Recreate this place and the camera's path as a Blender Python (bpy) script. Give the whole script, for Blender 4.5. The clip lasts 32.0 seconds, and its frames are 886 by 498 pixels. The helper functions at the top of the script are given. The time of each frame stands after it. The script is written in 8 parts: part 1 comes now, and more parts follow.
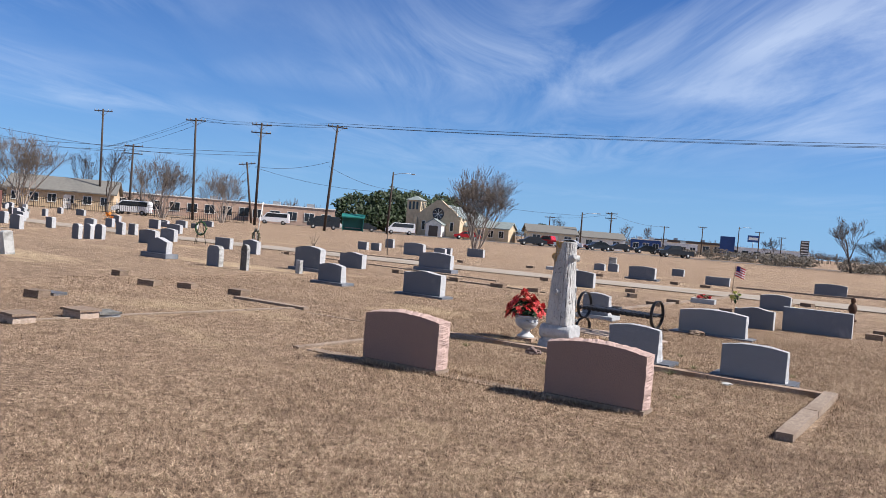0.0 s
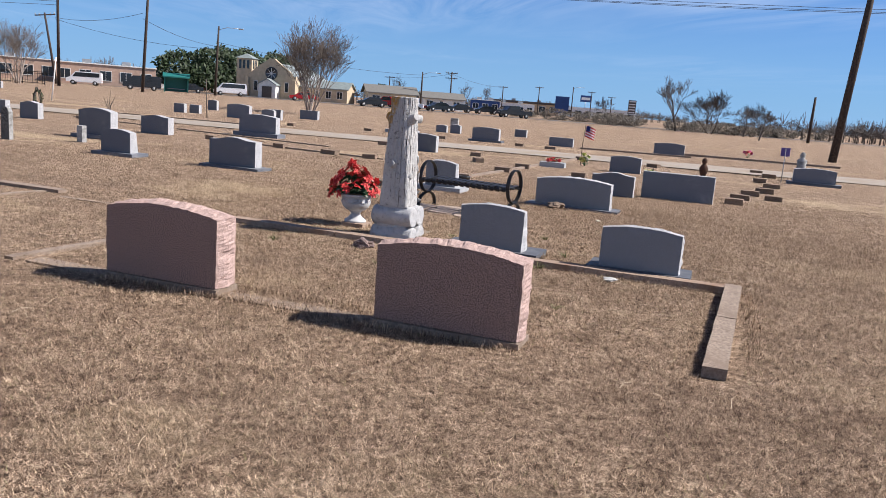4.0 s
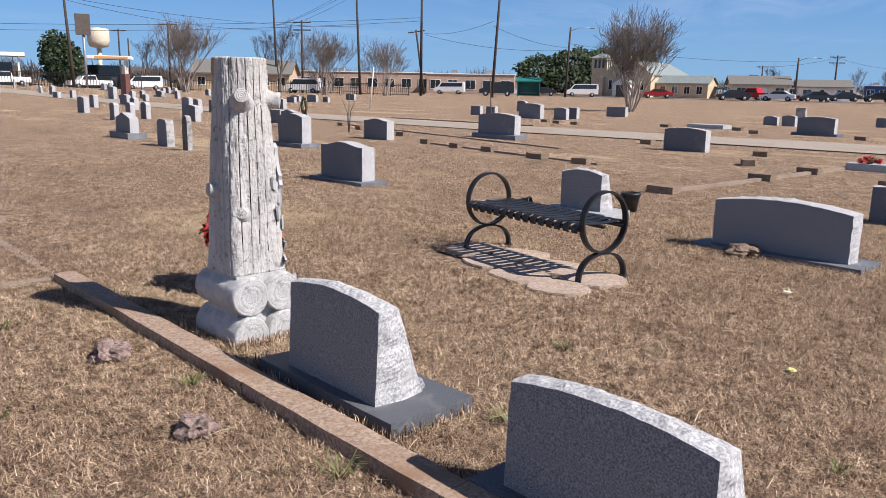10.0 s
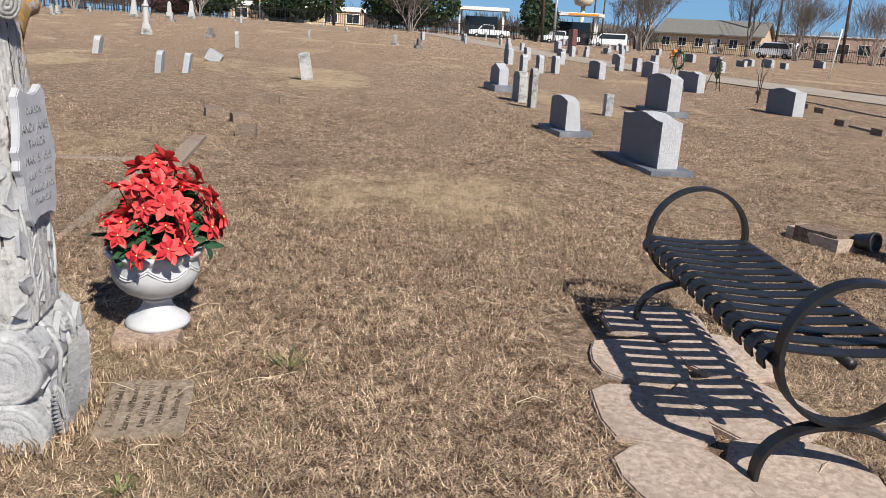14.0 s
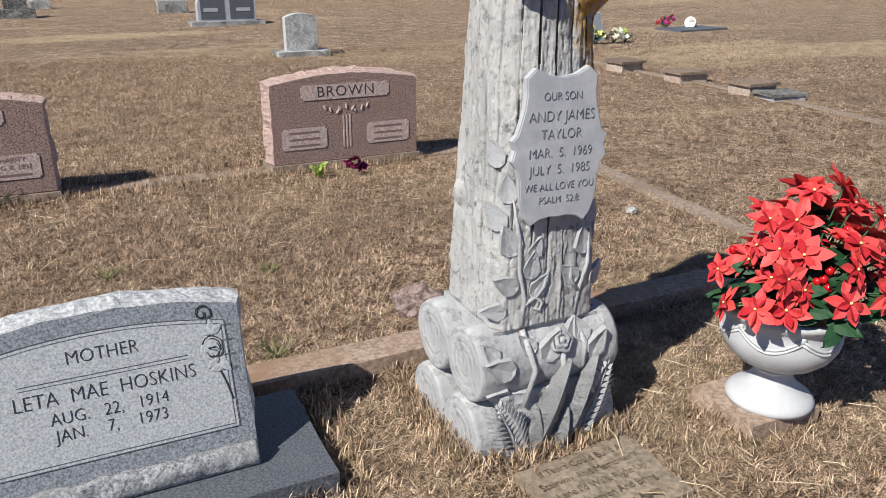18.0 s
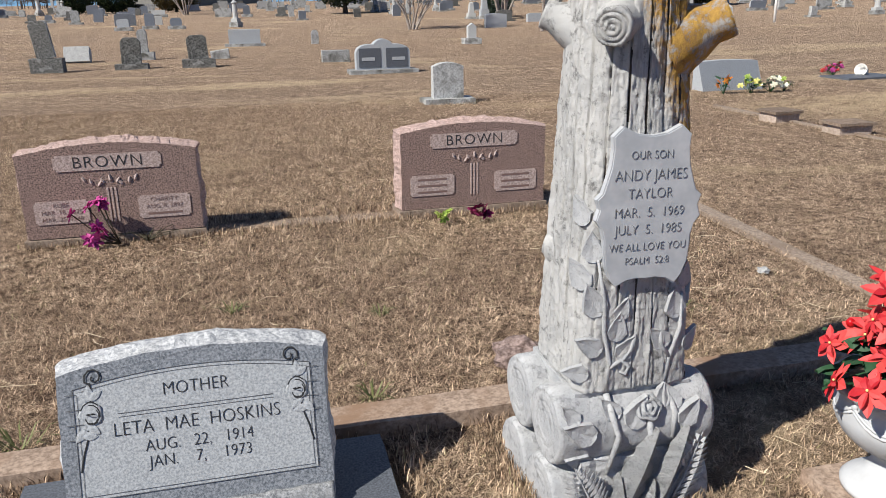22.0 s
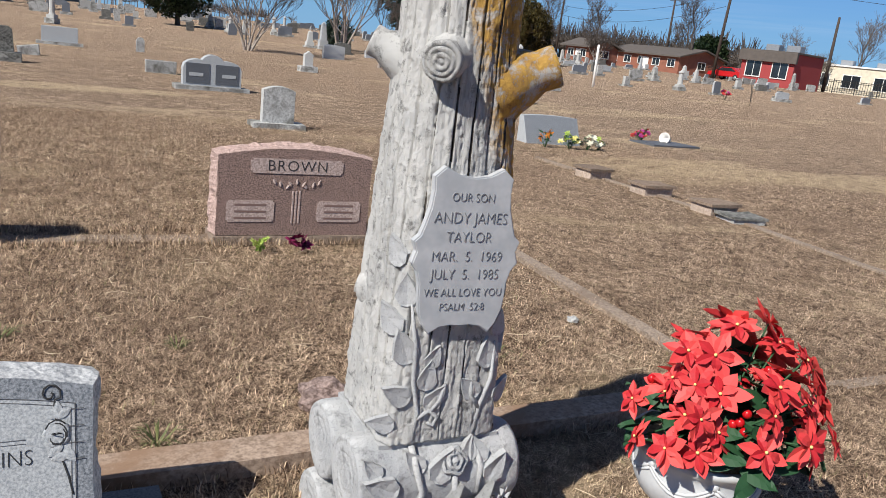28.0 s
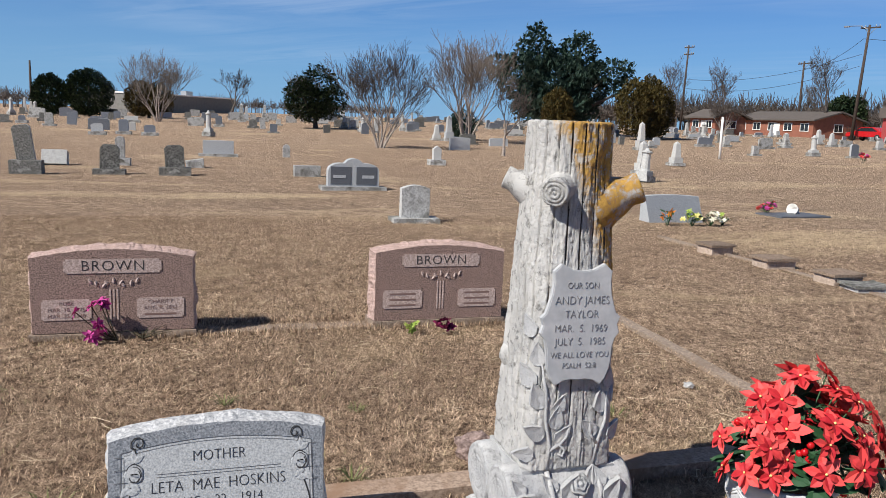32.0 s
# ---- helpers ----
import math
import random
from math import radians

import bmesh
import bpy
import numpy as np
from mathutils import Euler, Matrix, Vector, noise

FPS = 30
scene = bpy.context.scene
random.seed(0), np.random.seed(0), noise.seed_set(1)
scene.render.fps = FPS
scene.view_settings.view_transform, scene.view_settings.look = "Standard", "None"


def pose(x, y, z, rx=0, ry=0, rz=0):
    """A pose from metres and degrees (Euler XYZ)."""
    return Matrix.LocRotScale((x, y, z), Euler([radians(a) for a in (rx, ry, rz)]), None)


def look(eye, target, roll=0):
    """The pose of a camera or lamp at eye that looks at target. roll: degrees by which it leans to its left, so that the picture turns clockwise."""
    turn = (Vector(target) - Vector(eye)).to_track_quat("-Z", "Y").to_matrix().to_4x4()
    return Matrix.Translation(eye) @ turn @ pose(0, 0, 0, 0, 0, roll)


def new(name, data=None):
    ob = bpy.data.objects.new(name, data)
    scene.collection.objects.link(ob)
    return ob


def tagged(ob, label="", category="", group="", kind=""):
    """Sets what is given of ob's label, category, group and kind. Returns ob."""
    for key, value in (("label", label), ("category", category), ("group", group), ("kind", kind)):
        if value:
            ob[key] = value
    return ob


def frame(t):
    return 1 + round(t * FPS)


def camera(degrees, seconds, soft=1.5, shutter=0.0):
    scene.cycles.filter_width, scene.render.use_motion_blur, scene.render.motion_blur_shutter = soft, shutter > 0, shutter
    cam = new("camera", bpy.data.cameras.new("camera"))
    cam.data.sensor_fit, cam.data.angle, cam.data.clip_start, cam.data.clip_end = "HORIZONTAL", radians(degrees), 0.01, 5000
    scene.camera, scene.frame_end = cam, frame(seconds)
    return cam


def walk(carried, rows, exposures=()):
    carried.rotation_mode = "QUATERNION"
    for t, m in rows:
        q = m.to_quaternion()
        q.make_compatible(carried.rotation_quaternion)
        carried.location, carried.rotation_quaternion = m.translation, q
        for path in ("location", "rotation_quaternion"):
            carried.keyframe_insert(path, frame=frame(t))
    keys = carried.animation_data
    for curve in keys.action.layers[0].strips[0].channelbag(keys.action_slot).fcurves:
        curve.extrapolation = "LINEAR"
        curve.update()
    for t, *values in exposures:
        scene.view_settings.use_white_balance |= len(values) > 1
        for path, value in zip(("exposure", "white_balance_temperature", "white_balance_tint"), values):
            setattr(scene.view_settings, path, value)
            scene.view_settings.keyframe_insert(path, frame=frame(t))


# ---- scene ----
cam = camera(59.5, 32.0, soft=0.65)
PATH = [
    (0, (0.462, 0.083, 1.409), (0.373, 2.08, 1.359), 4.6),
    (0.5, (0.369, 0.297, 1.384), (0.374, 2.289, 1.211), 4.7),
    (1, (0.276, 0.591, 1.389), (0.153, 2.563, 1.085), 6.1),
    (1.5, (0.146, 0.818, 1.382), (-0.007, 2.79, 1.085), 1.6),
    (2, (0.132, 1.042, 1.375), (0.075, 3.007, 1.009), -0.5),
    (2.5, (0.228, 1.365, 1.402), (0.287, 3.332, 1.047), 2.0),
    (3, (0.29, 1.702, 1.394), (0.54, 3.656, 1.049), 4.1),
    (3.5, (0.504, 2.049, 1.373), (0.857, 3.985, 1.018), 4.2),
    (5.5, (1.481, 3.657, 1.29), (1.679, 5.603, 0.87), 4.3),
    (6, (1.729, 3.961, 1.302), (1.885, 5.905, 0.86), 3.5),
    (6.5, (1.995, 4.382, 1.32), (2.031, 6.334, 0.887), 4.1),
    (7, (2.223, 4.758, 1.321), (2.218, 6.709, 0.878), 3.8),
    (7.5, (2.492, 5.109, 1.312), (2.354, 7.056, 0.878), 3.4),
    (8, (2.701, 5.434, 1.276), (2.49, 7.379, 0.861), 3.3),
    (8.5, (2.947, 5.762, 1.315), (2.625, 7.699, 0.938), 1.0),
    (9, (3.261, 6.024, 1.322), (2.807, 7.945, 1.003), -0.1),
    (9.5, (3.478, 6.339, 1.282), (3.021, 8.251, 0.91), 2.5),
    (10, (3.73, 6.676, 1.259), (3.146, 8.544, 0.848), 1.0),
    (10.5, (3.93, 7.011, 1.269), (3.339, 8.877, 0.858), 1.6),
    (11, (4.057, 7.439, 1.243), (3.549, 9.321, 0.799), 1.9),
    (11.5, (4.193, 7.834, 1.198), (3.498, 9.646, 0.715), 2.1),
    (12, (4.228, 8.238, 1.192), (3.335, 9.955, 0.69), 2.7),
    (12.5, (4.227, 8.602, 1.21), (3.167, 10.221, 0.704), 1.1),
    (13, (4.262, 8.955, 1.222), (3.004, 10.416, 0.692), 0.8),
    (13.5, (4.144, 9.378, 1.169), (2.764, 10.724, 0.636), 2.2),
    (15.5, (3.832, 10.556, 1.208), (1.974, 11.049, 0.656), 1.0),
    (16, (3.776, 10.761, 1.251), (1.847, 10.831, 0.727), 0.1),
    (16.5, (3.584, 10.856, 1.223), (1.674, 10.724, 0.642), 2.1),
    (17, (3.452, 10.959, 1.21), (1.609, 10.531, 0.564), 2.2),
    (17.5, (3.391, 11.059, 1.214), (1.694, 10.246, 0.536), 1.2),
    (18, (3.291, 11.018, 1.205), (1.754, 9.957, 0.489), 0.3),
    (18.5, (3.236, 11.066, 1.21), (1.869, 9.807, 0.472), -1.5),
    (19, (3.208, 11.124, 1.209), (1.935, 9.764, 0.48), -3.8),
    (19.5, (3.2, 11.166, 1.215), (1.927, 9.788, 0.52), -4.6),
    (20, (3.208, 11.16, 1.225), (1.915, 9.777, 0.581), -3.6),
    (20.5, (3.209, 11.145, 1.225), (1.912, 9.752, 0.613), -2.2),
    (21, (3.198, 11.141, 1.23), (1.887, 9.753, 0.632), -1.2),
    (21.5, (3.191, 11.135, 1.229), (1.873, 9.753, 0.637), -0.8),
    (22, (3.186, 11.133, 1.229), (1.867, 9.759, 0.621), -0.8),
    (22.5, (3.188, 11.124, 1.229), (1.874, 9.75, 0.608), -1.2),
    (23, (3.189, 11.121, 1.23), (1.878, 9.743, 0.611), -1.7),
    (23.5, (3.188, 11.123, 1.233), (1.87, 9.745, 0.63), -1.8),
    (24, (3.195, 11.123, 1.236), (1.872, 9.742, 0.65), -1.6),
    (24.5, (3.198, 11.123, 1.239), (1.875, 9.733, 0.675), -1.4),
    (25, (3.193, 11.12, 1.241), (1.866, 9.726, 0.698), -0.7),
    (25.5, (3.154, 11.094, 1.239), (1.803, 9.714, 0.721), -0.4),
    (26, (3.149, 11.095, 1.244), (1.72, 9.79, 0.74), 0.9),
    (26.5, (3.166, 11.118, 1.247), (1.611, 9.951, 0.779), 4.6),
    (28.5, (3.054, 11.065, 1.195), (1.419, 10.033, 0.685), 6.3),
    (29, (3.243, 11.145, 1.208), (1.616, 10.115, 0.67), 4.4),
    (29.5, (3.447, 11.227, 1.233), (1.849, 10.194, 0.619), 2.7),
    (30, (3.52, 11.329, 1.258), (1.966, 10.224, 0.654), 2.0),
    (30.5, (3.558, 11.459, 1.256), (2.04, 10.283, 0.699), 0.7),
    (31, (3.594, 11.474, 1.282), (2.095, 10.254, 0.766), 1.0),
    (31.5, (3.618, 11.467, 1.307), (2.163, 10.174, 0.849), 1.7),
    (32, (3.606, 11.463, 1.361), (2.164, 10.115, 1.038), 2.3),
]
EXPOSURES = ((0, 0.60, 6400, 13), (3, 0.60, 6400, 14), (8, 0.60, 6450, 16), (10.5, 0.48, 6500, 15), (13, 0.42, 6500, 11), (16, 0.38, 6450, 10), (18, 0.38, 6400, 9), (24, 0.42, 6400, 9), (29, 0.38, 6400, 9), (32, 0.38, 6450, 10))
walk(cam, [(t, look(eye, target, roll)) for t, eye, target, roll in PATH], exposures=EXPOSURES)

# ---- light ----
scene.view_settings.exposure = 0.52
SUN_DIR = Vector((0.987, -0.12, 0.95)).normalized()
sun = new("sun", bpy.data.lights.new("sun", "SUN"))
sun.data.energy, sun.data.angle, sun.data.color = 5.0, radians(0.55), (1.0, 0.955, 0.88)
sun.matrix_world = look((0, 0, 60), Vector((0, 0, 60)) - SUN_DIR)

world = bpy.data.worlds.new("sky")
scene.world = world
world.use_nodes = True


def sky_nodes():
    nt = world.node_tree
    nt.nodes.clear()
    out = nt.nodes.new("ShaderNodeOutputWorld")
    bg = nt.nodes.new("ShaderNodeBackground")
    sky = nt.nodes.new("ShaderNodeTexSky")
    sky.sky_type, sky.sun_disc = "NISHITA", False
    sky.sun_elevation = math.asin(SUN_DIR.z)
    sky.sun_rotation = math.atan2(SUN_DIR.x, SUN_DIR.y)
    sky.air_density, sky.dust_density, sky.ozone_density = 1.0, 0.0, 4.0
    bg.inputs["Strength"].default_value = 0.043
    co = nt.nodes.new("ShaderNodeTexCoord")
    sep = nt.nodes.new("ShaderNodeSeparateXYZ")
    nt.links.new(co.outputs["Generated"], sep.inputs[0])
    # cirrus: the direction laid on a high flat sheet
    zc = math_node(nt, "MAXIMUM", sep.outputs["Z"], 0.03)
    px = math_node(nt, "DIVIDE", sep.outputs["X"], zc)
    py = math_node(nt, "DIVIDE", sep.outputs["Y"], zc)
    comb = nt.nodes.new("ShaderNodeCombineXYZ")
    nt.links.new(px, comb.inputs[0])
    nt.links.new(py, comb.inputs[1])
    mp = nt.nodes.new("ShaderNodeMapping")
    mp.inputs["Rotation"].default_value = (0, 0, radians(-38))
    mp.inputs["Scale"].default_value = (0.62, 0.16, 1)
    nt.links.new(comb.outputs[0], mp.inputs[0])
    n1 = noise_node(nt, mp.outputs[0], 1.5, 7, 0.62, 1.1)
    n2 = noise_node(nt, comb.outputs[0], 0.16, 2, 0.5, 0.2)
    streak = ramp_node(nt, n1, ((0.38, 0), (0.68, 0.95)))
    lift = ramp_node(nt, sep.outputs["Z"], ((0.22, 0), (0.50, 0.16)))
    patch = ramp_node(nt, math_node(nt, "ADD", n2, lift), ((0.42, 0.05), (0.62, 1)))
    both = math_node(nt, "MULTIPLY", streak, patch)
    up = ramp_node(nt, sep.outputs["Z"], ((0.04, 0), (0.22, 1)))
    fac = math_node(nt, "MULTIPLY", math_node(nt, "MULTIPLY", both, up), ramp_node(nt, sep.outputs["Z"], ((0.42, 1.0), (0.68, 0.12))))
    mix = nt.nodes.new("ShaderNodeMix")
    mix.data_type = "RGBA"
    nt.links.new(fac, mix.inputs[0])
    deep = mix_color(nt, 1.0, sky.outputs[0], (0.46, 0.89, 1.56), "MULTIPLY")
    haze = ramp_node(nt, sep.outputs["Z"], ((0.0, 0.80), (0.14, 0.30), (0.36, 0.0)))
    clear = mix_color(nt, haze, deep, (4.4, 8.2, 13.0))
    # a dry winter sky, deep towards the zenith
    clear = mix_color(nt, 1.0, clear, ramp_node(nt, sep.outputs["Z"], ((0.30, 1.0), (0.75, 0.42))), "MULTIPLY")
    nt.links.new(clear, mix.inputs[6])
    mix.inputs[7].default_value = (11.5, 13.4, 16.0, 1)
    nt.links.new(mix.outputs[2], bg.inputs[0])
    nt.links.new(bg.outputs[0], out.inputs[0])


def math_node(nt, op, a, b=None, c=None):
    n = nt.nodes.new("ShaderNodeMath")
    n.operation = op
    for i, v in enumerate((a, b, c)):
        if v is None:
            continue
        if isinstance(v, (int, float)):
            n.inputs[i].default_value = v
        else:
            nt.links.new(v, n.inputs[i])
    return n.outputs[0]


def noise_node(nt, vec, scale, detail=4, rough=0.55, distort=0.0):
    n = nt.nodes.new("ShaderNodeTexNoise")
    n.inputs["Scale"].default_value = scale
    n.inputs["Detail"].default_value = detail
    n.inputs["Roughness"].default_value = rough
    n.inputs["Distortion"].default_value = distort
    if vec is not None:
        nt.links.new(vec, n.inputs["Vector"])
    return n.outputs["Fac"]


def ramp_node(nt, fac, stops):
    n = nt.nodes.new("ShaderNodeValToRGB")
    el = n.color_ramp.elements
    while len(el) < len(stops):
        el.new(0.5)
    for e, (p, c) in zip(el, stops):
        e.position = p
        e.color = (c, c, c, 1) if isinstance(c, (int, float)) else (*c, 1)
    nt.links.new(fac, n.inputs[0])
    return n.outputs[0]


def mix_color(nt, fac, a, b, mode="MIX"):
    n = nt.nodes.new("ShaderNodeMix")
    n.data_type, n.blend_type = "RGBA", mode
    for sock, v in ((n.inputs[0], fac), (n.inputs[6], a), (n.inputs[7], b)):
        if isinstance(v, (int, float)):
            sock.default_value = v
        elif isinstance(v, tuple):
            sock.default_value = (*v, 1)
        else:
            nt.links.new(v, sock)
    return n.outputs[2]


sky_nodes()


# ---- materials ----
def base_mat(name, rough=0.8, metal=0.0, spec=0.4):
    m = bpy.data.materials.new(name)
    m.use_nodes = True
    nt = m.node_tree
    b = nt.nodes["Principled BSDF"]
    b.inputs["Roughness"].default_value = rough
    b.inputs["Metallic"].default_value = metal
    b.inputs["Specular IOR Level"].default_value = spec
    co = nt.nodes.new("ShaderNodeTexCoord")
    return m, nt, b, co.outputs["Object"]


def world_pos(nt):
    return nt.nodes.new("ShaderNodeNewGeometry").outputs["Position"]


def set_bump(nt, b, height, strength=0.3, distance=0.01):
    n = nt.nodes.new("ShaderNodeBump")
    n.inputs["Strength"].default_value = strength
    n.inputs["Distance"].default_value = distance
    nt.links.new(height, n.inputs["Height"])
    nt.links.new(n.outputs[0], b.inputs["Normal"])


def random_value(nt):
    return nt.nodes.new("ShaderNodeObjectInfo").outputs["Random"]


def grain_mat(name, dark, light, scale=220.0, stain=None, stain_scale=3.0, stain_amount=(0.5, 0.75), rough=0.75, bump=0.3,
              bump_scale=None, vary=0.0, spec=0.3, contrast=(0.35, 0.65)):
    """A stone-like surface: fine speckle between two colours, with broad stains over it."""
    m, nt, b, co = base_mat(name, rough, 0, spec)
    n = noise_node(nt, co, scale, 3, 0.7)
    col = ramp_node(nt, n, ((contrast[0], dark), (contrast[1], light)))
    if stain:
        s = noise_node(nt, co, stain_scale, 6, 0.65, 0.4)
        f = ramp_node(nt, s, ((stain_amount[0], 0), (stain_amount[1], 1)))
        col = mix_color(nt, f, col, stain)
    if vary:
        f = math_node(nt, "MULTIPLY_ADD", random_value(nt), vary, 1 - vary / 2)
        vm = nt.nodes.new("ShaderNodeVectorMath")
        vm.operation = "SCALE"
        nt.links.new(col, vm.inputs[0])
        nt.links.new(f, vm.inputs["Scale"])
        col = vm.outputs[0]
    nt.links.new(col, b.inputs["Base Color"])
    if bump:
        set_bump(nt, b, noise_node(nt, co, bump_scale or scale * 0.6, 5, 0.6), bump, 0.004)
    return m


def plain_mat(name, color, rough=0.6, metal=0.0, spec=0.4, scale=9.0, vary=0.16, emit=0.0):
    """A painted or plain surface, faintly uneven and worn."""
    m, nt, b, co = base_mat(name, rough, metal, spec)
    n = noise_node(nt, co, scale, 5, 0.6)
    lo = tuple(c * (1 - vary) for c in color)
    hi = tuple(min(1, c * (1 + vary)) for c in color)
    nt.links.new(ramp_node(nt, n, ((0.3, lo), (0.7, hi))), b.inputs["Base Color"])
    r = math_node(nt, "MULTIPLY_ADD", noise_node(nt, co, scale * 6, 3), 0.2, rough - 0.1)
    nt.links.new(r, b.inputs["Roughness"])
    if emit:
        b.inputs["Emission Color"].default_value = (*color, 1)
        b.inputs["Emission Strength"].default_value = emit
    return m


STRAW = ((-2.9, -1.8, 3.6, 0.75), (-0.8, -3.9, 2.6, 0.6), (-19.5, 10.4, 4.5, 1.6), (-12.0, 3.6, 5.0, 1.3), (-16.5, 15.6, 3.6, 1.0), (-6.9, 11.3, 1.5, 1.2), (-21.0, 4.2, 6.0, 1.2))


def lawn_fields(nt, p):
    """Broad drifts in the dormant lawn: bleached straw, and darker thatch, both drawn out along the rows."""
    sep = nt.nodes.new("ShaderNodeSeparateXYZ")
    nt.links.new(p, sep.inputs[0])
    u = math_node(nt, "ADD", math_node(nt, "MULTIPLY", sep.outputs[0], 0.87), math_node(nt, "MULTIPLY", sep.outputs[1], -0.493))
    v = math_node(nt, "ADD", math_node(nt, "MULTIPLY", sep.outputs[0], 0.493), math_node(nt, "MULTIPLY", sep.outputs[1], 0.87))
    comb = nt.nodes.new("ShaderNodeCombineXYZ")
    nt.links.new(math_node(nt, "MULTIPLY", u, 0.45), comb.inputs[0])
    nt.links.new(v, comb.inputs[1])
    drift = noise_node(nt, comb.outputs[0], 0.42, 6, 0.62, 0.5)
    for u0, v0, a, b in STRAW:
        du = math_node(nt, "POWER", math_node(nt, "ABSOLUTE", math_node(nt, "MULTIPLY", math_node(nt, "SUBTRACT", u, u0), 1 / a)), 2.0)
        dv = math_node(nt, "POWER", math_node(nt, "ABSOLUTE", math_node(nt, "MULTIPLY", math_node(nt, "SUBTRACT", v, v0), 1 / b)), 2.0)
        e = math_node(nt, "MAXIMUM", math_node(nt, "SUBTRACT", 1.0, math_node(nt, "ADD", du, dv)), 0.0)
        drift = math_node(nt, "MULTIPLY_ADD", e, 0.22, drift)
    straw = ramp_node(nt, drift, ((0.55, 0), (0.68, 1)))
    straw = math_node(nt, "MULTIPLY", straw, ramp_node(nt, noise_node(nt, p, 5, 6, 0.75), ((0.38, 0.15), (0.58, 1))))
    thatch = ramp_node(nt, noise_node(nt, comb.outputs[0], 0.9, 5, 0.65, 0.3), ((0.33, 1), (0.55, 0)))
    return straw, thatch


def straws(nt, p, cell, along, across, seed):
    """Matted straws: in each small cell the fibres lie another way. Returns their height, 0 to 1."""
    vo = nt.nodes.new("ShaderNodeTexVoronoi")
    vo.inputs["Scale"].default_value = cell
    wob = nt.nodes.new("ShaderNodeVectorMath")
    wob.operation = "ADD"
    wob.inputs[1].default_value = (seed, seed * 0.7, 0)
    nt.links.new(p, wob.inputs[0])
    nt.links.new(wob.outputs[0], vo.inputs["Vector"])
    sep = nt.nodes.new("ShaderNodeSeparateColor")
    nt.links.new(vo.outputs["Color"], sep.inputs[0])
    rot = nt.nodes.new("ShaderNodeVectorRotate")
    rot.rotation_type = "Z_AXIS"
    nt.links.new(wob.outputs[0], rot.inputs["Vector"])
    nt.links.new(math_node(nt, "MULTIPLY", sep.outputs[0], 6.28), rot.inputs["Angle"])
    mp = nt.nodes.new("ShaderNodeMapping")
    mp.inputs["Scale"].default_value = (along, across, 1)
    nt.links.new(rot.outputs[0], mp.inputs[0])
    return noise_node(nt, mp.outputs[0], 1.0, 2, 0.55)


def ground_mat():
    m, nt, b, co = base_mat("dormant_grass_ground", 0.95, 0, 0.1)
    p = world_pos(nt)
    fine = math_node(nt, "MAXIMUM", straws(nt, p, 58, 34, 290, 0.0), straws(nt, p, 46, 30, 250, 3.7))
    mid = noise_node(nt, p, 19, 5, 0.75)
    clump = noise_node(nt, p, 4.2, 5, 0.7, 0.4)
    wide = noise_node(nt, p, 0.13, 4, 0.55, 0.6)
    straw, thatch = lawn_fields(nt, p)
    col = ramp_node(nt, fine, ((0.44, (0.022, 0.014, 0.010)), (0.52, (0.20, 0.137, 0.094)), (0.60, (0.46, 0.350, 0.256)), (0.70, (0.73, 0.585, 0.44))))
    tone = ramp_node(nt, mid, ((0.36, (0.34, 0.305, 0.285)), (0.60, (1.36, 1.335, 1.30))))
    col = mix_color(nt, 1.0, col, tone, "MULTIPLY")
    col = mix_color(nt, 1.0, col, ramp_node(nt, clump, ((0.32, (0.62, 0.59, 0.57)), (0.58, (1.12, 1.12, 1.12)))), "MULTIPLY")
    col = mix_color(nt, math_node(nt, "MULTIPLY", thatch, 0.34), col, (0.15, 0.098, 0.070))
    col = mix_color(nt, math_node(nt, "MULTIPLY", straw, 0.66), col, (0.58, 0.45, 0.28))
    brown = ramp_node(nt, wide, ((0.35, 1), (0.6, 0)))
    col = mix_color(nt, math_node(nt, "MULTIPLY", brown, 0.16), col, (0.26, 0.165, 0.105))
    nt.links.new(col, b.inputs["Base Color"])
    set_bump(nt, b, math_node(nt, "MULTIPLY_ADD", mid, 0.6, fine), 0.8, 0.03)
    return m


def blade_mat():
    m, nt, b, co = base_mat("dry_grass_blade", 0.85, 0, 0.15)
    p = world_pos(nt)
    r = nt.nodes.new("ShaderNodeNewGeometry").outputs["Random Per Island"]
    col = ramp_node(nt, r, ((0.0, (0.07, 0.045, 0.030)), (0.3, (0.25, 0.172, 0.120)), (0.68, (0.54, 0.405, 0.29)), (0.96, (0.78, 0.625, 0.45)), (1.0, (0.24, 0.26, 0.10))))
    straw, thatch = lawn_fields(nt, p)
    tone = ramp_node(nt, noise_node(nt, p, 19, 5, 0.75), ((0.36, (0.42, 0.38, 0.36)), (0.60, (1.26, 1.235, 1.20))))
    col = mix_color(nt, 1.0, col, tone, "MULTIPLY")
    col = mix_color(nt, 1.0, col, ramp_node(nt, noise_node(nt, p, 4.2, 5, 0.7, 0.4), ((0.32, (0.66, 0.63, 0.61)), (0.58, (1.1, 1.1, 1.1)))), "MULTIPLY")
    col = mix_color(nt, math_node(nt, "MULTIPLY", thatch, 0.30), col, (0.17, 0.112, 0.078))
    col = mix_color(nt, math_node(nt, "MULTIPLY", straw, 0.48), col, (0.60, 0.47, 0.30))
    nt.links.new(col, b.inputs["Base Color"])
    return m


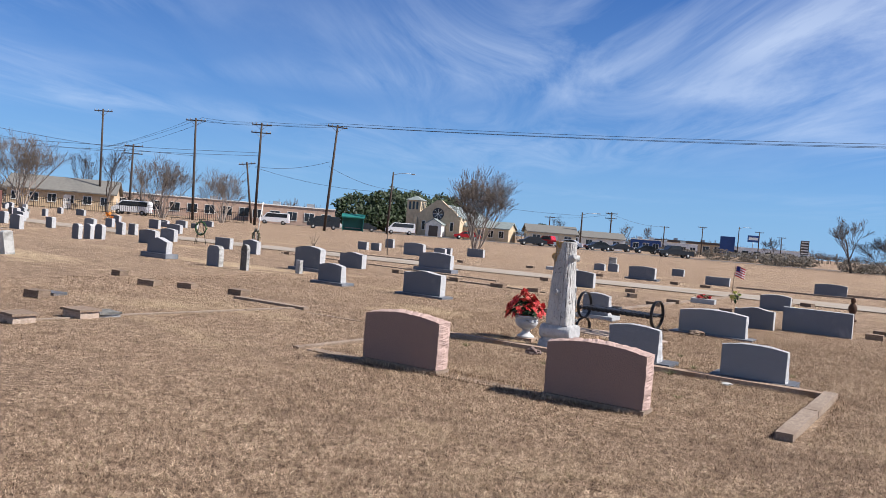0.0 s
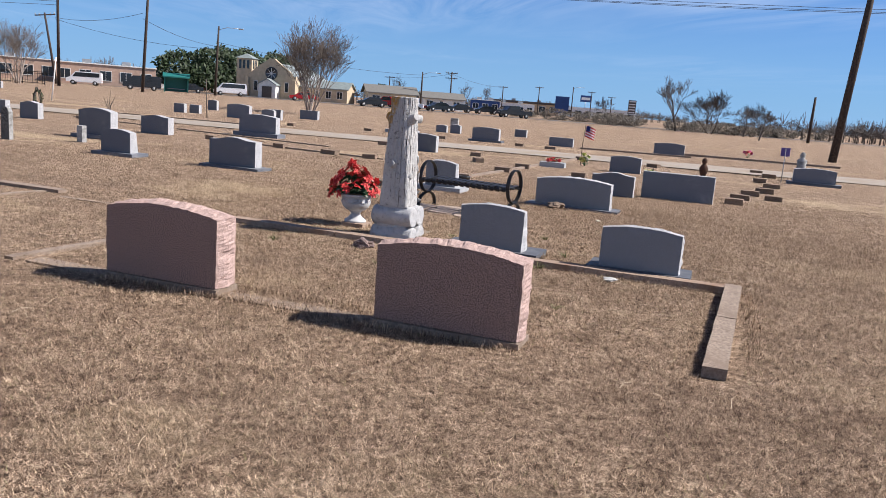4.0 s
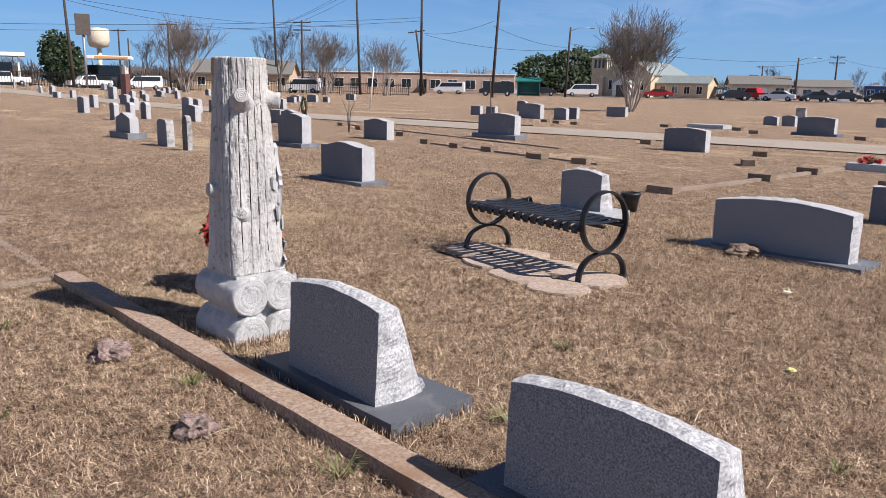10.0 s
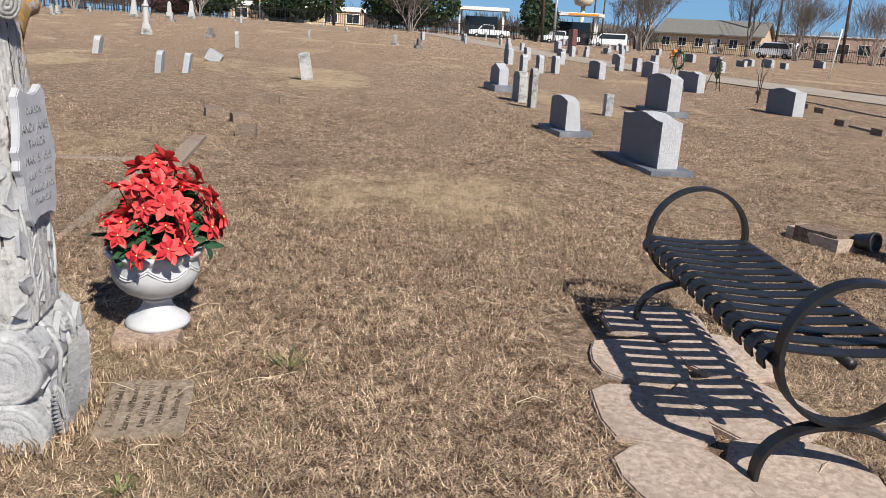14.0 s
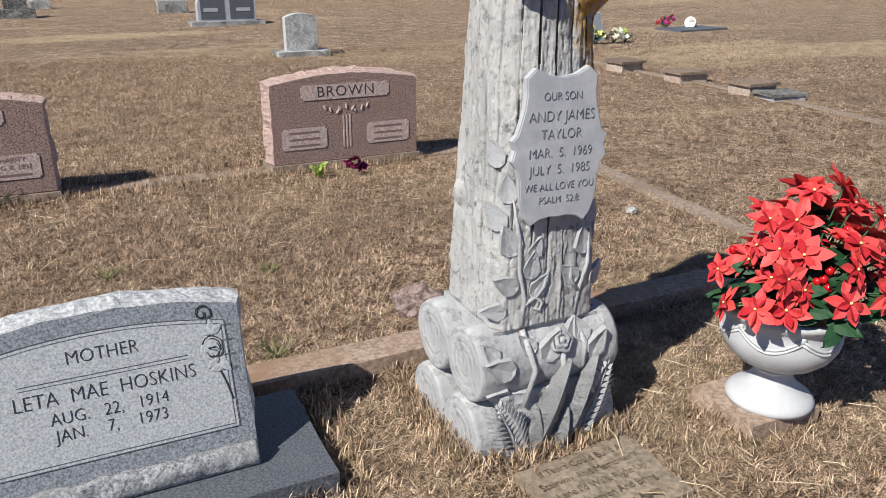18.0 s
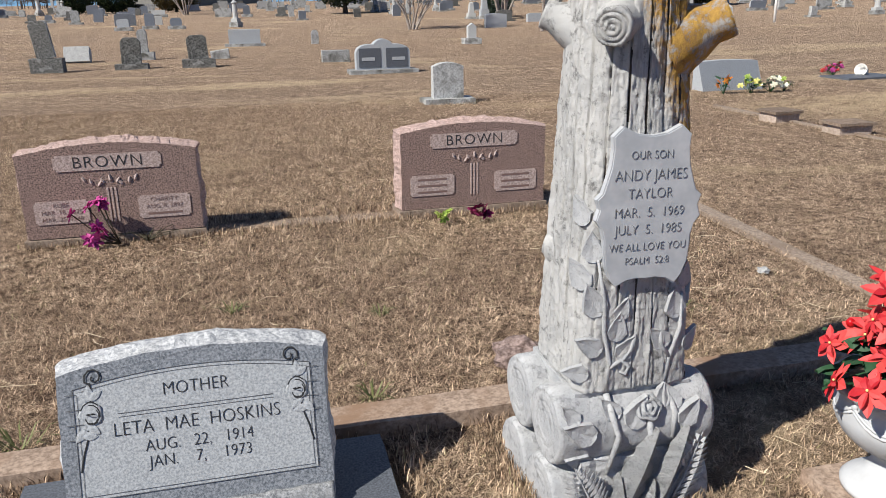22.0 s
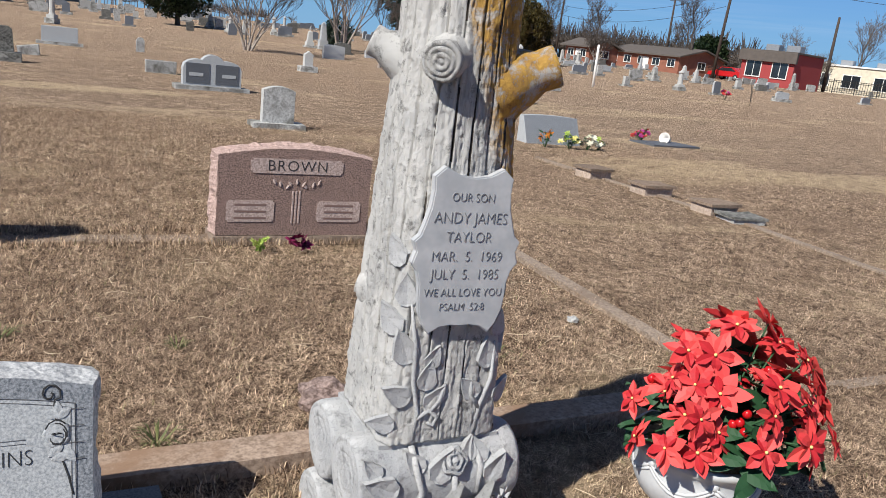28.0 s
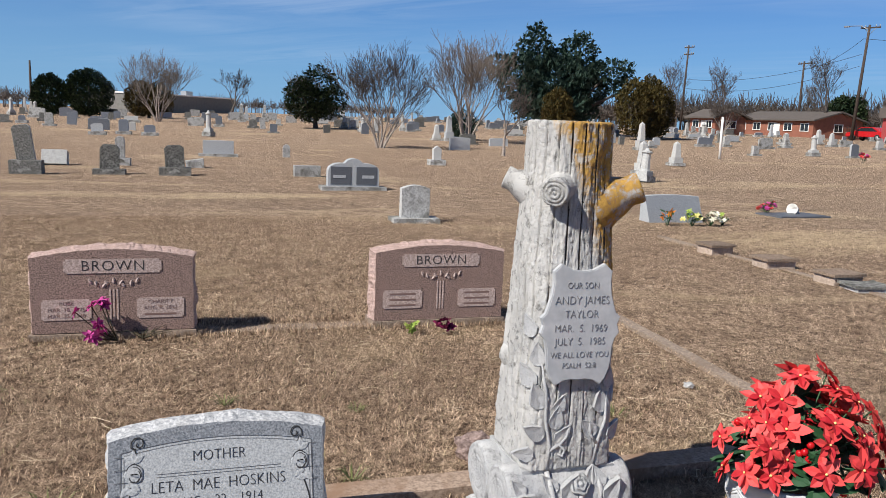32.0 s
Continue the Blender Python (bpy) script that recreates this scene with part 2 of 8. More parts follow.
def marble_mat():
    m, nt, b, co = base_mat("weathered_marble", 0.75, 0, 0.3)
    n1 = noise_node(nt, co, 26, 6, 0.7)
    n2 = noise_node(nt, co, 4.5, 6, 0.65, 0.6)
    n3 = noise_node(nt, co, 160, 3, 0.7)
    col = ramp_node(nt, n2, ((0.3, (0.36, 0.365, 0.375)), (0.55, (0.50, 0.50, 0.50)), (0.8, (0.60, 0.595, 0.58))))
    g = ramp_node(nt, n1, ((0.30, 0.55), (0.46, 1.0)))
    col = mix_color(nt, 1.0, col, g, "MULTIPLY")
    s = ramp_node(nt, n3, ((0.30, 0.7), (0.45, 1.0)))
    col = mix_color(nt, 1.0, col, s, "MULTIPLY")
    nt.links.new(col, b.inputs["Base Color"])
    set_bump(nt, b, noise_node(nt, co, 60, 6, 0.78), 0.8, 0.009)
    return m


def bark_marble_mat():
    """The carved trunk's marble: white with grey grime, and ochre lichen that runs down from its top and over one arm."""
    m, nt, b, co = base_mat("lichen_stained_marble", 0.8, 0, 0.25)
    p = world_pos(nt)
    sep = nt.nodes.new("ShaderNodeSeparateXYZ")
    nt.links.new(p, sep.inputs[0])
    n1 = noise_node(nt, p, 34, 6, 0.75)
    n2 = noise_node(nt, p, 6, 6, 0.65, 0.6)
    col = ramp_node(nt, n2, ((0.3, (0.40, 0.395, 0.385)), (0.55, (0.53, 0.52, 0.50)), (0.8, (0.62, 0.605, 0.575))))
    col = mix_color(nt, 1.0, col, ramp_node(nt, n1, ((0.34, 0.40), (0.46, 1.0))), "MULTIPLY")
    mp = nt.nodes.new("ShaderNodeMapping")
    mp.inputs["Scale"].default_value = (13, 13, 1.7)
    nt.links.new(p, mp.inputs[0])
    runs = noise_node(nt, mp.outputs[0], 1.0, 5, 0.6, 0.5)
    # how far towards the sheltered side of the trunk (its axis stands at u = -3.588)
    side = math_node(nt, "ADD", math_node(nt, "MULTIPLY", sep.outputs["X"], -0.87), math_node(nt, "MULTIPLY", sep.outputs["Y"], 0.493))
    side = math_node(nt, "ADD", side, -3.588)
    back = math_node(nt, "ADD", math_node(nt, "MULTIPLY", sep.outputs["X"], -0.493), math_node(nt, "MULTIPLY", sep.outputs["Y"], -0.87))
    back = math_node(nt, "MAXIMUM", math_node(nt, "ADD", back, 9.572), 0.0)
    lean = math_node(nt, "MULTIPLY_ADD", side, 2.6, math_node(nt, "MULTIPLY_ADD", back, -1.6, sep.outputs["Z"]))
    high = ramp_node(nt, math_node(nt, "MULTIPLY", lean, 0.5), ((0.535, 0), (0.605, 1)))
    lich = math_node(nt, "MULTIPLY", ramp_node(nt, math_node(nt, "MULTIPLY_ADD", high, 0.34, runs), ((0.60, 0), (0.66, 1))), high)
    lich = math_node(nt, "MULTIPLY", lich, ramp_node(nt, noise_node(nt, p, 24, 6, 0.75), ((0.40, 0.12), (0.52, 1))))
    lcol = ramp_node(nt, noise_node(nt, p, 48, 4, 0.7), ((0.34, (0.11, 0.055, 0.014)), (0.45, (0.38, 0.19, 0.018)), (0.7, (0.58, 0.33, 0.035))))
    col = mix_color(nt, math_node(nt, "MULTIPLY", lich, 0.90), col, lcol)
    grime = math_node(nt, "MULTIPLY", ramp_node(nt, noise_node(nt, mp.outputs[0], 1.9, 5, 0.7), ((0.53, 0), (0.68, 1))), ramp_node(nt, sep.outputs["Z"], ((0.6, 0.10), (1.2, 0.55))))
    col = mix_color(nt, grime, col, (0.075, 0.066, 0.056))
    nt.links.new(col, b.inputs["Base Color"])
    set_bump(nt, b, noise_node(nt, p, 75, 6, 0.8), 0.85, 0.009)
    return m


def leaf_mat(name, dark, light):
    m, nt, b, co = base_mat(name, 0.6, 0, 0.3)
    r = nt.nodes.new("ShaderNodeNewGeometry").outputs["Random Per Island"]
    nt.links.new(ramp_node(nt, r, ((0.1, dark), (0.9, light))), b.inputs["Base Color"])
    return m


def bark_mat(name, dark, light):
    return grain_mat(name, dark, light, 14, rough=0.9, bump=0.5, bump_scale=30)


M = {
    "ground": ground_mat(),
    "blade": blade_mat(),
    "marble": marble_mat(),
    "trunk": bark_marble_mat(),
    "pink": grain_mat("pink_granite", (0.055, 0.037, 0.033), (0.37, 0.255, 0.215), 125, (0.26, 0.17, 0.148), 5, (0.55, 0.8), 0.6, 0.2, contrast=(0.36, 0.58)),
    "pink_rough": grain_mat("rough_pink_granite", (0.14, 0.090, 0.080), (0.60, 0.44, 0.385), 110, (0.40, 0.27, 0.235), 6, (0.55, 0.8), 0.85, 0.9, 60, contrast=(0.34, 0.62)),
    "pink_panel": grain_mat("steeled_pink_granite", (0.26, 0.19, 0.17), (0.60, 0.48, 0.43), 110, rough=0.8, bump=0.2),
    "grey": grain_mat("grey_granite", (0.085, 0.097, 0.112), (0.31, 0.325, 0.35), 170, (0.20, 0.21, 0.23), 4, (0.6, 0.85), 0.55, 0.1),
    "grey_rough": grain_mat("rough_grey_granite", (0.24, 0.25, 0.265), (0.58, 0.58, 0.585), 90, (0.36, 0.355, 0.34), 6, (0.55, 0.8), 0.85, 0.9, 60),
    "grey_light": grain_mat("steeled_grey_granite", (0.24, 0.255, 0.27), (0.48, 0.495, 0.505), 180, rough=0.7, bump=0.12),
    "grey_far": grain_mat("blue_grey_granite", (0.075, 0.086, 0.105), (0.20, 0.215, 0.245), 110, (0.24, 0.25, 0.26), 3, (0.55, 0.8), 0.6, 0.2, vary=0.3),
    "dark_granite": grain_mat("dark_granite", (0.05, 0.055, 0.065), (0.14, 0.15, 0.17), 160, (0.2, 0.2, 0.2), 5, (0.6, 0.85), 0.6, 0.15),
    "red_granite": grain_mat("red_granite", (0.07, 0.03, 0.025), (0.22, 0.10, 0.08), 90, rough=0.5, bump=0.1),
    "old_marble": grain_mat("lichened_old_marble", (0.26, 0.26, 0.25), (0.50, 0.50, 0.485), 40, (0.11, 0.105, 0.09), 4.5, (0.46, 0.66), 0.85, 0.5, vary=0.35),
    "old_dark": grain_mat("blackened_old_stone", (0.05, 0.05, 0.045), (0.22, 0.215, 0.20), 28, (0.34, 0.34, 0.32), 5, (0.56, 0.72), 0.9, 0.6, vary=0.3),
    "white_marble": grain_mat("white_marble", (0.34, 0.34, 0.33), (0.50, 0.50, 0.485), 30, (0.34, 0.33, 0.31), 5, (0.56, 0.8), 0.75, 0.3, vary=0.2),
    "kerb": grain_mat("weathered_concrete_kerb", (0.21, 0.15, 0.11), (0.43, 0.325, 0.25), 60, (0.25, 0.160, 0.105), 3.4, (0.48, 0.68), 0.9, 0.5, 40),
    "concrete": grain_mat("old_concrete", (0.11, 0.078, 0.056), (0.29, 0.215, 0.16), 55, (0.16, 0.14, 0.11), 4, (0.52, 0.75), 0.92, 0.7, 35, vary=0.3),
    "paving": grain_mat("flagstone", (0.29, 0.222, 0.175), (0.52, 0.415, 0.34), 45, (0.30, 0.24, 0.19), 5, (0.5, 0.75), 0.9, 0.6, 40, vary=0.2),
    "verse_stone": grain_mat("worn_sandstone_cast", (0.16, 0.125, 0.09), (0.33, 0.27, 0.20), 50, (0.22, 0.17, 0.12), 7, (0.5, 0.72), 0.92, 0.6, 45),
    "pink_rock": grain_mat("pink_granite_chunk", (0.09, 0.06, 0.052), (0.32, 0.24, 0.215), 60, rough=0.9, bump=0.9),
    "lane": grain_mat("worn_gravel_lane", (0.22, 0.19, 0.16), (0.44, 0.39, 0.33), 30, (0.30, 0.23, 0.165), 0.7, (0.45, 0.7), 0.95, 0.6, 20),
    "asphalt": grain_mat("old_asphalt", (0.07, 0.07, 0.07), (0.16, 0.155, 0.15), 25, rough=0.95, bump=0.5),
    "iron": plain_mat("black_painted_metal", (0.012, 0.012, 0.013), 0.48, 0.0, 0.5, 25, 0.4),
    "rust": grain_mat("rusted_iron", (0.03, 0.02, 0.016), (0.12, 0.06, 0.035), 60, rough=0.9),
    "letter": plain_mat("dark_cut_letter", (0.03, 0.03, 0.032), 0.9),
    "letter_soft": plain_mat("weathered_cut_letter", (0.10, 0.10, 0.105), 0.9),
    "letter_sand": plain_mat("worn_cut_letter", (0.085, 0.066, 0.046), 0.95),
    "letter_worn": plain_mat("worn_pink_lettering", (0.20, 0.13, 0.115), 0.95),
    "kerb_pale": grain_mat("pale_concrete_kerb", (0.17, 0.13, 0.10), (0.38, 0.30, 0.235), 60, (0.22, 0.165, 0.125), 3.4, (0.48, 0.68), 0.9, 0.5, 40),
    "grey_pitched": grain_mat("rock_pitched_grey_granite", (0.10, 0.105, 0.115), (0.40, 0.405, 0.41), 120, (0.24, 0.24, 0.235), 9, (0.5, 0.75), 0.85, 0.9, 60),
    "urn": plain_mat("white_painted_concrete", (0.48, 0.485, 0.49), 0.6, 0, 0.4, 14, 0.10),
    "soil": grain_mat("potting_foam", (0.18, 0.12, 0.07), (0.45, 0.33, 0.2), 60, rough=0.95),
    "petal": leaf_mat("red_silk_petal", (0.40, 0.014, 0.022), (0.74, 0.085, 0.078)),
    "berry": plain_mat("red_berry", (0.5, 0.008, 0.012), 0.25, 0, 0.6),
    "green_leaf": leaf_mat("dark_green_silk_leaf", (0.012, 0.045, 0.018), (0.04, 0.11, 0.045)),
    "stem": plain_mat("dull_stem", (0.07, 0.06, 0.035), 0.8),
    "magenta": leaf_mat("magenta_petal", (0.30, 0.02, 0.15), (0.58, 0.08, 0.32)),
    "plum": leaf_mat("plum_petal", (0.10, 0.006, 0.035), (0.26, 0.02, 0.10)),
    "lime": leaf_mat("lime_leaf", (0.22, 0.32, 0.05), (0.40, 0.48, 0.12)),
    "white_flower": leaf_mat("cream_petal", (0.62, 0.60, 0.46), (0.82, 0.80, 0.66)),
    "yellow_flower": leaf_mat("yellow_petal", (0.55, 0.50, 0.12), (0.75, 0.70, 0.30)),
    "orange": leaf_mat("orange_petal", (0.55, 0.16, 0.02), (0.75, 0.30, 0.05)),
    "twig": bark_mat("grey_twig", (0.065, 0.053, 0.046), (0.16, 0.133, 0.115)),
    "twig_dark": bark_mat("dark_twig", (0.055, 0.045, 0.04), (0.15, 0.125, 0.105)),
    "myrtle": bark_mat("pale_smooth_bark", (0.20, 0.165, 0.14), (0.40, 0.345, 0.30)),
    "evergreen": leaf_mat("dark_evergreen_foliage", (0.010, 0.022, 0.009), (0.045, 0.07, 0.028)),
    "blue_cedar": leaf_mat("blue_green_cedar_foliage", (0.02, 0.045, 0.035), (0.07, 0.115, 0.085)),
    "olive": leaf_mat("bronzed_cedar_foliage", (0.05, 0.04, 0.012), (0.15, 0.115, 0.04)),
    "shrub": leaf_mat("dry_shrub_foliage", (0.045, 0.037, 0.027), (0.125, 0.100, 0.074)),
    "maroon": leaf_mat("dormant_maroon_hedge", (0.035, 0.018, 0.015), (0.10, 0.055, 0.045)),
    "pole": bark_mat("creosoted_timber", (0.03, 0.022, 0.018), (0.09, 0.068, 0.055)),
    "wire": plain_mat("overhead_cable", (0.02, 0.02, 0.022), 0.6),
    "steel": plain_mat("galvanised_steel", (0.35, 0.36, 0.37), 0.45, 0.6),
    "glass": plain_mat("dark_window_glass", (0.02, 0.025, 0.03), 0.08, 0, 0.8),
    "church": plain_mat("buff_stone_wall", (0.52, 0.42, 0.29), 0.9, scale=1.5),
    "trim_white": plain_mat("white_trim", (0.75, 0.73, 0.69), 0.7, scale=2),
    "roof_grey": plain_mat("grey_shingle_roof", (0.17, 0.165, 0.15), 0.9, scale=3),
    "roof_green": plain_mat("grey_green_metal_roof", (0.25, 0.29, 0.28), 0.5, scale=2),
    "roof_dark": plain_mat("dark_roof", (0.10, 0.085, 0.075), 0.9, scale=3),
    "tan": plain_mat("tan_brick_wall", (0.50, 0.38, 0.25), 0.9, scale=2),
    "salmon": plain_mat("salmon_brick_wall", (0.48, 0.33, 0.25), 0.9, scale=2),
    "orange_brick": plain_mat("orange_brick_wall", (0.25, 0.10, 0.065), 0.9, scale=2),
    "cream": plain_mat("cream_stucco", (0.60, 0.54, 0.42), 0.9, scale=2),
    "white_wall": plain_mat("white_metal_wall", (0.72, 0.73, 0.73), 0.7, scale=2),
    "blue_paint": plain_mat("blue_fascia_paint", (0.03, 0.16, 0.42), 0.5, scale=2),
    "blue_dark": plain_mat("navy_sign_face", (0.02, 0.06, 0.20), 0.5, scale=2),
    "red_paint": plain_mat("red_car_paint", (0.45, 0.012, 0.015), 0.25, 0, 0.6),
    "white_paint": plain_mat("white_car_paint", (0.75, 0.76, 0.78), 0.25, 0, 0.6),
    "dark_paint": plain_mat("dark_car_paint", (0.02, 0.025, 0.03), 0.25, 0, 0.6),
    "tyre": plain_mat("black_tyre", (0.015, 0.015, 0.016), 0.8),
    "green_metal": plain_mat("teal_shelter_panel", (0.02, 0.17, 0.15), 0.5),
    "yellow_sign": plain_mat("yellow_sign_face", (0.75, 0.48, 0.02), 0.5),
    "hot_pink": plain_mat("red_stucco", (0.30, 0.045, 0.045), 0.8),
    "cloth_red": plain_mat("red_flag_cloth", (0.5, 0.03, 0.04), 0.9),
    "cloth_white": plain_mat("white_flag_cloth", (0.75, 0.74, 0.72), 0.9),
    "cloth_blue": plain_mat("blue_flag_cloth", (0.02, 0.03, 0.14), 0.9),
}

# ---- tools ----
U, V = Vector((0.87, -0.493, 0)), Vector((0.493, 0.87, 0))
ROW = math.degrees(math.atan2(U.y, U.x))


def step(a):
    a = min(1.0, max(0.0, a))
    return a * a * (3 - 2 * a)


def ground_z(x, y):
    """The lie of the land: level by the graves, rising a little to the west and south."""
    west = 1.15 * step((-x - 12) / 75) * step((105 - y) / 55)
    south = 0.55 * step((-y - 8) / 45)
    return west + south


def at(u, v, z=0.0, turn=0.0, rx=0.0, ry=0.0):
    p = U * u + V * v
    return pose(p.x, p.y, z + ground_z(p.x, p.y), rx, ry, ROW + turn)


def at_xy(x, y, z=0.0, turn=0.0, rx=0.0, ry=0.0):
    return pose(x, y, z + ground_z(x, y), rx, ry, turn)


def thing(name, m, label, category, group="", kind=""):
    e = new(name)
    e.empty_display_size = 0.1
    e.matrix_world = m
    return tagged(e, label, category, group, kind)


def part(name, bm, material, parent, label=""):
    """Links a bmesh, or mesh data, as one mesh object under a thing or a part, in its parent's space."""
    if isinstance(bm, bmesh.types.BMesh):
        me = bpy.data.meshes.new(name)
        bm.to_mesh(me)
        bm.free()
    else:
        me = bm
    if material is not None and not me.materials:
        me.materials.append(material)
    ob = new(name, me)
    ob.parent = parent
    if label:
        ob["label"] = label
    return ob


def solo(name, bm, material, m, label, category, group="", kind=""):
    ob = part(name, bm, material, None)
    ob.matrix_world = m
    return tagged(ob, label, category, group, kind)


def mesh_from(name, verts, faces, smooth=False):
    me = bpy.data.meshes.new(name)
    me.from_pydata([tuple(v) for v in verts], [], [tuple(f) for f in faces])
    if smooth:
        me.polygons.foreach_set("use_smooth", [True] * len(me.polygons))
    me.update()
    return me


def box_bm(sx, sy, sz, bevel=0.0, loc=(0, 0, 0), segs=1):
    """A box with its foot at loc, softened at its edges."""
    bm = bmesh.new()
    bmesh.ops.create_cube(bm, size=1)
    bmesh.ops.scale(bm, vec=(sx, sy, sz), verts=bm.verts)
    if bevel:
        bmesh.ops.bevel(bm, geom=bm.edges[:], offset=bevel, segments=segs, affect="EDGES", profile=0.5)
    bmesh.ops.translate(bm, vec=(loc[0], loc[1], loc[2] + sz / 2), verts=bm.verts)
    return bm


def rough_box(sx, sy, sz, amount, cuts=3, seed=0.0, loc=(0, 0, 0)):
    """A block with uneven, worn sides."""
    bm = box_bm(sx, sy, sz)
    bmesh.ops.subdivide_edges(bm, edges=bm.edges[:], cuts=cuts, use_grid_fill=True)
    for v in bm.verts:
        n = noise.noise_vector(v.co * 9 + Vector((seed, seed * 2, 0)))
        if v.co.z < 0.002:
            n.z = 0
        v.co += n * amount
    bmesh.ops.translate(bm, vec=loc, verts=bm.verts)
    return bm


def lathe(profile, n=24, smooth=True, name="lathe", flute=0.0, flutes=0):
    """A turned body from (radius, height) pairs."""
    verts, faces = [], []
    for r, z in profile:
        for i in range(n):
            a = 2 * math.pi * i / n
            k = 1 + (flute * math.cos(flutes * a) if flutes else 0)
            verts.append((r * k * math.cos(a), r * k * math.sin(a), z))
    m = len(profile)
    for j in range(m - 1):
        for i in range(n):
            faces.append((j * n + i, j * n + (i + 1) % n, (j + 1) * n + (i + 1) % n, (j + 1) * n + i))
    faces.append(tuple(range(n - 1, -1, -1)))
    faces.append(tuple((m - 1) * n + i for i in range(n)))
    return mesh_from(name, verts, faces, smooth)


def tube(points, radii, n=6, caps=True):
    """Vertices and faces of a round bar through points."""
    verts, faces = [], []
    pts = [Vector(p) for p in points]
    last = Vector((1, 0, 0))
    for i, p in enumerate(pts):
        d = (pts[min(i + 1, len(pts) - 1)] - pts[max(i - 1, 0)]).normalized()
        a = last - d * last.dot(d)
        if a.length < 1e-3:
            a = d.orthogonal()
        a.normalize()
        last = a
        b = d.cross(a)
        r = radii[i] if isinstance(radii, (list, tuple)) else radii
        for k in range(n):
            t = 2 * math.pi * k / n
            verts.append(p + (a * math.cos(t) + b * math.sin(t)) * r)
    for j in range(len(pts) - 1):
        for k in range(n):
            faces.append((j * n + k, j * n + (k + 1) % n, (j + 1) * n + (k + 1) % n, (j + 1) * n + k))
    if caps:
        faces.append(tuple(range(n - 1, -1, -1)))
        faces.append(tuple((len(pts) - 1) * n + k for k in range(n)))
    return verts, faces


def tube_mesh(points, radii, n=6, name="bar", smooth=True):
    return mesh_from(name, *tube(points, radii, n), smooth)


def joined(pieces, name="joined", smooth=False):
    verts, faces = [], []
    for v, f in pieces:
        o = len(verts)
        verts += [tuple(p) for p in v]
        faces += [tuple(i + o for i in q) for q in f]
    return mesh_from(name, verts, faces, smooth)


def top_line(kind, rise, s):
    """Height of a headstone's top above its shoulders at s from -1 to 1."""
    a = abs(s)
    if kind == "serp":
        return rise * (0.5 + 0.5 * math.cos(math.pi * min(1.0, a * 1.12))) if a < 0.9 else 0.0
    if kind == "lobes":
        mid = math.sqrt(max(0.0, 1 - (s / 0.46) ** 2))
        return rise * max(mid, 0.62 * math.sqrt(max(0.0, 1 - ((a - 0.5) / 0.5) ** 2)) if a > 0.2 else 0)
    if kind == "arch":
        return rise * (1 - s * s)
    if kind == "round":
        return rise * math.sqrt(max(0.0, 1 - s * s))
    if kind == "peak":
        return rise * (1 - a)
    if kind == "tablet":
        return rise * (1 - max(0.0, (a - 0.55) / 0.45) ** 2) if a < 0.99 else 0.0
    return 0.0


def stone_mesh(w, h, d, top="serp", rise=0.06, rough=0.0, slant=0.0, back=0.0, res=0.03, taper=0.0, seed=1.0):
    """A headstone: its outline across x, its front to +y. rough: depth of the rock-pitched edge. slant, back: how far the
    front and the back lean in towards the top. Returns mesh data for the faces (slot 0) and the edges (slot 1)."""
    nt_, ns = max(6, int(w / res)), max(2, int((h - rise) / res))
    out = []
    for i in range(ns):
        out.append((w / 2 * (1 - taper * i / ns), (h - rise) * i / ns))
    tw = w / 2 * (1 - taper)
    for i in range(nt_ + 1):
        s = 1 - 2 * i / nt_
        out.append((s * tw, h - rise + top_line(top, rise, s)))
    for i in range(ns - 1, -1, -1):
        out.append((-w / 2 * (1 - taper * i / ns), (h - rise) * i / ns))
    n = len(out)
    layers = (0, 0.06, 0.28, 0.5, 0.72, 0.94, 1) if rough else (0, 0.04, 0.96, 1)
    cx = Vector((0, 0, h * 0.5))
    verts = []
    for k in layers:
        for x, z in out:
            y0, y1 = -d / 2 + back * z / h, d / 2 - slant * z / h
            p = Vector((x, y0 + (y1 - y0) * k, z))
            edge = k in (0, 1)
            if rough:
                bulge = math.sin(math.pi * k)
                nn = noise.noise(p * 16 + Vector((seed, 0, 0))) * 0.8 + noise.noise(p * 42 + Vector((0, seed, 0))) * 0.5
                away = (p - cx)
                away.y = 0
                away.normalize()
                push = rough * (0.7 * bulge + 0.75 * nn * (0.35 + bulge))
                if z > 0.001:
                    p += away * push
                elif not edge:
                    p.x += math.copysign(push, x) if abs(x) > w * 0.48 else 0
            elif edge:
                p.x *= 1 - 0.006 / w
                p.z -= 0.003 if z > 0.01 else 0
            verts.append(p)
    faces, slots = [], []
    for j in range(len(layers) - 1):
        for i in range(n - 1):
            faces.append((j * n + i, (j + 1) * n + i, (j + 1) * n + i + 1, j * n + i + 1))
            slots.append(1)
        faces.append((j * n + n - 1, (j + 1) * n + n - 1, (j + 1) * n, j * n))
        slots.append(1)
    faces.append(tuple(range(n)))
    faces.append(tuple((len(layers) - 1) * n + i for i in range(n - 1, -1, -1)))
    slots += [0, 0]
    me = mesh_from("stone", verts, faces)
    me.polygons.foreach_set("material_index", slots)
    bm = bmesh.new()
    bm.from_mesh(me)
    bmesh.ops.recalc_face_normals(bm, faces=bm.faces[:])
    bm.to_mesh(me)
    bm.free()
    return me


def two_mats(me, face, edge):
    me.materials.append(face)
    me.materials.append(edge)
    return me


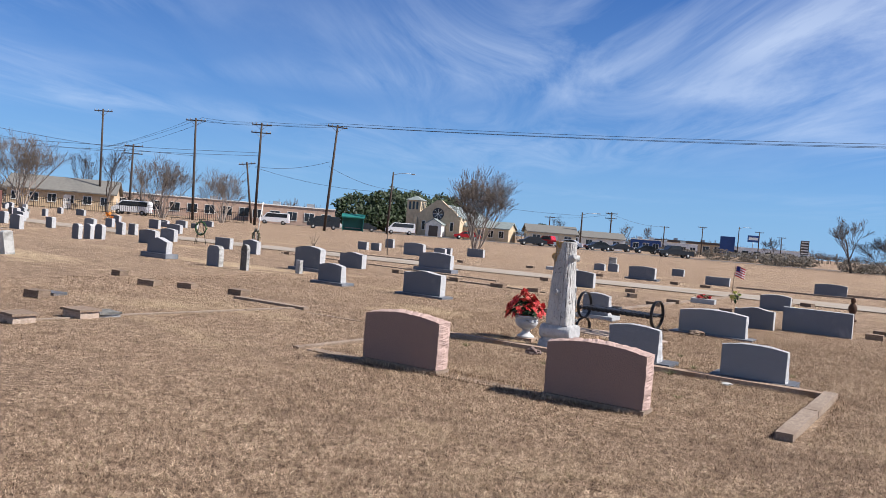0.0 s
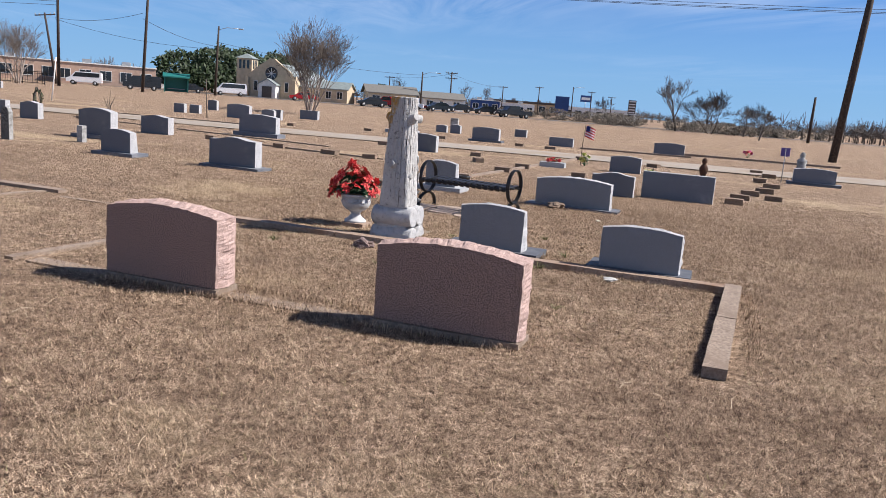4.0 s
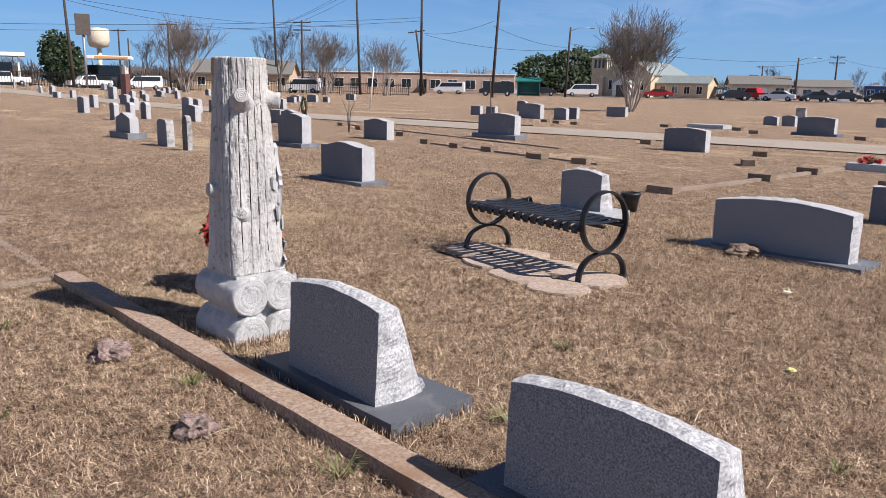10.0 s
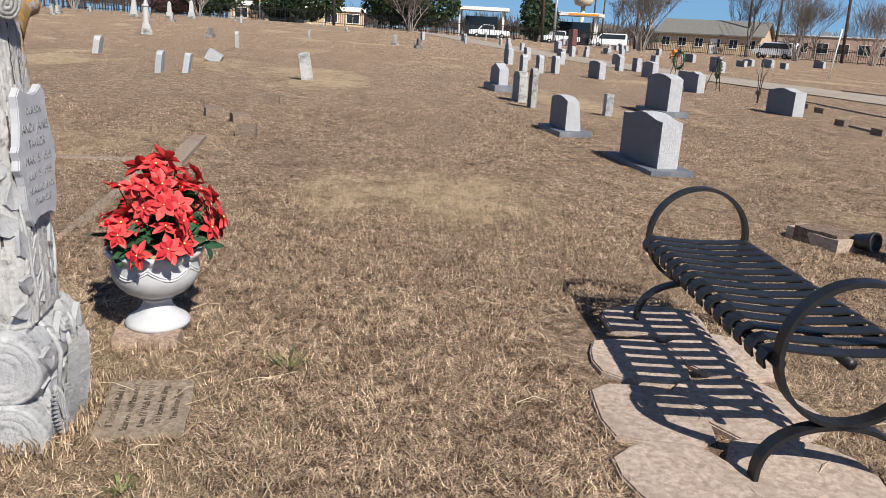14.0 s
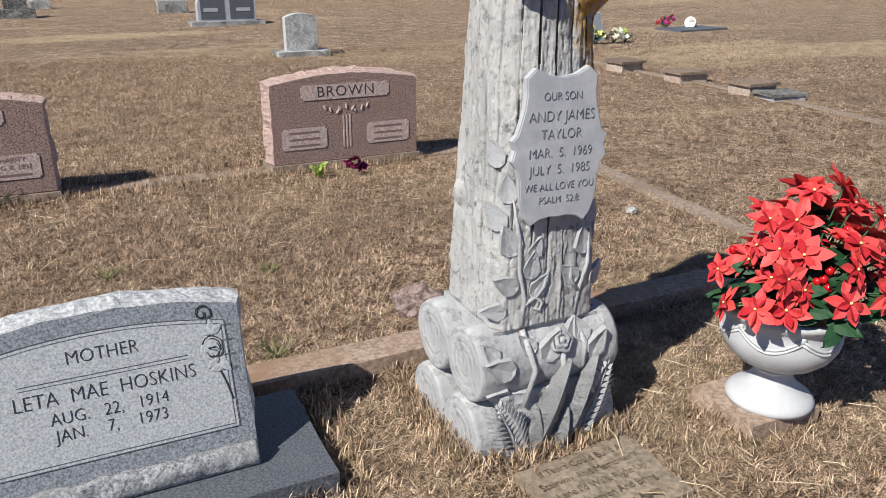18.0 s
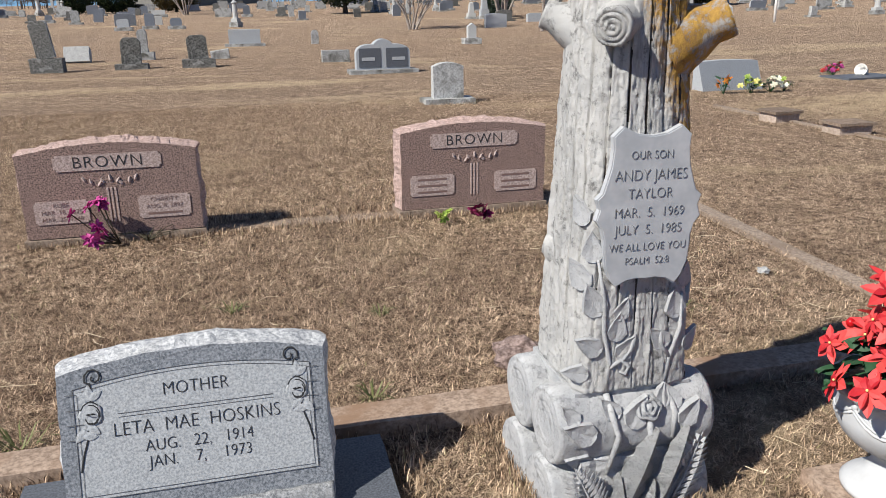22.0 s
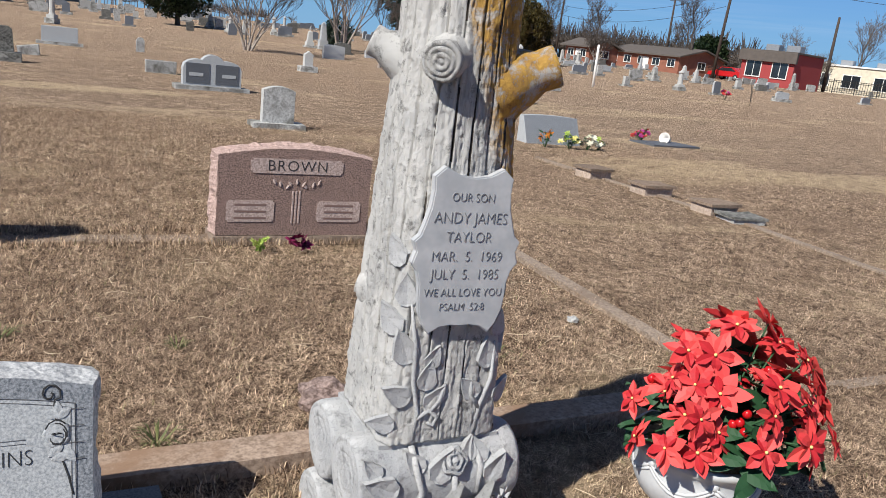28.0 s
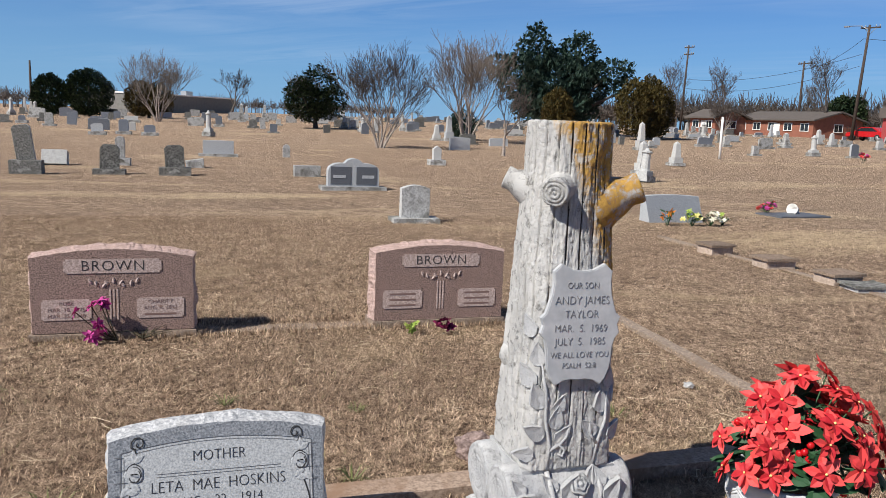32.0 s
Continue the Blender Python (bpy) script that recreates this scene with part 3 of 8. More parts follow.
def letters(text, size, material, parent, loc, tilt=90.0, align="CENTER", depth=0.0015, name="inscription", label="", space=1.0, squeeze=1.0, turn=180.0, thin=0.014):
    """Cut lettering as a thin mesh that stands on a face turned to +y; x runs to the reader's right."""
    cu = bpy.data.curves.new(name, "FONT")
    cu.body, cu.size, cu.align_x, cu.align_y = text, size, align, "CENTER"
    cu.extrude, cu.space_character, cu.resolution_u, cu.offset = depth, space, 3, -thin * size
    tmp = new("tmp", cu)
    me = bpy.data.meshes.new_from_object(tmp.evaluated_get(bpy.context.evaluated_depsgraph_get()))
    bpy.data.objects.remove(tmp)
    bpy.data.curves.remove(cu)
    ob = part(name, me, material, parent, label)
    ob.matrix_local = pose(*loc, tilt, 0, turn) @ Matrix.Diagonal((squeeze, 1, 1, 1))
    return ob

# ---- ground ----
def spread(near, far, fine, count):
    """Grid lines, close together near the graves and wide apart far off."""
    inner = np.arange(-near, near + 1e-6, fine)
    k = np.linspace(0, 1, count)[1:]
    outer = near + (far - near) * k**3.2
    return np.concatenate([-outer[::-1], inner, outer])


def build_ground():
    gx, gy = spread(14, 2600, 0.28, 34), spread(14, 2600, 0.28, 34)
    cx, cy = -1.0, 9.0
    verts, faces = [], []
    for y in gy:
        for x in gx:
            wx, wy = x + cx, y + cy
            r = max(abs(x), abs(y))
            z = ground_z(wx, wy) + (0.022 * noise.noise(Vector((wx * 0.5, wy * 0.5, 0.3))) if r < 60 else 0) * (1 if r < 14 else 0.6)
            verts.append((wx, wy, z - 0.012))
    n = len(gx)
    for j in range(len(gy) - 1):
        for i in range(n - 1):
            faces.append((j * n + i, j * n + i + 1, (j + 1) * n + i + 1, (j + 1) * n + i))
    me = mesh_from("ground", verts, faces, True)
    solo("ground", me, M["ground"], Matrix(), "wide cemetery lawn of dormant brown grass", "lawn", kind="structure")


build_ground()


def strip(name, pts, width, material, z, label, category):
    """A flat ribbon on the ground along points of the row plan."""
    verts, faces = [], []
    world_pts = [U * a + V * b for a, b in pts]
    fine = []
    for a, b in zip(world_pts, world_pts[1:]):
        k = max(2, int((b - a).length / 1.5))
        fine += [a.lerp(b, i / k) for i in range(k)]
    fine.append(world_pts[-1])
    for i, p in enumerate(fine):
        d = (fine[min(i + 1, len(fine) - 1)] - fine[max(i - 1, 0)]).normalized()
        s = Vector((-d.y, d.x, 0))
        for k in (-1, -0.5, 0, 0.5, 1):
            wob = 0.14 * noise.noise(p * 0.7 + Vector((k, 0, 0))) * abs(k)
            q = p + s * (width / 2 * k + wob)
            verts.append((q.x, q.y, ground_z(q.x, q.y) + z + 0.02 * (1 - abs(k))))
    for i in range(len(fine) - 1):
        for k in range(4):
            faces.append((i * 5 + k, i * 5 + k + 1, i * 5 + k + 6, i * 5 + k + 5))
    solo(name, mesh_from(name, verts, faces, True), material, Matrix(), label, category, kind="structure")


strip("lane", ((-130, 20.5), (-60, 23.5), (-30, 25), (-16, 26), (0, 28), (20, 31), (120, 44)), 3.0, M["lane"], 0.012, "worn pale gravel lane across the lawn", "lane")
strip("street_north", ((-190, 99), (-60, 118), (60, 136), (240, 162)), 10, M["asphalt"], 0.03, "two-lane asphalt street beyond the cemetery", "road")
strip("street_west", ((-124, -260), (-124, -60), (-124, 60), (-124, 100)), 9, M["asphalt"], 0.03, "asphalt street beyond the iron fence", "road")


# ---- headstones ----
STONE_LABEL = "blue-grey granite headstone with a rough-cut edge on the dry grass"
stone_cache = {}


def headstone(u, v, w, h, d=0.16, top="serp", rise=0.06, face="grey_far", edge="grey_rough", plinth=0.0, lean=0.0, side=0.0, turn=0.0, rough=0.008,
              slant=0.0, back=0.0, taper=0.0, label=STONE_LABEL, group="headstones of the newer plots", z=0.0, res=0.06, plinth_mat="grey_far", sink=0.03):
    """An upright headstone on the row plan, by the middle of its foot."""
    t = thing("headstone", at(u, v, z, turn), label, "headstone", group)
    foot = 0.0
    if group != "headstones of the newer plots" and plinth_mat == "grey_far":
        plinth_mat = "old_marble" if face != "old_dark" else "old_dark"
    if plinth:
        bm = rough_box(w + 0.26, d + 0.22, plinth + sink, 0.006, 2, u)
        p = part("plinth", bm, M[plinth_mat], t)
        p.location.z = -sink
        foot = plinth
    key = (round(w, 2), round(h - foot, 2), round(d, 2), top, round(rise, 2), face, edge, rough, slant, back, taper, res)
    if key not in stone_cache:
        stone_cache[key] = two_mats(stone_mesh(w, h - foot + (0 if plinth else sink), d, top, rise, rough, slant, back, res, taper, u), M[face], M[edge])
    b = part("tablet", stone_cache[key], None, t)
    b.matrix_local = pose(0, 0, foot if plinth else -sink, lean, side, 0)
    return t


def marker(u, v, w=0.32, d=0.2, h=0.1, turn=0.0, mat="concrete", label="low weathered stone corner marker set in the grass", category="grave marker", group="low plot markers"):
    return solo("plot_marker", rough_box(w, d, h + 0.03, 0.012, 2, u + v), M[mat], at(u, v, -0.03, turn), label, category, group)


def curb(u0, v0, u1, v1, w=0.12, h=0.06, label="low concrete plot kerb, half sunk in the grass", mat="kerb", seglen=1.1, name="plot_kerb"):
    """A kerb made of cast lengths laid end to end."""
    a, b = U * u0 + V * v0, U * u1 + V * v1
    L = (b - a).length
    n = max(1, round(L / seglen))
    e = thing(name, at_xy(a.x, a.y, 0, math.degrees(math.atan2((b - a).y, (b - a).x))), label, "kerb", "plot kerbs")
    for i in range(n):
        bm = rough_box(L / n - 0.006, w, h + 0.05, 0.005, 5, u0 + i * 3.7)
        s = part("kerb_length", bm, M[mat], e)
        s.location = (L / n * (i + 0.5), 0.002 * math.sin(i * 5.1), -0.05)
    return e


# the pair of pink granite stones
def pink_stone(u, v, w, h, turn, lines):
    t = thing("double_headstone", at(u, v, 0.012, turn), "pink granite double headstone, polished face and rock-pitched edges, on the kerb", "headstone", "pair of pink headstones")
    part("plinth", rough_box(w + 0.03, 0.24, 0.05, 0.004, 3, u, (0, 0, -0.025)), M["kerb_pale"], t, "thin weathered concrete footing")
    me = two_mats(stone_mesh(w, h - 0.03, 0.21, "arch", 0.050, 0.026, 0, 0, 0.013, 0, u), M["pink"], M["pink_rough"])
    b = part("tablet", me, None, t)
    b.location.z = 0.03
    y = 0.105
    pan = part("name_panel", panel_bm(w * 0.60, 0.085, 0.012), M["pink_panel"], b, "steeled panel with the family name")
    pan.location = (0, y + 0.001, h * 0.755)
    letters("BROWN", 0.088, M["letter"], pan, (0, 0.0035, 0), space=1.12, depth=0.001)
    for s, rows in zip((1, -1), lines):
        p = part("date_panel", panel_bm(w * 0.30, 0.125, 0.010), M["pink_panel"], b, "steeled panel with worn small lettering")
        p.location = (s * w * 0.29, y + 0.001, h * 0.265)
        for k, row in enumerate(rows):
            if row:
                letters(row, 0.034, M["letter_worn"], p, (0, 0.0035, 0.038 - 0.038 * k), depth=0.001)
            else:
                bar = part("worn_lettering", box_bm(w * 0.2, 0.002, 0.012), M["letter_worn"], p)
                bar.location = (0, 0.003, 0.03 - 0.038 * k)
    # carved spray and column between the panels
    for k in range(9):
        s = k - 4
        lf = part("carved_leaf", leaf_bm(0.036, 0.020, 0.004), M["pink_panel"], b)
        lf.matrix_local = pose(s * 0.031, y + 0.002, h * 0.535 + 0.012 * math.cos(s * 1.5), 90, 0, 180) @ pose(0, 0, 0, 0, 0, 40 * math.sin(s * 2.2))
    for s in (-0.02, 0, 0.02):
        c = part("carved_column", box_bm(0.010, 0.004, h * 0.36, 0.001), M["pink_panel"], b)
        c.location = (s, y + 0.001, h * 0.13)
    return t


def panel_bm(w, h, notch):
    """A shallow panel with nipped corners, standing on y = 0 and facing +y."""
    bm = bmesh.new()
    pts = []
    for sx, sz in ((1, 1), (-1, 1), (-1, -1), (1, -1)):
        c = [(sx * w / 2, sz * (h / 2 - notch)), (sx * (w / 2 - notch), sz * (h / 2 - notch)), (sx * (w / 2 - notch), sz * h / 2)]
        pts += c if sx * sz > 0 else c[::-1]
    vs = [bm.verts.new((x, 0, z)) for x, z in pts]
    f = bm.faces.new(vs)
    r = bmesh.ops.extrude_face_region(bm, geom=[f])
    bmesh.ops.translate(bm, vec=(0, 0.003, 0), verts=[g for g in r["geom"] if isinstance(g, bmesh.types.BMVert)])
    bmesh.ops.recalc_face_normals(bm, faces=bm.faces[:])
    return bm


def leaf_bm(l, w, th, curl=0.0, n=6, wave=0.0):
    """A pointed leaf lying on z = 0 from the origin along +y, ridged down its middle."""
    bm = bmesh.new()
    rows = []
    for i in range(n + 1):
        t = i / n
        half = w / 2 * math.sin(math.pi * min(1, t * 0.92 + 0.08)) ** 0.8 * (1 - t * 0.15) * (1 + wave * math.sin(i * 2.4)) if i < n else 0.0005
        z = th * (1 - (2 * t - 1) ** 2) + curl * t * t
        rows.append([bm.verts.new((-half, l * t, z * 0.3)), bm.verts.new((0, l * t, z + th * 0.6)), bm.verts.new((half, l * t, z * 0.3))])
    for a, b in zip(rows, rows[1:]):
        for k in range(2):
            bm.faces.new((a[k], a[k + 1], b[k + 1], b[k]))
    return bm


pink_stone(-4.04, 6.75, 0.90, 0.535, 0, (("", "", ""), ("", "", "")))
pink_stone(-2.0, 6.76, 0.90, 0.530, 0, (("RUBE", "MAR. 18, 1875", "MAR. 25, 1948"), ("CHARITY", "AUG. 8, 1897", "")))

# plot kerb
curb(-5.26, 9.18, -0.40, 9.18, 0.125, 0.045)
curb(-0.39, 9.25, -0.48, 6.80, 0.13, 0.055, mat="kerb_pale")
curb(-5.30, 9.11, -5.42, 6.66, 0.09, 0.006, mat="kerb_pale")
curb(-5.26, 6.74, -1.2, 6.74, 0.15, -0.004, mat="kerb_pale")
curb(-7.6, 9.20, -5.4, 9.18, 0.08, -0.006, mat="kerb_pale")

# ---- rows of stones, newer plots ----
headstone(-2.62, 13.74, 1.08, 0.43, 0.19, "arch", 0.05, "grey", "grey_rough", res=0.02, rough=0.018, plinth=0.02)
headstone(-4.80, 14.10, 0.50, 0.46, 0.22, "arch", 0.04, "grey", "grey_rough", plinth=0.06, slant=0.12, res=0.02, rough=0.018, plinth_mat="grey_light")
headstone(-2.40, 16.15, 0.72, 0.40, 0.18, "serp", 0.05)
headstone(-1.35, 16.6, 1.2, 0.46, 0.18, "flat", 0.01)
headstone(-2.98, 22.29, 0.75, 0.40, 0.18, "arch", 0.04)
headstone(-8.75, 22.9, 0.98, 0.48, 0.2, "arch", 0.05)
headstone(-13.6, 22.2, 1.25, 0.62, 0.22, "arch", 0.06, plinth=0.1)
headstone(-8.46, 13.75, 0.92, 0.52, 0.2, "serp", 0.05, plinth=0.04)
headstone(-10.9, 13.7, 0.66, 0.46, 0.2, "arch", 0.05, slant=0.06, plinth=0.05)
headstone(-14.1, 16.5, 0.92, 0.66, 0.22, "arch", 0.07, plinth=0.06)
headstone(-14.83, 19.31, 0.88, 0.48, 0.22, "serp", 0.05)
headstone(-15.4, 14.3, 0.46, 0.52, 0.16, "tablet", 0.08, "grey_far", "old_marble", rough=0)
headstone(-14.2, 14.2, 0.22, 0.64, 0.10, "round", 0.11, "old_dark", "old_marble", rough=0)
headstone(-17.9, 14.5, 0.82, 0.56, 0.2, "peak", 0.12, plinth=0.12)
headstone(-26.2, 17.3, 0.40, 0.55, 0.16, "tablet", 0.08)
headstone(-26.4, 17.9, 0.42, 0.55, 0.16, "tablet", 0.08)
headstone(-26.6, 18.5, 0.46, 0.55, 0.16, "tablet", 0.08)
headstone(-31.95, 18.25, 0.74, 0.60, 0.2, "arch", 0.05)
headstone(-27.0, 22.0, 0.88, 0.52, 0.2, "arch", 0.05)
headstone(-31.0, 22.5, 0.47, 0.56, 0.18, "arch", 0.05)
headstone(-31.2, 23.3, 0.48, 0.52, 0.18, "flat", 0.01)
headstone(-22.84, 21.3, 0.82, 0.42, 0.18, "flat", 0.01)
headstone(-50.3, 27.0, 0.85, 1.5, 0.3, "tablet", 0.06, "red_granite", "red_granite", plinth=0.2, rough=0, label="tall polished red granite headstone on a plinth", plinth_mat="red_granite")
headstone(-48.5, 25.5, 0.84, 0.74, 0.22, "arch", 0.06)
headstone(-44.2, 25.0, 0.47, 0.58, 0.2, "tablet", 0.05)
headstone(-21.87, 33.04, 1.19, 0.62, 0.24, "arch", 0.06)
headstone(-25.5, 33.45, 0.6, 0.42, 0.2, "flat", 0.01)
headstone(-24.97, 33.9, 0.55, 0.4, 0.2, "flat", 0.01)
headstone(-28.5, 40.0, 0.6, 0.56, 0.2, "arch", 0.05)
headstone(-20.54, 33.4, 0.65, 0.48, 0.2, "arch", 0.05)
headstone(-20.9, 34.7, 0.45, 0.47, 0.2, "flat", 0.01)
headstone(-21.6, 38.9, 1.05, 0.46, 0.22, "flat", 0.01)
headstone(-9.7, 32.1, 1.1, 0.55, 0.24, "arch", 0.05, plinth=0.06)
headstone(-13.75, 37.9, 0.54, 0.34, 0.2, "arch", 0.05)
headstone(-13.0, 37.8, 0.5, 0.4, 0.2, "arch", 0.05)
headstone(-16.0, 46.0, 0.45, 0.55, 0.2, "flat", 0.01, "old_marble", "old_marble")
headstone(-10.5, 40.5, 0.6, 0.36, 0.2, "flat", 0.01)
headstone(-7.1, 34.1, 0.98, 0.36, 0.2, "flat", 0.02)
headstone(-2.93, 35.3, 1.19, 0.46, 0.2, "arch", 0.05)

# ---- rows of stones, older plots ----
OLD = "headstones of the older plots"
headstone(-5.29, 1.5, 0.40, 0.50, 0.12, "arch", 0.05, "old_marble", "white_marble", plinth=0.05, rough=0, label="small old white marble headstone on a low base", group=OLD)
twin = headstone(-5.3, -3.2, 1.0, 0.60, 0.22, "lobes", 0.24, "grey_light", "grey_light", plinth=0.06, rough=0, res=0.02, label="grey granite headstone with an arched centre and two round shoulders", group=OLD)
for s_ in (-1, 1):
    pan = part("dark_panel", rough_box(0.40, 0.012, 0.34, 0.0, 1, 0.0), M["dark_granite"], twin, "dark polished panel")
    pan.matrix_local = pose(s_ * 0.25, 0.112, 0.10, 0, 0, 0)
    nm = part("name_plate", box_bm(0.24, 0.004, 0.06, 0.001), M["grey_light"], twin)
    nm.location = (s_ * 0.28, 0.121, 0.22)
headstone(-4.84, -6.57, 0.6, 0.24, 0.3, "flat", 0.01, "old_marble", "old_marble", rough=0.01, label="low weathered stone block marker in the grass", group=OLD)
headstone(-2.99, -14.24, 0.95, 0.5, 0.22, "flat", 0.01, "grey_light", "grey_light", plinth=0.07, rough=0, label="pale granite headstone on a wide base", group=OLD)
headstone(-0.62, -6.1, 0.38, 0.62, 0.12, "tablet", 0.08, "old_dark", "old_dark", plinth=0.1, rough=0, side=-2, label="blackened old marble headstone on a stepped base", group=OLD)
headstone(-1.94, -6.13, 0.40, 0.64, 0.12, "tablet", 0.06, "old_dark", "old_dark", plinth=0.16, rough=0, side=3, label="blackened old marble headstone on a stepped base", group=OLD)
headstone(-0.55, -9.17, 0.22, 0.7, 0.16, "round", 0.08, "old_marble", "white_marble", plinth=0.16, rough=0, label="slim old marble headstone on a dark base", group=OLD)
headstone(0.93, -5.97, 0.34, 0.98, 0.14, "tablet", 0.06, "old_dark", "old_marble", plinth=0.26, rough=0, side=7, label="tall leaning old marble headstone on a stepped base", group=OLD)
headstone(-5.18, -14.67, 0.24, 0.42, 0.08, "round", 0.1, "old_marble", "white_marble", rough=0, label="small round-topped old marble headstone", group=OLD)
headstone(0.85, -8.64, 0.55, 0.34, 0.3, "flat", 0.01, "white_marble", "white_marble", rough=0.01, lean=25, label="toppled pale marble headstone lying askew", group=OLD)
headstone(-2.34, -8.73, 0.42, 0.2, 0.3, "flat", 0.01, "old_marble", "old_marble", rough=0.01, side=8, label="tilted low marble block marker", group=OLD)
headstone(-9.38, 1.5, 0.95, 0.40, 0.30, "arch", 0.02, "grey", "grey_light", rough=0, slant=0.2, label="pale blue-grey slant headstone with flowers before it", group=OLD)
headstone(-9.68, -12.2, 0.26, 0.6, 0.2, "peak", 0.1, "white_marble", "white_marble", plinth=0.16, rough=0, label="small white marble headstone with a peaked top on a block", group=OLD)
headstone(-14.07, -23.2, 0.98, 0.6, 0.24, "arch", 0.05, "grey_light", "grey_light", rough=0, label="pale granite headstone with an arched top", group=OLD)
headstone(-19.4, 1.15, 0.86, 0.42, 0.3, "arch", 0.04, "grey_far", "grey_light", rough=0, slant=0.12, label="grey slant headstone with a dark framed panel", group=OLD)
headstone(-23.5, 0.9, 0.43, 0.44, 0.2, "arch", 0.03, "grey_light", "grey_light", rough=0, label="small pale granite headstone", group=OLD)
headstone(-25.1, 0.7, 0.36, 0.64, 0.16, "tablet", 0.05, "old_marble", "white_marble", rough=0, side=2, label="upright old marble headstone", group=OLD)
headstone(-27.3, 0.35, 0.5, 0.34, 0.2, "round", 0.1, "grey_light", "grey_light", rough=0, lean=-14, label="small tilted pale headstone", group=OLD)
headstone(-28.4, 1.0, 0.42, 0.36, 0.18, "round", 0.1, "grey_light", "grey_light", rough=0, lean=-10, label="small tilted pale headstone", group=OLD)
headstone(-24.7, 4.7, 0.46, 0.48, 0.16, "round", 0.12, "grey_light", "white_marble", rough=0, lean=-10, label="small tilted round-topped white headstone", group=OLD)
headstone(-18.6, 7.4, 0.42, 0.44, 0.12, "tablet", 0.06, "grey_light", "grey_light", rough=0, lean=-8, side=4, label="tilted pale granite headstone beside its twin", group=OLD)
headstone(-18.9, 7.9, 0.36, 0.40, 0.12, "tablet", 0.06, "grey_light", "grey_light", rough=0, lean=-9, side=-6, label="tilted pale granite headstone beside its twin", group=OLD)
headstone(-24.0, 7.85, 0.6, 0.26, 0.4, "flat", 0.01, "grey_light", "grey_light", rough=0.01, lean=-30, label="fallen pale marble headstone lying askew", group=OLD)
headstone(-32.7, 7.8, 0.36, 0.6, 0.14, "tablet", 0.06, "white_marble", "white_marble", rough=0, side=12, label="leaning old white marble headstone", group=OLD)
headstone(-18.2, 10.45, 0.24, 0.56, 0.20, "tablet", 0.03, "old_marble", "white_marble", rough=0, side=-8, lean=-3, turn=90, label="leaning old marble headstone seen from its side", group=OLD)


def cross_column(u, v, h, label="slim white marble column monument on a square block", r=0.16, side=0.0):
    t = thing("column_monument", at(u, v, 0, u * 11, 0, side), label, "grave monument", OLD)
    part("block", rough_box(r * 3.0, r * 3.0, h * 0.18, 0.01, 2, u), M["old_marble"], t)
    part("step", rough_box(r * 2.2, r * 2.2, h * 0.12, 0.006, 2, u), M["white_marble"], t).location.z = h * 0.18
    part("shaft", lathe([(r * 0.95, h * 0.30), (r * 0.80, h * 0.36), (r * 0.70, h * 0.82), (r * 0.95, h * 0.85), (r * 0.95, h * 0.89), (r * 0.5, h * 0.92), (r * 0.38, h * 0.97), (r * 0.05, h)], 12, False), M["white_marble"], t)


def obelisk(u, v, h, w, mat="white_marble", side=0.0, label="old marble obelisk monument on a stepped base"):
    t = thing("obelisk_monument", at(u, v, 0, 0, 0, side), label, "grave monument", OLD)
    part("base", rough_box(w * 1.9, w * 1.9, h * 0.12, 0.01, 2, u), M["old_marble"], t)
    part("die", rough_box(w * 1.35, w * 1.35, h * 0.22, 0.006, 2, u + 1), M[mat], t).location.z = h * 0.12
    bm = box_bm(w, w, h * 0.58)
    for v_ in bm.verts:
        if v_.co.z > h * 0.3:
            v_.co.x *= 0.68
            v_.co.y *= 0.68
    bmesh.ops.bevel(bm, geom=bm.edges[:], offset=0.01, segments=1, affect="EDGES")
    part("shaft", bm, M[mat], t).location.z = h * 0.34
    bm = bmesh.new()
    bmesh.ops.create_cone(bm, cap_ends=True, segments=4, radius1=w * 0.48, radius2=0.01, depth=h * 0.1)
    bmesh.ops.rotate(bm, matrix=Matrix.Rotation(radians(45), 3, "Z"), verts=bm.verts)
    part("cap", bm, M[mat], t).location.z = h * 0.965


cross_column(-39.65, 3.2, 1.45)
cross_column(-2.81, -29.7, 1.3)
cross_column(-13.76, -6.5, 0.9, "short leaning white marble column on a dark block", 0.15, 6)
obelisk(-15.4, -9.3, 1.0, 0.26)
obelisk(-19.65, -13.9, 0.9, 0.28)
obelisk(-68, -3, 1.4, 0.4)
obelisk(-69.5, -2.4, 1.3, 0.36)
obelisk(-72, -1.0, 1.3, 0.35)
obelisk(-74, 0.5, 1.5, 0.4)

# the crowd of older stones farther off
crowd = random.Random(40)
KINDS = (("old_marble", "old_marble", "weathered grey marble headstone among the older graves"), ("old_dark", "old_dark", "blackened marble headstone among the older graves"),
         ("white_marble", "white_marble", "white marble headstone among the older graves"), ("grey_light", "grey_light", "pale granite headstone among the older graves"), ("grey_far", "grey_light", "grey granite headstone among the older graves"))


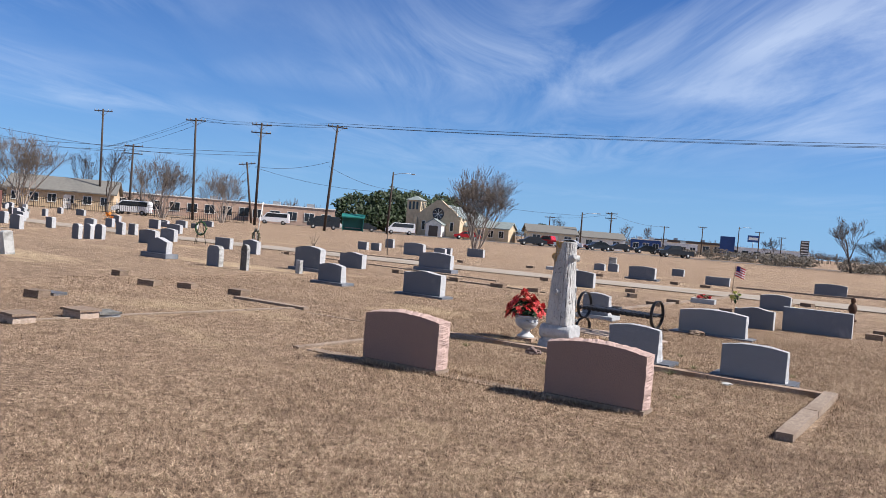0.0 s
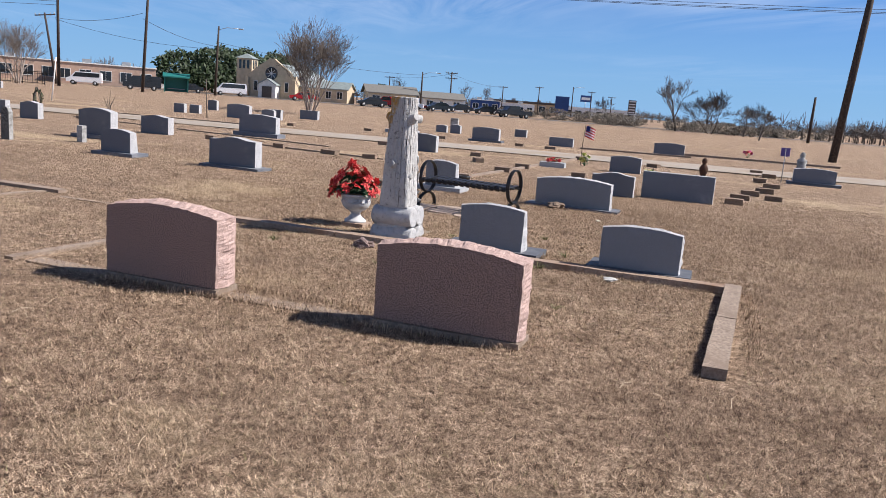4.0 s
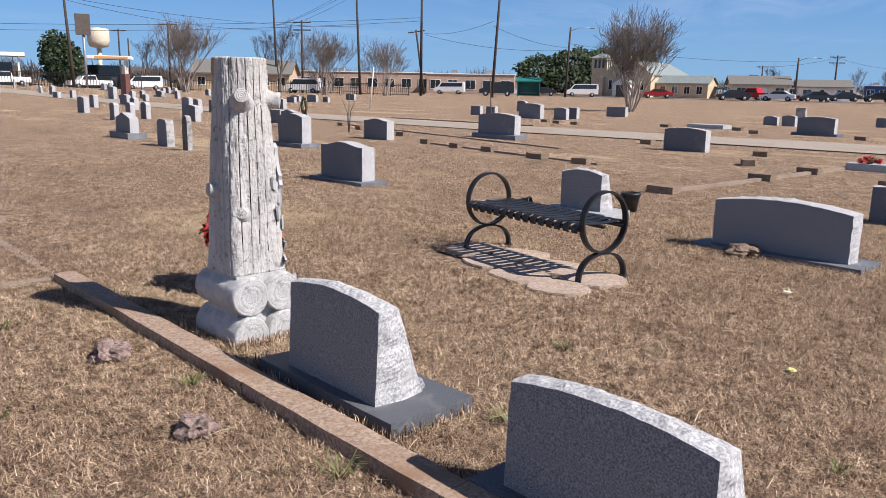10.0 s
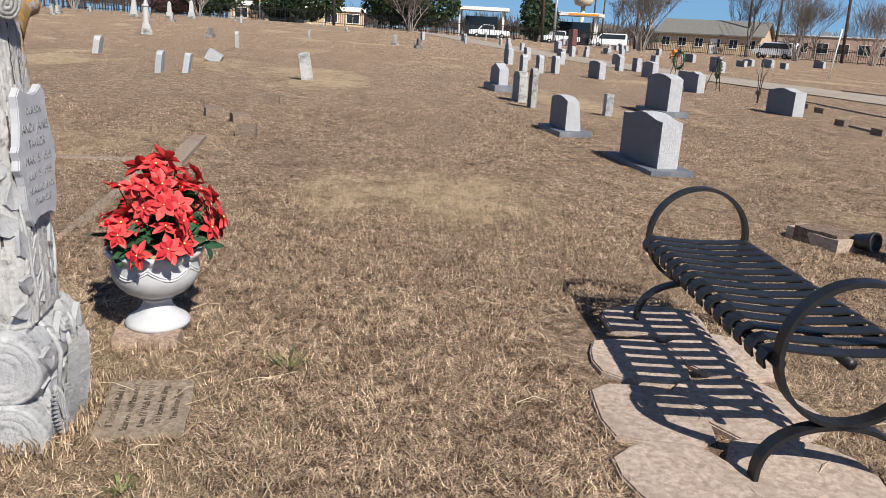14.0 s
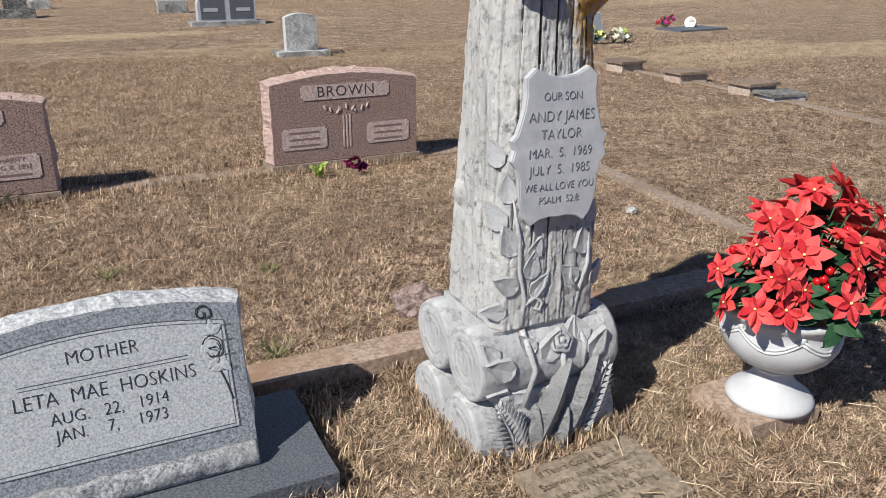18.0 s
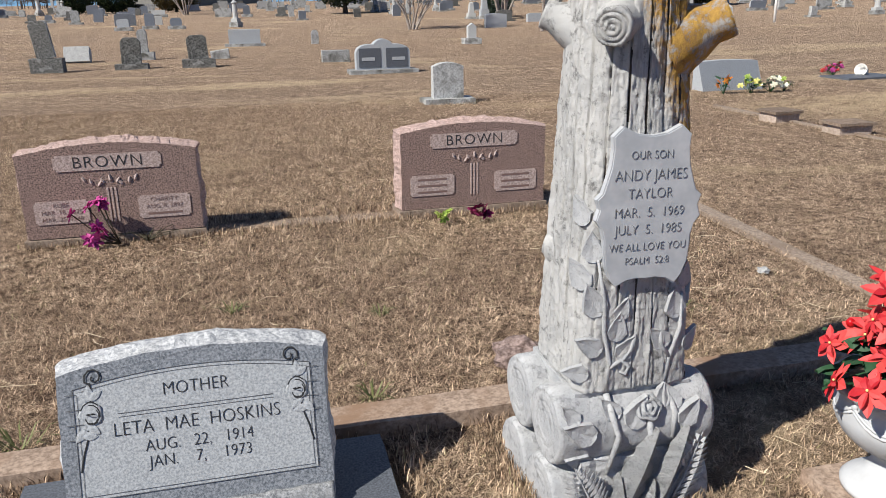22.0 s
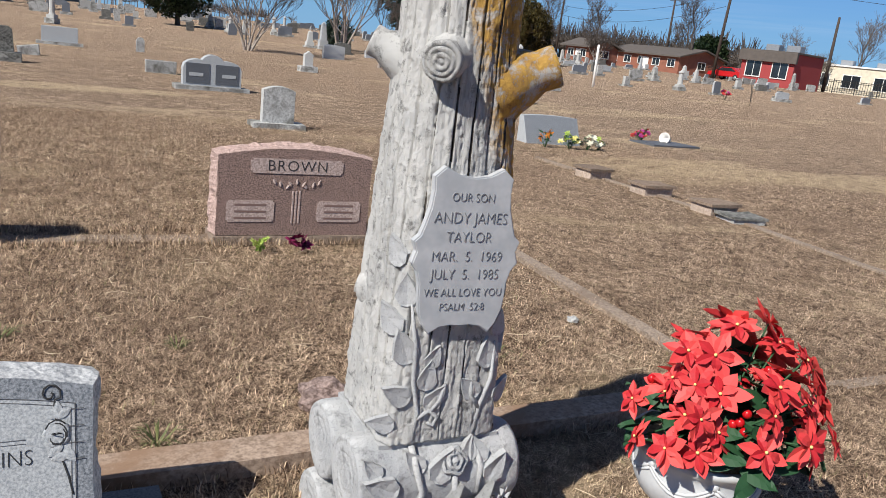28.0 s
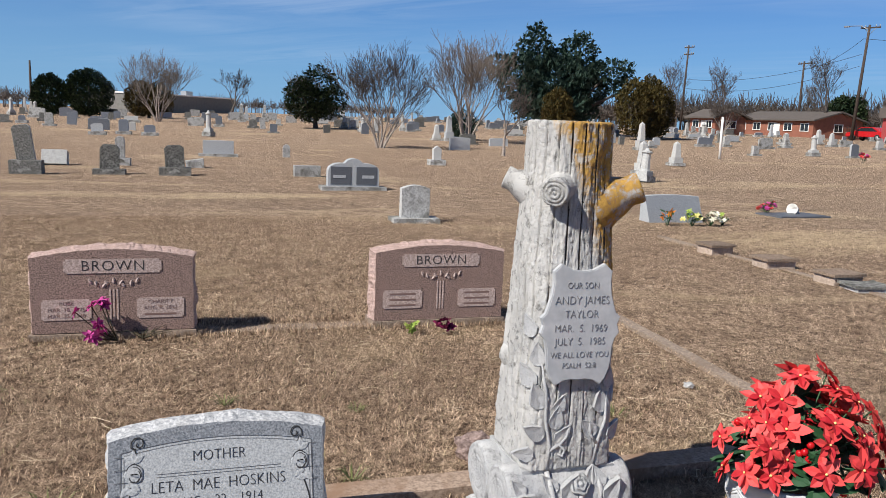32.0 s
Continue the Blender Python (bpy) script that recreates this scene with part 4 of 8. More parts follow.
def crowd_stone(dist, bearing):
    x, y = 3.4 - dist * math.sin(radians(bearing)), 11.2 + dist * math.cos(radians(bearing))
    u, v = round(U.x * x + U.y * y, 1), round(V.x * x + V.y * y, 1)
    face, edge, lab = KINDS[crowd.choice((0, 0, 0, 1, 1, 2, 3, 4, 4, 4))]
    roll = crowd.random()
    if roll < 0.10:
        obelisk(u, v, crowd.uniform(0.9, 1.6), crowd.uniform(0.26, 0.38), crowd.choice(("white_marble", "old_marble", "old_marble", "grey_light")), crowd.uniform(-2, 2))
    elif roll < 0.16:
        cross_column(u, v, crowd.uniform(1.0, 1.6), r=crowd.uniform(0.14, 0.2), side=crowd.uniform(-3, 3))
    else:
        headstone(u, v, crowd.choice((0.36, 0.44, 0.52, 0.9, 1.05)), crowd.choice((0.42, 0.5, 0.58, 0.7)), crowd.choice((0.12, 0.2)), crowd.choice(("tablet", "round", "arch", "flat", "tablet")), crowd.choice((0.05, 0.08)), face, edge,
                  plinth=crowd.choice((0, 0.08, 0.14)), rough=0, side=crowd.uniform(-5, 5), lean=crowd.uniform(-4, 4), label=lab, group=OLD, res=0.09, turn=crowd.uniform(-5, 5))


for k in range(230):
    crowd_stone(37 + 56 * crowd.random() ** 0.7, crowd.uniform(100, 172))
for k in range(20):
    crowd_stone(crowd.uniform(52, 86), crowd.uniform(70, 102))
for k in range(16):
    crowd_stone(crowd.uniform(38, 80), crowd.uniform(38, 70))
for k in range(22):
    x, y = crowd.uniform(-44, -16), crowd.uniform(36, 66)
    headstone(round(U.x * x + U.y * y, 1), round(V.x * x + V.y * y, 1), crowd.choice((0.45, 0.6, 0.9, 1.1)), crowd.choice((0.4, 0.5, 0.6)), 0.2, crowd.choice(("arch", "flat", "serp")), 0.05, res=0.09)

# low plot markers and kerbs
for mu, mv, mw, mt in ((-8.21, 18.53, 0.30, 5), (-9.3, 18.64, 0.40, -8), (-10.87, 19.0, 0.28, 0), (-11.92, 19.1, 0.24, 3), (-13.14, 19.35, 0.24, 0), (-5.23, 16.26, 0.36, 4), (-5.13, 18.76, 0.34, 0), (-5.11, 20.36, 0.32, 5), (-7.12, 23.0, 0.3, 0),
                       (-5.6, 13.7, 0.3, 20), (-10.85, 9.67, 0.30, 12), (-9.72, 9.83, 0.32, 0), (-13.2, 9.95, 0.26, 0), (-10.36, 6.61, 0.3, 9),
                       (-11.43, 9.3, 0.36, 10), (-11.1, 6.0, 0.32, 0)):
    marker(mu, mv, mw, 0.2, 0.09, mt)
for mu, mv, mw, mt in ((-4.9, 22.4, 0.34, 0), (-4.75, 25.9, 0.3, 0), (-15.5, 20.6, 0.3, 0), (-16.6, 21.0, 0.3, 0), (-18.2, 21.3, 0.26, 0), (-20.2, 22.1, 0.26, 0), (-10.4, 24.0, 0.3, 0), (-6.8, 30.8, 0.4, 0), (-8.0, 30.9, 0.3, 0), (-11.2, 31.2, 0.3, 0),
                       (-12.4, 32.5, 0.3, 0), (-14.8, 32.0, 0.34, 0), (-17.5, 30.4, 0.3, 0), (-18.4, 30.5, 0.3, 0), (-19.3, 30.9, 0.3, 0), (-0.4, 17.0, 0.3, 0), (0.3, 18.4, 0.3, 0), (0.2, 20.2, 0.36, 0), (0.4, 21.8, 0.36, 0), (0.2, 23.6, 0.3, 0),
                       (-1.6, 20.0, 0.3, 0), (-3.6, 19.4, 0.3, 0)):
    marker(mu, mv, mw, 0.2, 0.09, mt)
for mu, mv, mw, mt in ((-8.15, 4.25, 0.30, 4), (-8.22, 5.14, 0.34, -3), (-8.28, 5.95, 0.34, 2)):
    t = thing("plot_marker", at(mu, mv, 0, mt), "low brown stone block with a worn cap slab", "grave marker", "low plot markers")
    part("block", rough_box(mw, 0.25, 0.11, 0.010, 3, mu + mv), M["paving"], t).location = (0, 0, -0.03)
    part("cap_slab", rough_box(mw + 0.05, 0.30, 0.026, 0.007, 3, mv * 3), M["concrete"], t, "dark worn cap slab").location = (0, 0, 0.083)
t = thing("plot_marker", at(-8.29, 6.27, 0, -9), "low flat grey stone slab, cracked, beside a brown block", "grave marker", "low plot markers")
part("block", rough_box(0.33, 0.26, 0.055, 0.012, 4, 3.1), M["old_marble"], t).location = (0, 0, -0.02)
part("cap_slab", rough_box(0.37, 0.29, 0.024, 0.012, 4, 7.7), M["old_dark"], t, "blackened cap slab").location = (0, 0, 0.036)
curb(-5.2, 16.4, -4.9, 26.0, 0.10, 0.035, mat="kerb_pale")
curb(-13.2, 19.42, -7.9, 18.6, 0.08, 0.02, mat="kerb_pale")
curb(-21.0, 22.6, -10.5, 20.8, 0.08, 0.02, mat="kerb_pale")
curb(-7.75, 9.4, -9.3, 9.4, 0.14, 0.035, mat="kerb_pale")
curb(-7.95, 9.4, -8.24, 6.4, 0.07, 0.012, mat="kerb_pale")
curb(-8.24, 6.4, -8.2, 3.0, 0.06, 0.012, mat="kerb_pale")
curb(-2.6, 36.2, 3.5, 36.6, 0.2, 0.07, mat="kerb_pale")
curb(-6.2, 33.4, -2.0, 34.2, 0.14, 0.05, mat="kerb_pale")
curb(-17.3, 27.9, -24.0, 27.2, 0.1, 0.03, mat="kerb_pale")

# ---- the carved tree-trunk monument ----
def superround(a, e):
    c, s = math.cos(a), math.sin(a)
    return (abs(c) ** e + abs(s) ** e) ** (-1 / e)


def trunk_radius(z):
    keys = ((0.322, 0.150, 9.0), (0.45, 0.147, 7.5), (0.62, 0.144, 5.4), (0.80, 0.141, 3.8), (1.0, 0.138, 2.7), (1.15, 0.134, 2.2), (1.25, 0.131, 2.0), (1.375, 0.131, 2.0))
    for (z0, r0, e0), (z1, r1, e1) in zip(keys, keys[1:]):
        if z <= z1:
            k = (z - z0) / (z1 - z0)
            return r0 + (r1 - r0) * k, e0 + (e1 - e0) * k
    return keys[-1][1], 2.0


def trunk_mesh():
    """A square foot that rounds upwards, its bark cut into upright ridges with chiselled hatching between the grooves."""
    n, m = 420, 190
    z0, z1 = 0.322, 1.375
    verts, faces, dark = [], [], set()
    for j in range(m + 1):
        z = z0 + (z1 - z0) * j / m
        r, e = trunk_radius(z)
        for i in range(n):
            a = 2 * math.pi * i / n
            ring = Vector((math.cos(a), math.sin(a), 0))
            p = ring + Vector((0, 0, z * 1.3))
            wander = 0.10 * noise.noise(ring * 2 + Vector((0, 0, z * 2.2)))
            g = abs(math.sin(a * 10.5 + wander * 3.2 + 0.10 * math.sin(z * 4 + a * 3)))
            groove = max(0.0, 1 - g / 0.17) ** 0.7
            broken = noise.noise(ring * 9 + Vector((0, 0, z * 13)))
            # faces at the groove bottoms get the dark slot, broken up by noise
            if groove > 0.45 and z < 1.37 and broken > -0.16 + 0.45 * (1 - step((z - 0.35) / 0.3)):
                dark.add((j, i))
            depth = 0.015 * (0.3 + 0.7 * step((z - 0.36) / 0.25)) * (0.6 + 0.9 * max(0, noise.noise(p * 2.6) + 0.35))
            pit = max(0.0, noise.noise(ring * 16 + Vector((0, 0, z * 34))) - 0.38)
            hatch = noise.noise(ring * 11 + Vector((0, 0, z * 95)))
            rr = r * superround(a, e) - depth * groove + 0.0055 * noise.noise(p * 7) + 0.0028 * noise.noise(p * 24) + 0.0024 * hatch - 0.016 * pit * step((z - 0.45) / 0.2)
            verts.append((rr * math.cos(a), rr * math.sin(a), z))
    for j in range(m):
        for i in range(n):
            faces.append((j * n + i, j * n + (i + 1) % n, (j + 1) * n + (i + 1) % n, (j + 1) * n + i))
    # sawn top, slightly dished
    base = len(verts)
    for k in (0.93, 0.6, 0.3):
        for i in range(n):
            x, y, z = verts[m * n + i]
            verts.append((x * k, y * k, z + 0.004 + 0.003 * noise.noise(Vector((x * k * 40, y * k * 40, 0)))))
    rings = [m * n, base, base + n, base + 2 * n]
    for a_, b_ in zip(rings, rings[1:]):
        for i in range(n):
            faces.append((a_ + i, a_ + (i + 1) % n, b_ + (i + 1) % n, b_ + i))
    faces.append(tuple(rings[-1] + i for i in range(n)))
    faces.append(tuple(range(n - 1, -1, -1)))
    me = mesh_from("trunk", verts, faces, True)
    me.materials.append(M["trunk"])
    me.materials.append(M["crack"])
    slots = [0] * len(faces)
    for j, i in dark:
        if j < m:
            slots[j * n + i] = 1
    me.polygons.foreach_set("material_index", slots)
    return me


# darker speckled colour for the faces at the groove bottoms
M["crack"] = grain_mat("dark_groove_faces", (0.03, 0.026, 0.022), (0.12, 0.10, 0.085), 60, rough=0.95)


def stub_mesh(r0, r1, length, seed=0.0):
    """A sawn branch stub along +z, flared at its root, with growth rings cut in its end."""
    n = 26
    prof = [(r0 * 1.75, -0.05), (r0 * 1.35, -0.01), (r0 * 1.08, length * 0.25), (r1 * 0.97, length * 0.6), (r1, length * 0.9), (r1 * 0.96, length), (r1 * 0.80, length + 0.001), (r1 * 0.75, length - 0.004),
            (r1 * 0.70, length + 0.001), (r1 * 0.52, length + 0.002), (r1 * 0.47, length - 0.003), (r1 * 0.42, length + 0.002), (r1 * 0.22, length + 0.002), (r1 * 0.18, length - 0.003), (r1 * 0.12, length + 0.002)]
    verts, faces = [], []
    for r, z in prof:
        for i in range(n):
            a = 2 * math.pi * i / n
            k = 1 + 0.10 * noise.noise(Vector((math.cos(a) * 1.5, math.sin(a) * 1.5, z * 30 + seed)))
            verts.append((r * k * math.cos(a), r * k * math.sin(a), z))
    for j in range(len(prof) - 1):
        for i in range(n):
            faces.append((j * n + i, j * n + (i + 1) % n, (j + 1) * n + (i + 1) % n, (j + 1) * n + i))
    faces.append(tuple((len(prof) - 1) * n + i for i in range(n)))
    return mesh_from("branch_stub", verts, faces, True)


def log_mesh(r, length, seed):
    """A barked log along x with sawn ends cut with growth rings."""
    n = 48
    L = length / 2
    prof = [(0.02, -L + 0.001), (r * 0.5, -L), (r * 0.93, -L), (r, -L + 0.012)]
    prof += [(r, -L + length * k / 10) for k in range(1, 10)]
    prof += [(r, L - 0.012), (r * 0.95, L), (r * 0.86, L + 0.0012), (r * 0.84, L + 0.0002), (r * 0.82, L + 0.0012), (r * 0.6, L + 0.0016), (r * 0.58, L + 0.0006), (r * 0.56, L + 0.0016),
             (r * 0.36, L + 0.0016), (r * 0.34, L + 0.0008), (r * 0.32, L + 0.0016), (0.02, L + 0.0016)]
    verts, faces = [], []
    for k, (rad, x) in enumerate(prof):
        for i in range(n):
            a = 2 * math.pi * i / n
            rr = rad
            if abs(x) < L - 0.005 and rad > r * 0.9:
                g = abs(math.sin(a * 6 + seed + 0.8 * noise.noise(Vector((x * 7, a, seed)))))
                rr -= 0.007 * max(0, 1 - g / 0.25)
                rr += 0.004 * noise.noise(Vector((x * 18, math.cos(a) * 3, math.sin(a) * 3 + seed)))
            rr *= 1 + 0.02 * math.sin(3 * a + seed)
            verts.append((x, rr * math.cos(a), rr * math.sin(a)))
    for j in range(len(prof) - 1):
        for i in range(n):
            faces.append((j * n + i, j * n + (i + 1) % n, (j + 1) * n + (i + 1) % n, (j + 1) * n + i))
    faces.append(tuple(range(n - 1, -1, -1)))
    faces.append(tuple((len(prof) - 1) * n + i for i in range(n)))
    return mesh_from("log", verts, faces, True)


def shield_bm(th=0.02):
    """The scroll-shaped plaque: nipped top, drawn-in waist and spiked sides; faces +y."""
    half = ((0.0, 0.352), (0.035, 0.357), (0.068, 0.374), (0.092, 0.352), (0.090, 0.322), (0.094, 0.285), (0.104, 0.250), (0.112, 0.226), (0.126, 0.213), (0.118, 0.190), (0.126, 0.165),
            (0.112, 0.146), (0.105, 0.120), (0.104, 0.085), (0.100, 0.055), (0.088, 0.024), (0.072, 0.004), (0.048, 0.018), (0.022, 0.022), (0.0, 0.020))
    pts = list(half) + [(-x, z) for x, z in half[-2:0:-1]]
    bm = bmesh.new()
    vs = [bm.verts.new((x, 0, z)) for x, z in pts]
    f = bm.faces.new(vs)
    r = bmesh.ops.extrude_face_region(bm, geom=[f])
    bmesh.ops.translate(bm, vec=(0, th, 0), verts=[g for g in r["geom"] if isinstance(g, bmesh.types.BMVert)])
    bmesh.ops.recalc_face_normals(bm, faces=bm.faces[:])
    bmesh.ops.bevel(bm, geom=[e for e in bm.edges if all(v.co.y > th * 0.9 for v in e.verts)], offset=0.003, segments=2, affect="EDGES")
    return bm


def fern_mesh(length, width, n=11):
    """A carved fern frond from the origin along +y, in low relief."""
    pieces = [tube([(0, 0, 0.004), (0.004, length * 0.5, 0.010), (0, length, 0.006)], [0.004, 0.0035, 0.001], 5)]
    for i in range(n):
        t = 0.12 + 0.86 * i / n
        w = width / 2 * math.sin(math.pi * min(1, 0.25 + t * 0.72)) + 0.004
        for s in (-1, 1):
            y = length * t
            a, b = Vector((0, y, 0.006)), Vector((s * w, y + w * 0.75, 0.004))
            mid = (a + b) / 2 + Vector((0, 0, 0.008))
            dy = Vector((0, length / n * 0.46, 0))
            pieces.append(([a, mid - dy * 0.9, b, mid + dy * 0.9, (a + b) / 2 + Vector((0, 0, -0.006))], [(0, 1, 3), (1, 2, 3), (1, 0, 4), (2, 1, 4), (3, 2, 4), (0, 3, 4)]))
    return joined(pieces, "fern", False)


def ivy_mesh(size):
    """A three-lobed carved leaf from the origin along +y."""
    out = [(0, 0), (0.22, 0.06), (0.38, 0.30), (0.30, 0.50), (0.20, 0.74), (0, 1.05), (-0.20, 0.74), (-0.30, 0.50), (-0.38, 0.30), (-0.22, 0.06)]
    verts = [Vector((x * size, y * size, -0.006)) for x, y in out] + [Vector((x * size * 0.94, y * size * 0.96 + 0.01 * size, 0.008)) for x, y in out] + [Vector((0, 0.10 * size, 0.004)), Vector((0, 0.42 * size, 0.003)), Vector((0, 0.8 * size, 0.004))]
    n = len(out)
    faces = [(i, (i + 1) % n, n + (i + 1) % n, n + i) for i in range(n)]
    hub = {0: 0, 1: 0, 2: 1, 3: 1, 4: 2, 5: 2, 6: 2, 7: 1, 8: 1, 9: 0}
    for i in range(n):
        a, b = hub[i], hub[(i + 1) % n]
        faces.append((n + i, n + (i + 1) % n, 2 * n + b))
        if a != b:
            faces.append((n + i, 2 * n + b, 2 * n + a))
    return mesh_from("ivy_leaf", verts, faces, False)


def blade_leaf_mesh(length, width):
    """A big carved leaf with a raised rib and a wavy, notched edge."""
    bm = leaf_bm(length, width, 0.020, 0.012, 14, 0.16)
    bmesh.ops.solidify(bm, geom=bm.faces[:], thickness=0.016)
    me = bpy.data.meshes.new("carved_leaf")
    bm.to_mesh(me)
    bm.free()
    return me


def trunk_bearing(x, z):
    """The bearing on the trunk's front at which its surface lies x along the row, and the bearing of the surface's normal there."""
    r, e = trunk_radius(z)
    bear = radians(90)
    for k in range(41):
        b = radians(90 - 60 * k / 40) if x > 0 else radians(90 + 60 * k / 40)
        bear = b
        if abs(r * superround(b, e) * math.cos(b)) >= abs(x):
            break
    c, s = math.cos(bear), math.sin(bear)
    return bear, math.degrees(math.atan2(abs(s) ** (e - 1), math.copysign(abs(c) ** (e - 1), c)))


def build_monument():
    t = thing("tree_trunk_monument", at(-3.588, 9.572), "white marble tree-trunk monument with ochre lichen and a scroll plaque", "grave monument")
    base = new("log_base")
    base.parent = t
    for name, y, z, r, L, dx in (("log", 0.090, 0.222, 0.101, 0.415, 0.0), ("log", -0.094, 0.222, 0.099, 0.415, 0.004), ("log", 0.094, 0.030, 0.099, 0.425, 0.006), ("log", -0.100, 0.028, 0.097, 0.43, 0.008)):
        o = part(name, log_mesh(r, L, y * 31 + z * 7), M["marble"], base)
        o.location = (dx, y, z)
    part("core", rough_box(0.31, 0.285, 0.322, 0.004, 4, 2.0), M["marble"], base)
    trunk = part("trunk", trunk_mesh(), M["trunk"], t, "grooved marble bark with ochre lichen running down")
    # stubs: height, bearing (0 along the row, 90 to the front), radii, length, tilt up
    for z, ang, r0, r1, ln, up in ((1.180, 54, 0.038, 0.043, 0.060, -6), (1.178, -27, 0.042, 0.036, 0.062, 22), (1.150, 153, 0.060, 0.047, 0.100, 24), (0.632, -33, 0.030, 0.026, 0.012, 12), (0.735, -100, 0.036, 0.033, 0.040, 10)):
        r, e = trunk_radius(z)
        a = radians(ang)
        rr = r * superround(a, e) - 0.004
        o = part("branch_stub", stub_mesh(r0, r1, ln, ang), M["trunk"], t)
        o.matrix_local = pose(rr * math.cos(a), rr * math.sin(a), z, 0, 0, ang) @ pose(0, 0, 0, 0, 90 - up, 0)
    # the plaque and its lettering
    pl = part("plaque", shield_bm(), M["plaque"], t, "smooth grey marble scroll plaque")
    pl.matrix_local = pose(0.0, 0.146, 0.590, 1.5, 0, -4)
    for text, z, size, m in (("OUR SON", 0.310, 0.027, M["letter_plaque"]), ("ANDY JAMES", 0.265, 0.036, M["letter_plaque"]), ("TAYLOR", 0.223, 0.034, M["letter_plaque"]), ("MAR.  5.  1969", 0.180, 0.033, M["letter_plaque"]),
                             ("JULY  5.  1985", 0.140, 0.033, M["letter_plaque"]), ("WE ALL LOVE YOU", 0.099, 0.026, M["letter_plaque"]), ("PSALM  52:8", 0.066, 0.025, M["letter_plaque"])):
        letters(text, size, m, pl, (0, 0.0205, z), depth=0.0013, squeeze=0.84, thin=0.022)
    # two ivy vines up the trunk's foot
    ivy = ivy_mesh(0.074)
    for x, z, a, s in ((0.095, 0.430, 62, 1.0), (0.050, 0.405, -38, 0.95), (0.060, 0.452, -8, 1.0), (0.122, 0.372, 84, 0.9), (0.100, 0.520, 22, 1.15), (0.055, 0.505, -22, 0.8), (0.128, 0.585, 35, 1.1), (0.118, 0.650, 5, 1.0), (0.128, 0.735, 28, 1.0),
                       (-0.080, 0.425, 45, 0.95), (-0.126, 0.405, -42, 0.95), (-0.098, 0.495, 8, 1.05), (-0.132, 0.520, -35, 0.9), (-0.112, 0.570, -8, 0.9), (-0.134, 0.66, -25, 0.8)):
        bear, turn = trunk_bearing(x, z)
        r, e = trunk_radius(z)
        rr = r * superround(bear, e) - 0.002
        o = part("ivy_leaf", ivy, M["marble"], trunk)
        o.matrix_local = pose(rr * math.cos(bear), rr * math.sin(bear), z, 90, 0, 90 + turn) @ pose(0, 0, 0, 0, 0, a) @ Matrix.Diagonal((s, s, 0.75, 1))
    for pts in (((0.078, 0.148, 0.325), (0.072, 0.149, 0.40), (0.090, 0.148, 0.48), (0.092, 0.146, 0.56), (0.110, 0.138, 0.66)), ((-0.078, 0.148, 0.325), (-0.088, 0.149, 0.40), (-0.112, 0.147, 0.47), (-0.110, 0.144, 0.56)),
                ((0.074, 0.149, 0.385), (0.045, 0.151, 0.402), (0.022, 0.151, 0.385), (0.030, 0.151, 0.362), (0.046, 0.151, 0.372)), ((0.045, 0.149, 0.395), (0.018, 0.149, 0.425), (0.008, 0.148, 0.465)), ((-0.088, 0.149, 0.395), (-0.062, 0.149, 0.43), (-0.058, 0.148, 0.47))):
        part("ivy_stem", tube_mesh(pts, [0.0055] * (len(pts) - 1) + [0.003], 8), M["marble"], trunk)
    # big leaves, fern fronds and a rose carved over the front logs
    part("relief_ground", relief_block(0.35, 0.19), M["marble"], base).location = (-0.01, 0.0, -0.03)
    for x, z, a, ln, w, y, dip in ((0.072, -0.03, -23, 0.285, 0.092, 0.202, 3), (-0.030, -0.02, -20, 0.265, 0.072, 0.203, 3), (0.020, -0.03, -42, 0.20, 0.070, 0.196, 2), (-0.015, -0.03, -8, 0.13, 0.045, 0.206, 4), (0.040, -0.03, 6, 0.15, 0.05, 0.194, 2)):
        o = part("carved_leaf", blade_leaf_mesh(ln, w), M["marble"], base)
        o.matrix_local = pose(x, y, z, 90 - dip, 0, 180) @ pose(0, 0, 0, 0, 0, a)
    for x, z, a, ln in ((0.100, -0.03, 22, 0.205), (-0.066, -0.02, -24, 0.245)):
        o = part("carved_fern", fern_mesh(ln, 0.105), M["marble"], base)
        o.matrix_local = pose(x, 0.205, z, 88, 0, 180) @ pose(0, 0, 0, 0, 0, a) @ Matrix.Diagonal((1, 1, 1.0, 1))
    for x, z, a, s in ((0.028, 0.235, -30, 1.2), (0.118, 0.225, 66, 1.2), (0.120, 0.150, 72, 1.0), (-0.100, 0.262, 20, 1.0), (-0.112, 0.222, -30, 1.1), (0.055, 0.262, 40, 0.9), (-0.062, 0.272, -10, 0.8), (0.160, 0.262, 40, 0.8)):
        o = part("ivy_leaf", ivy, M["marble"], base)
        o.matrix_local = pose(x, 0.187 - abs(z - 0.222) * 0.30, z, 88 - (z - 0.222) * 380, 0, 180) @ pose(0, 0, 0, 0, 0, a) @ Matrix.Diagonal((s, s, 1.25, 1))
    rose = part("carved_rose", lathe([(0.031, 0), (0.035, 0.010), (0.030, 0.018), (0.024, 0.009), (0.021, 0.019), (0.015, 0.023), (0.012, 0.013), (0.007, 0.021), (0.002, 0.023)], 22, True, "rose", 0.10, 5), M["marble"], base)
    rose.matrix_local = pose(-0.022, 0.172, 0.278, 62, 0, 180)
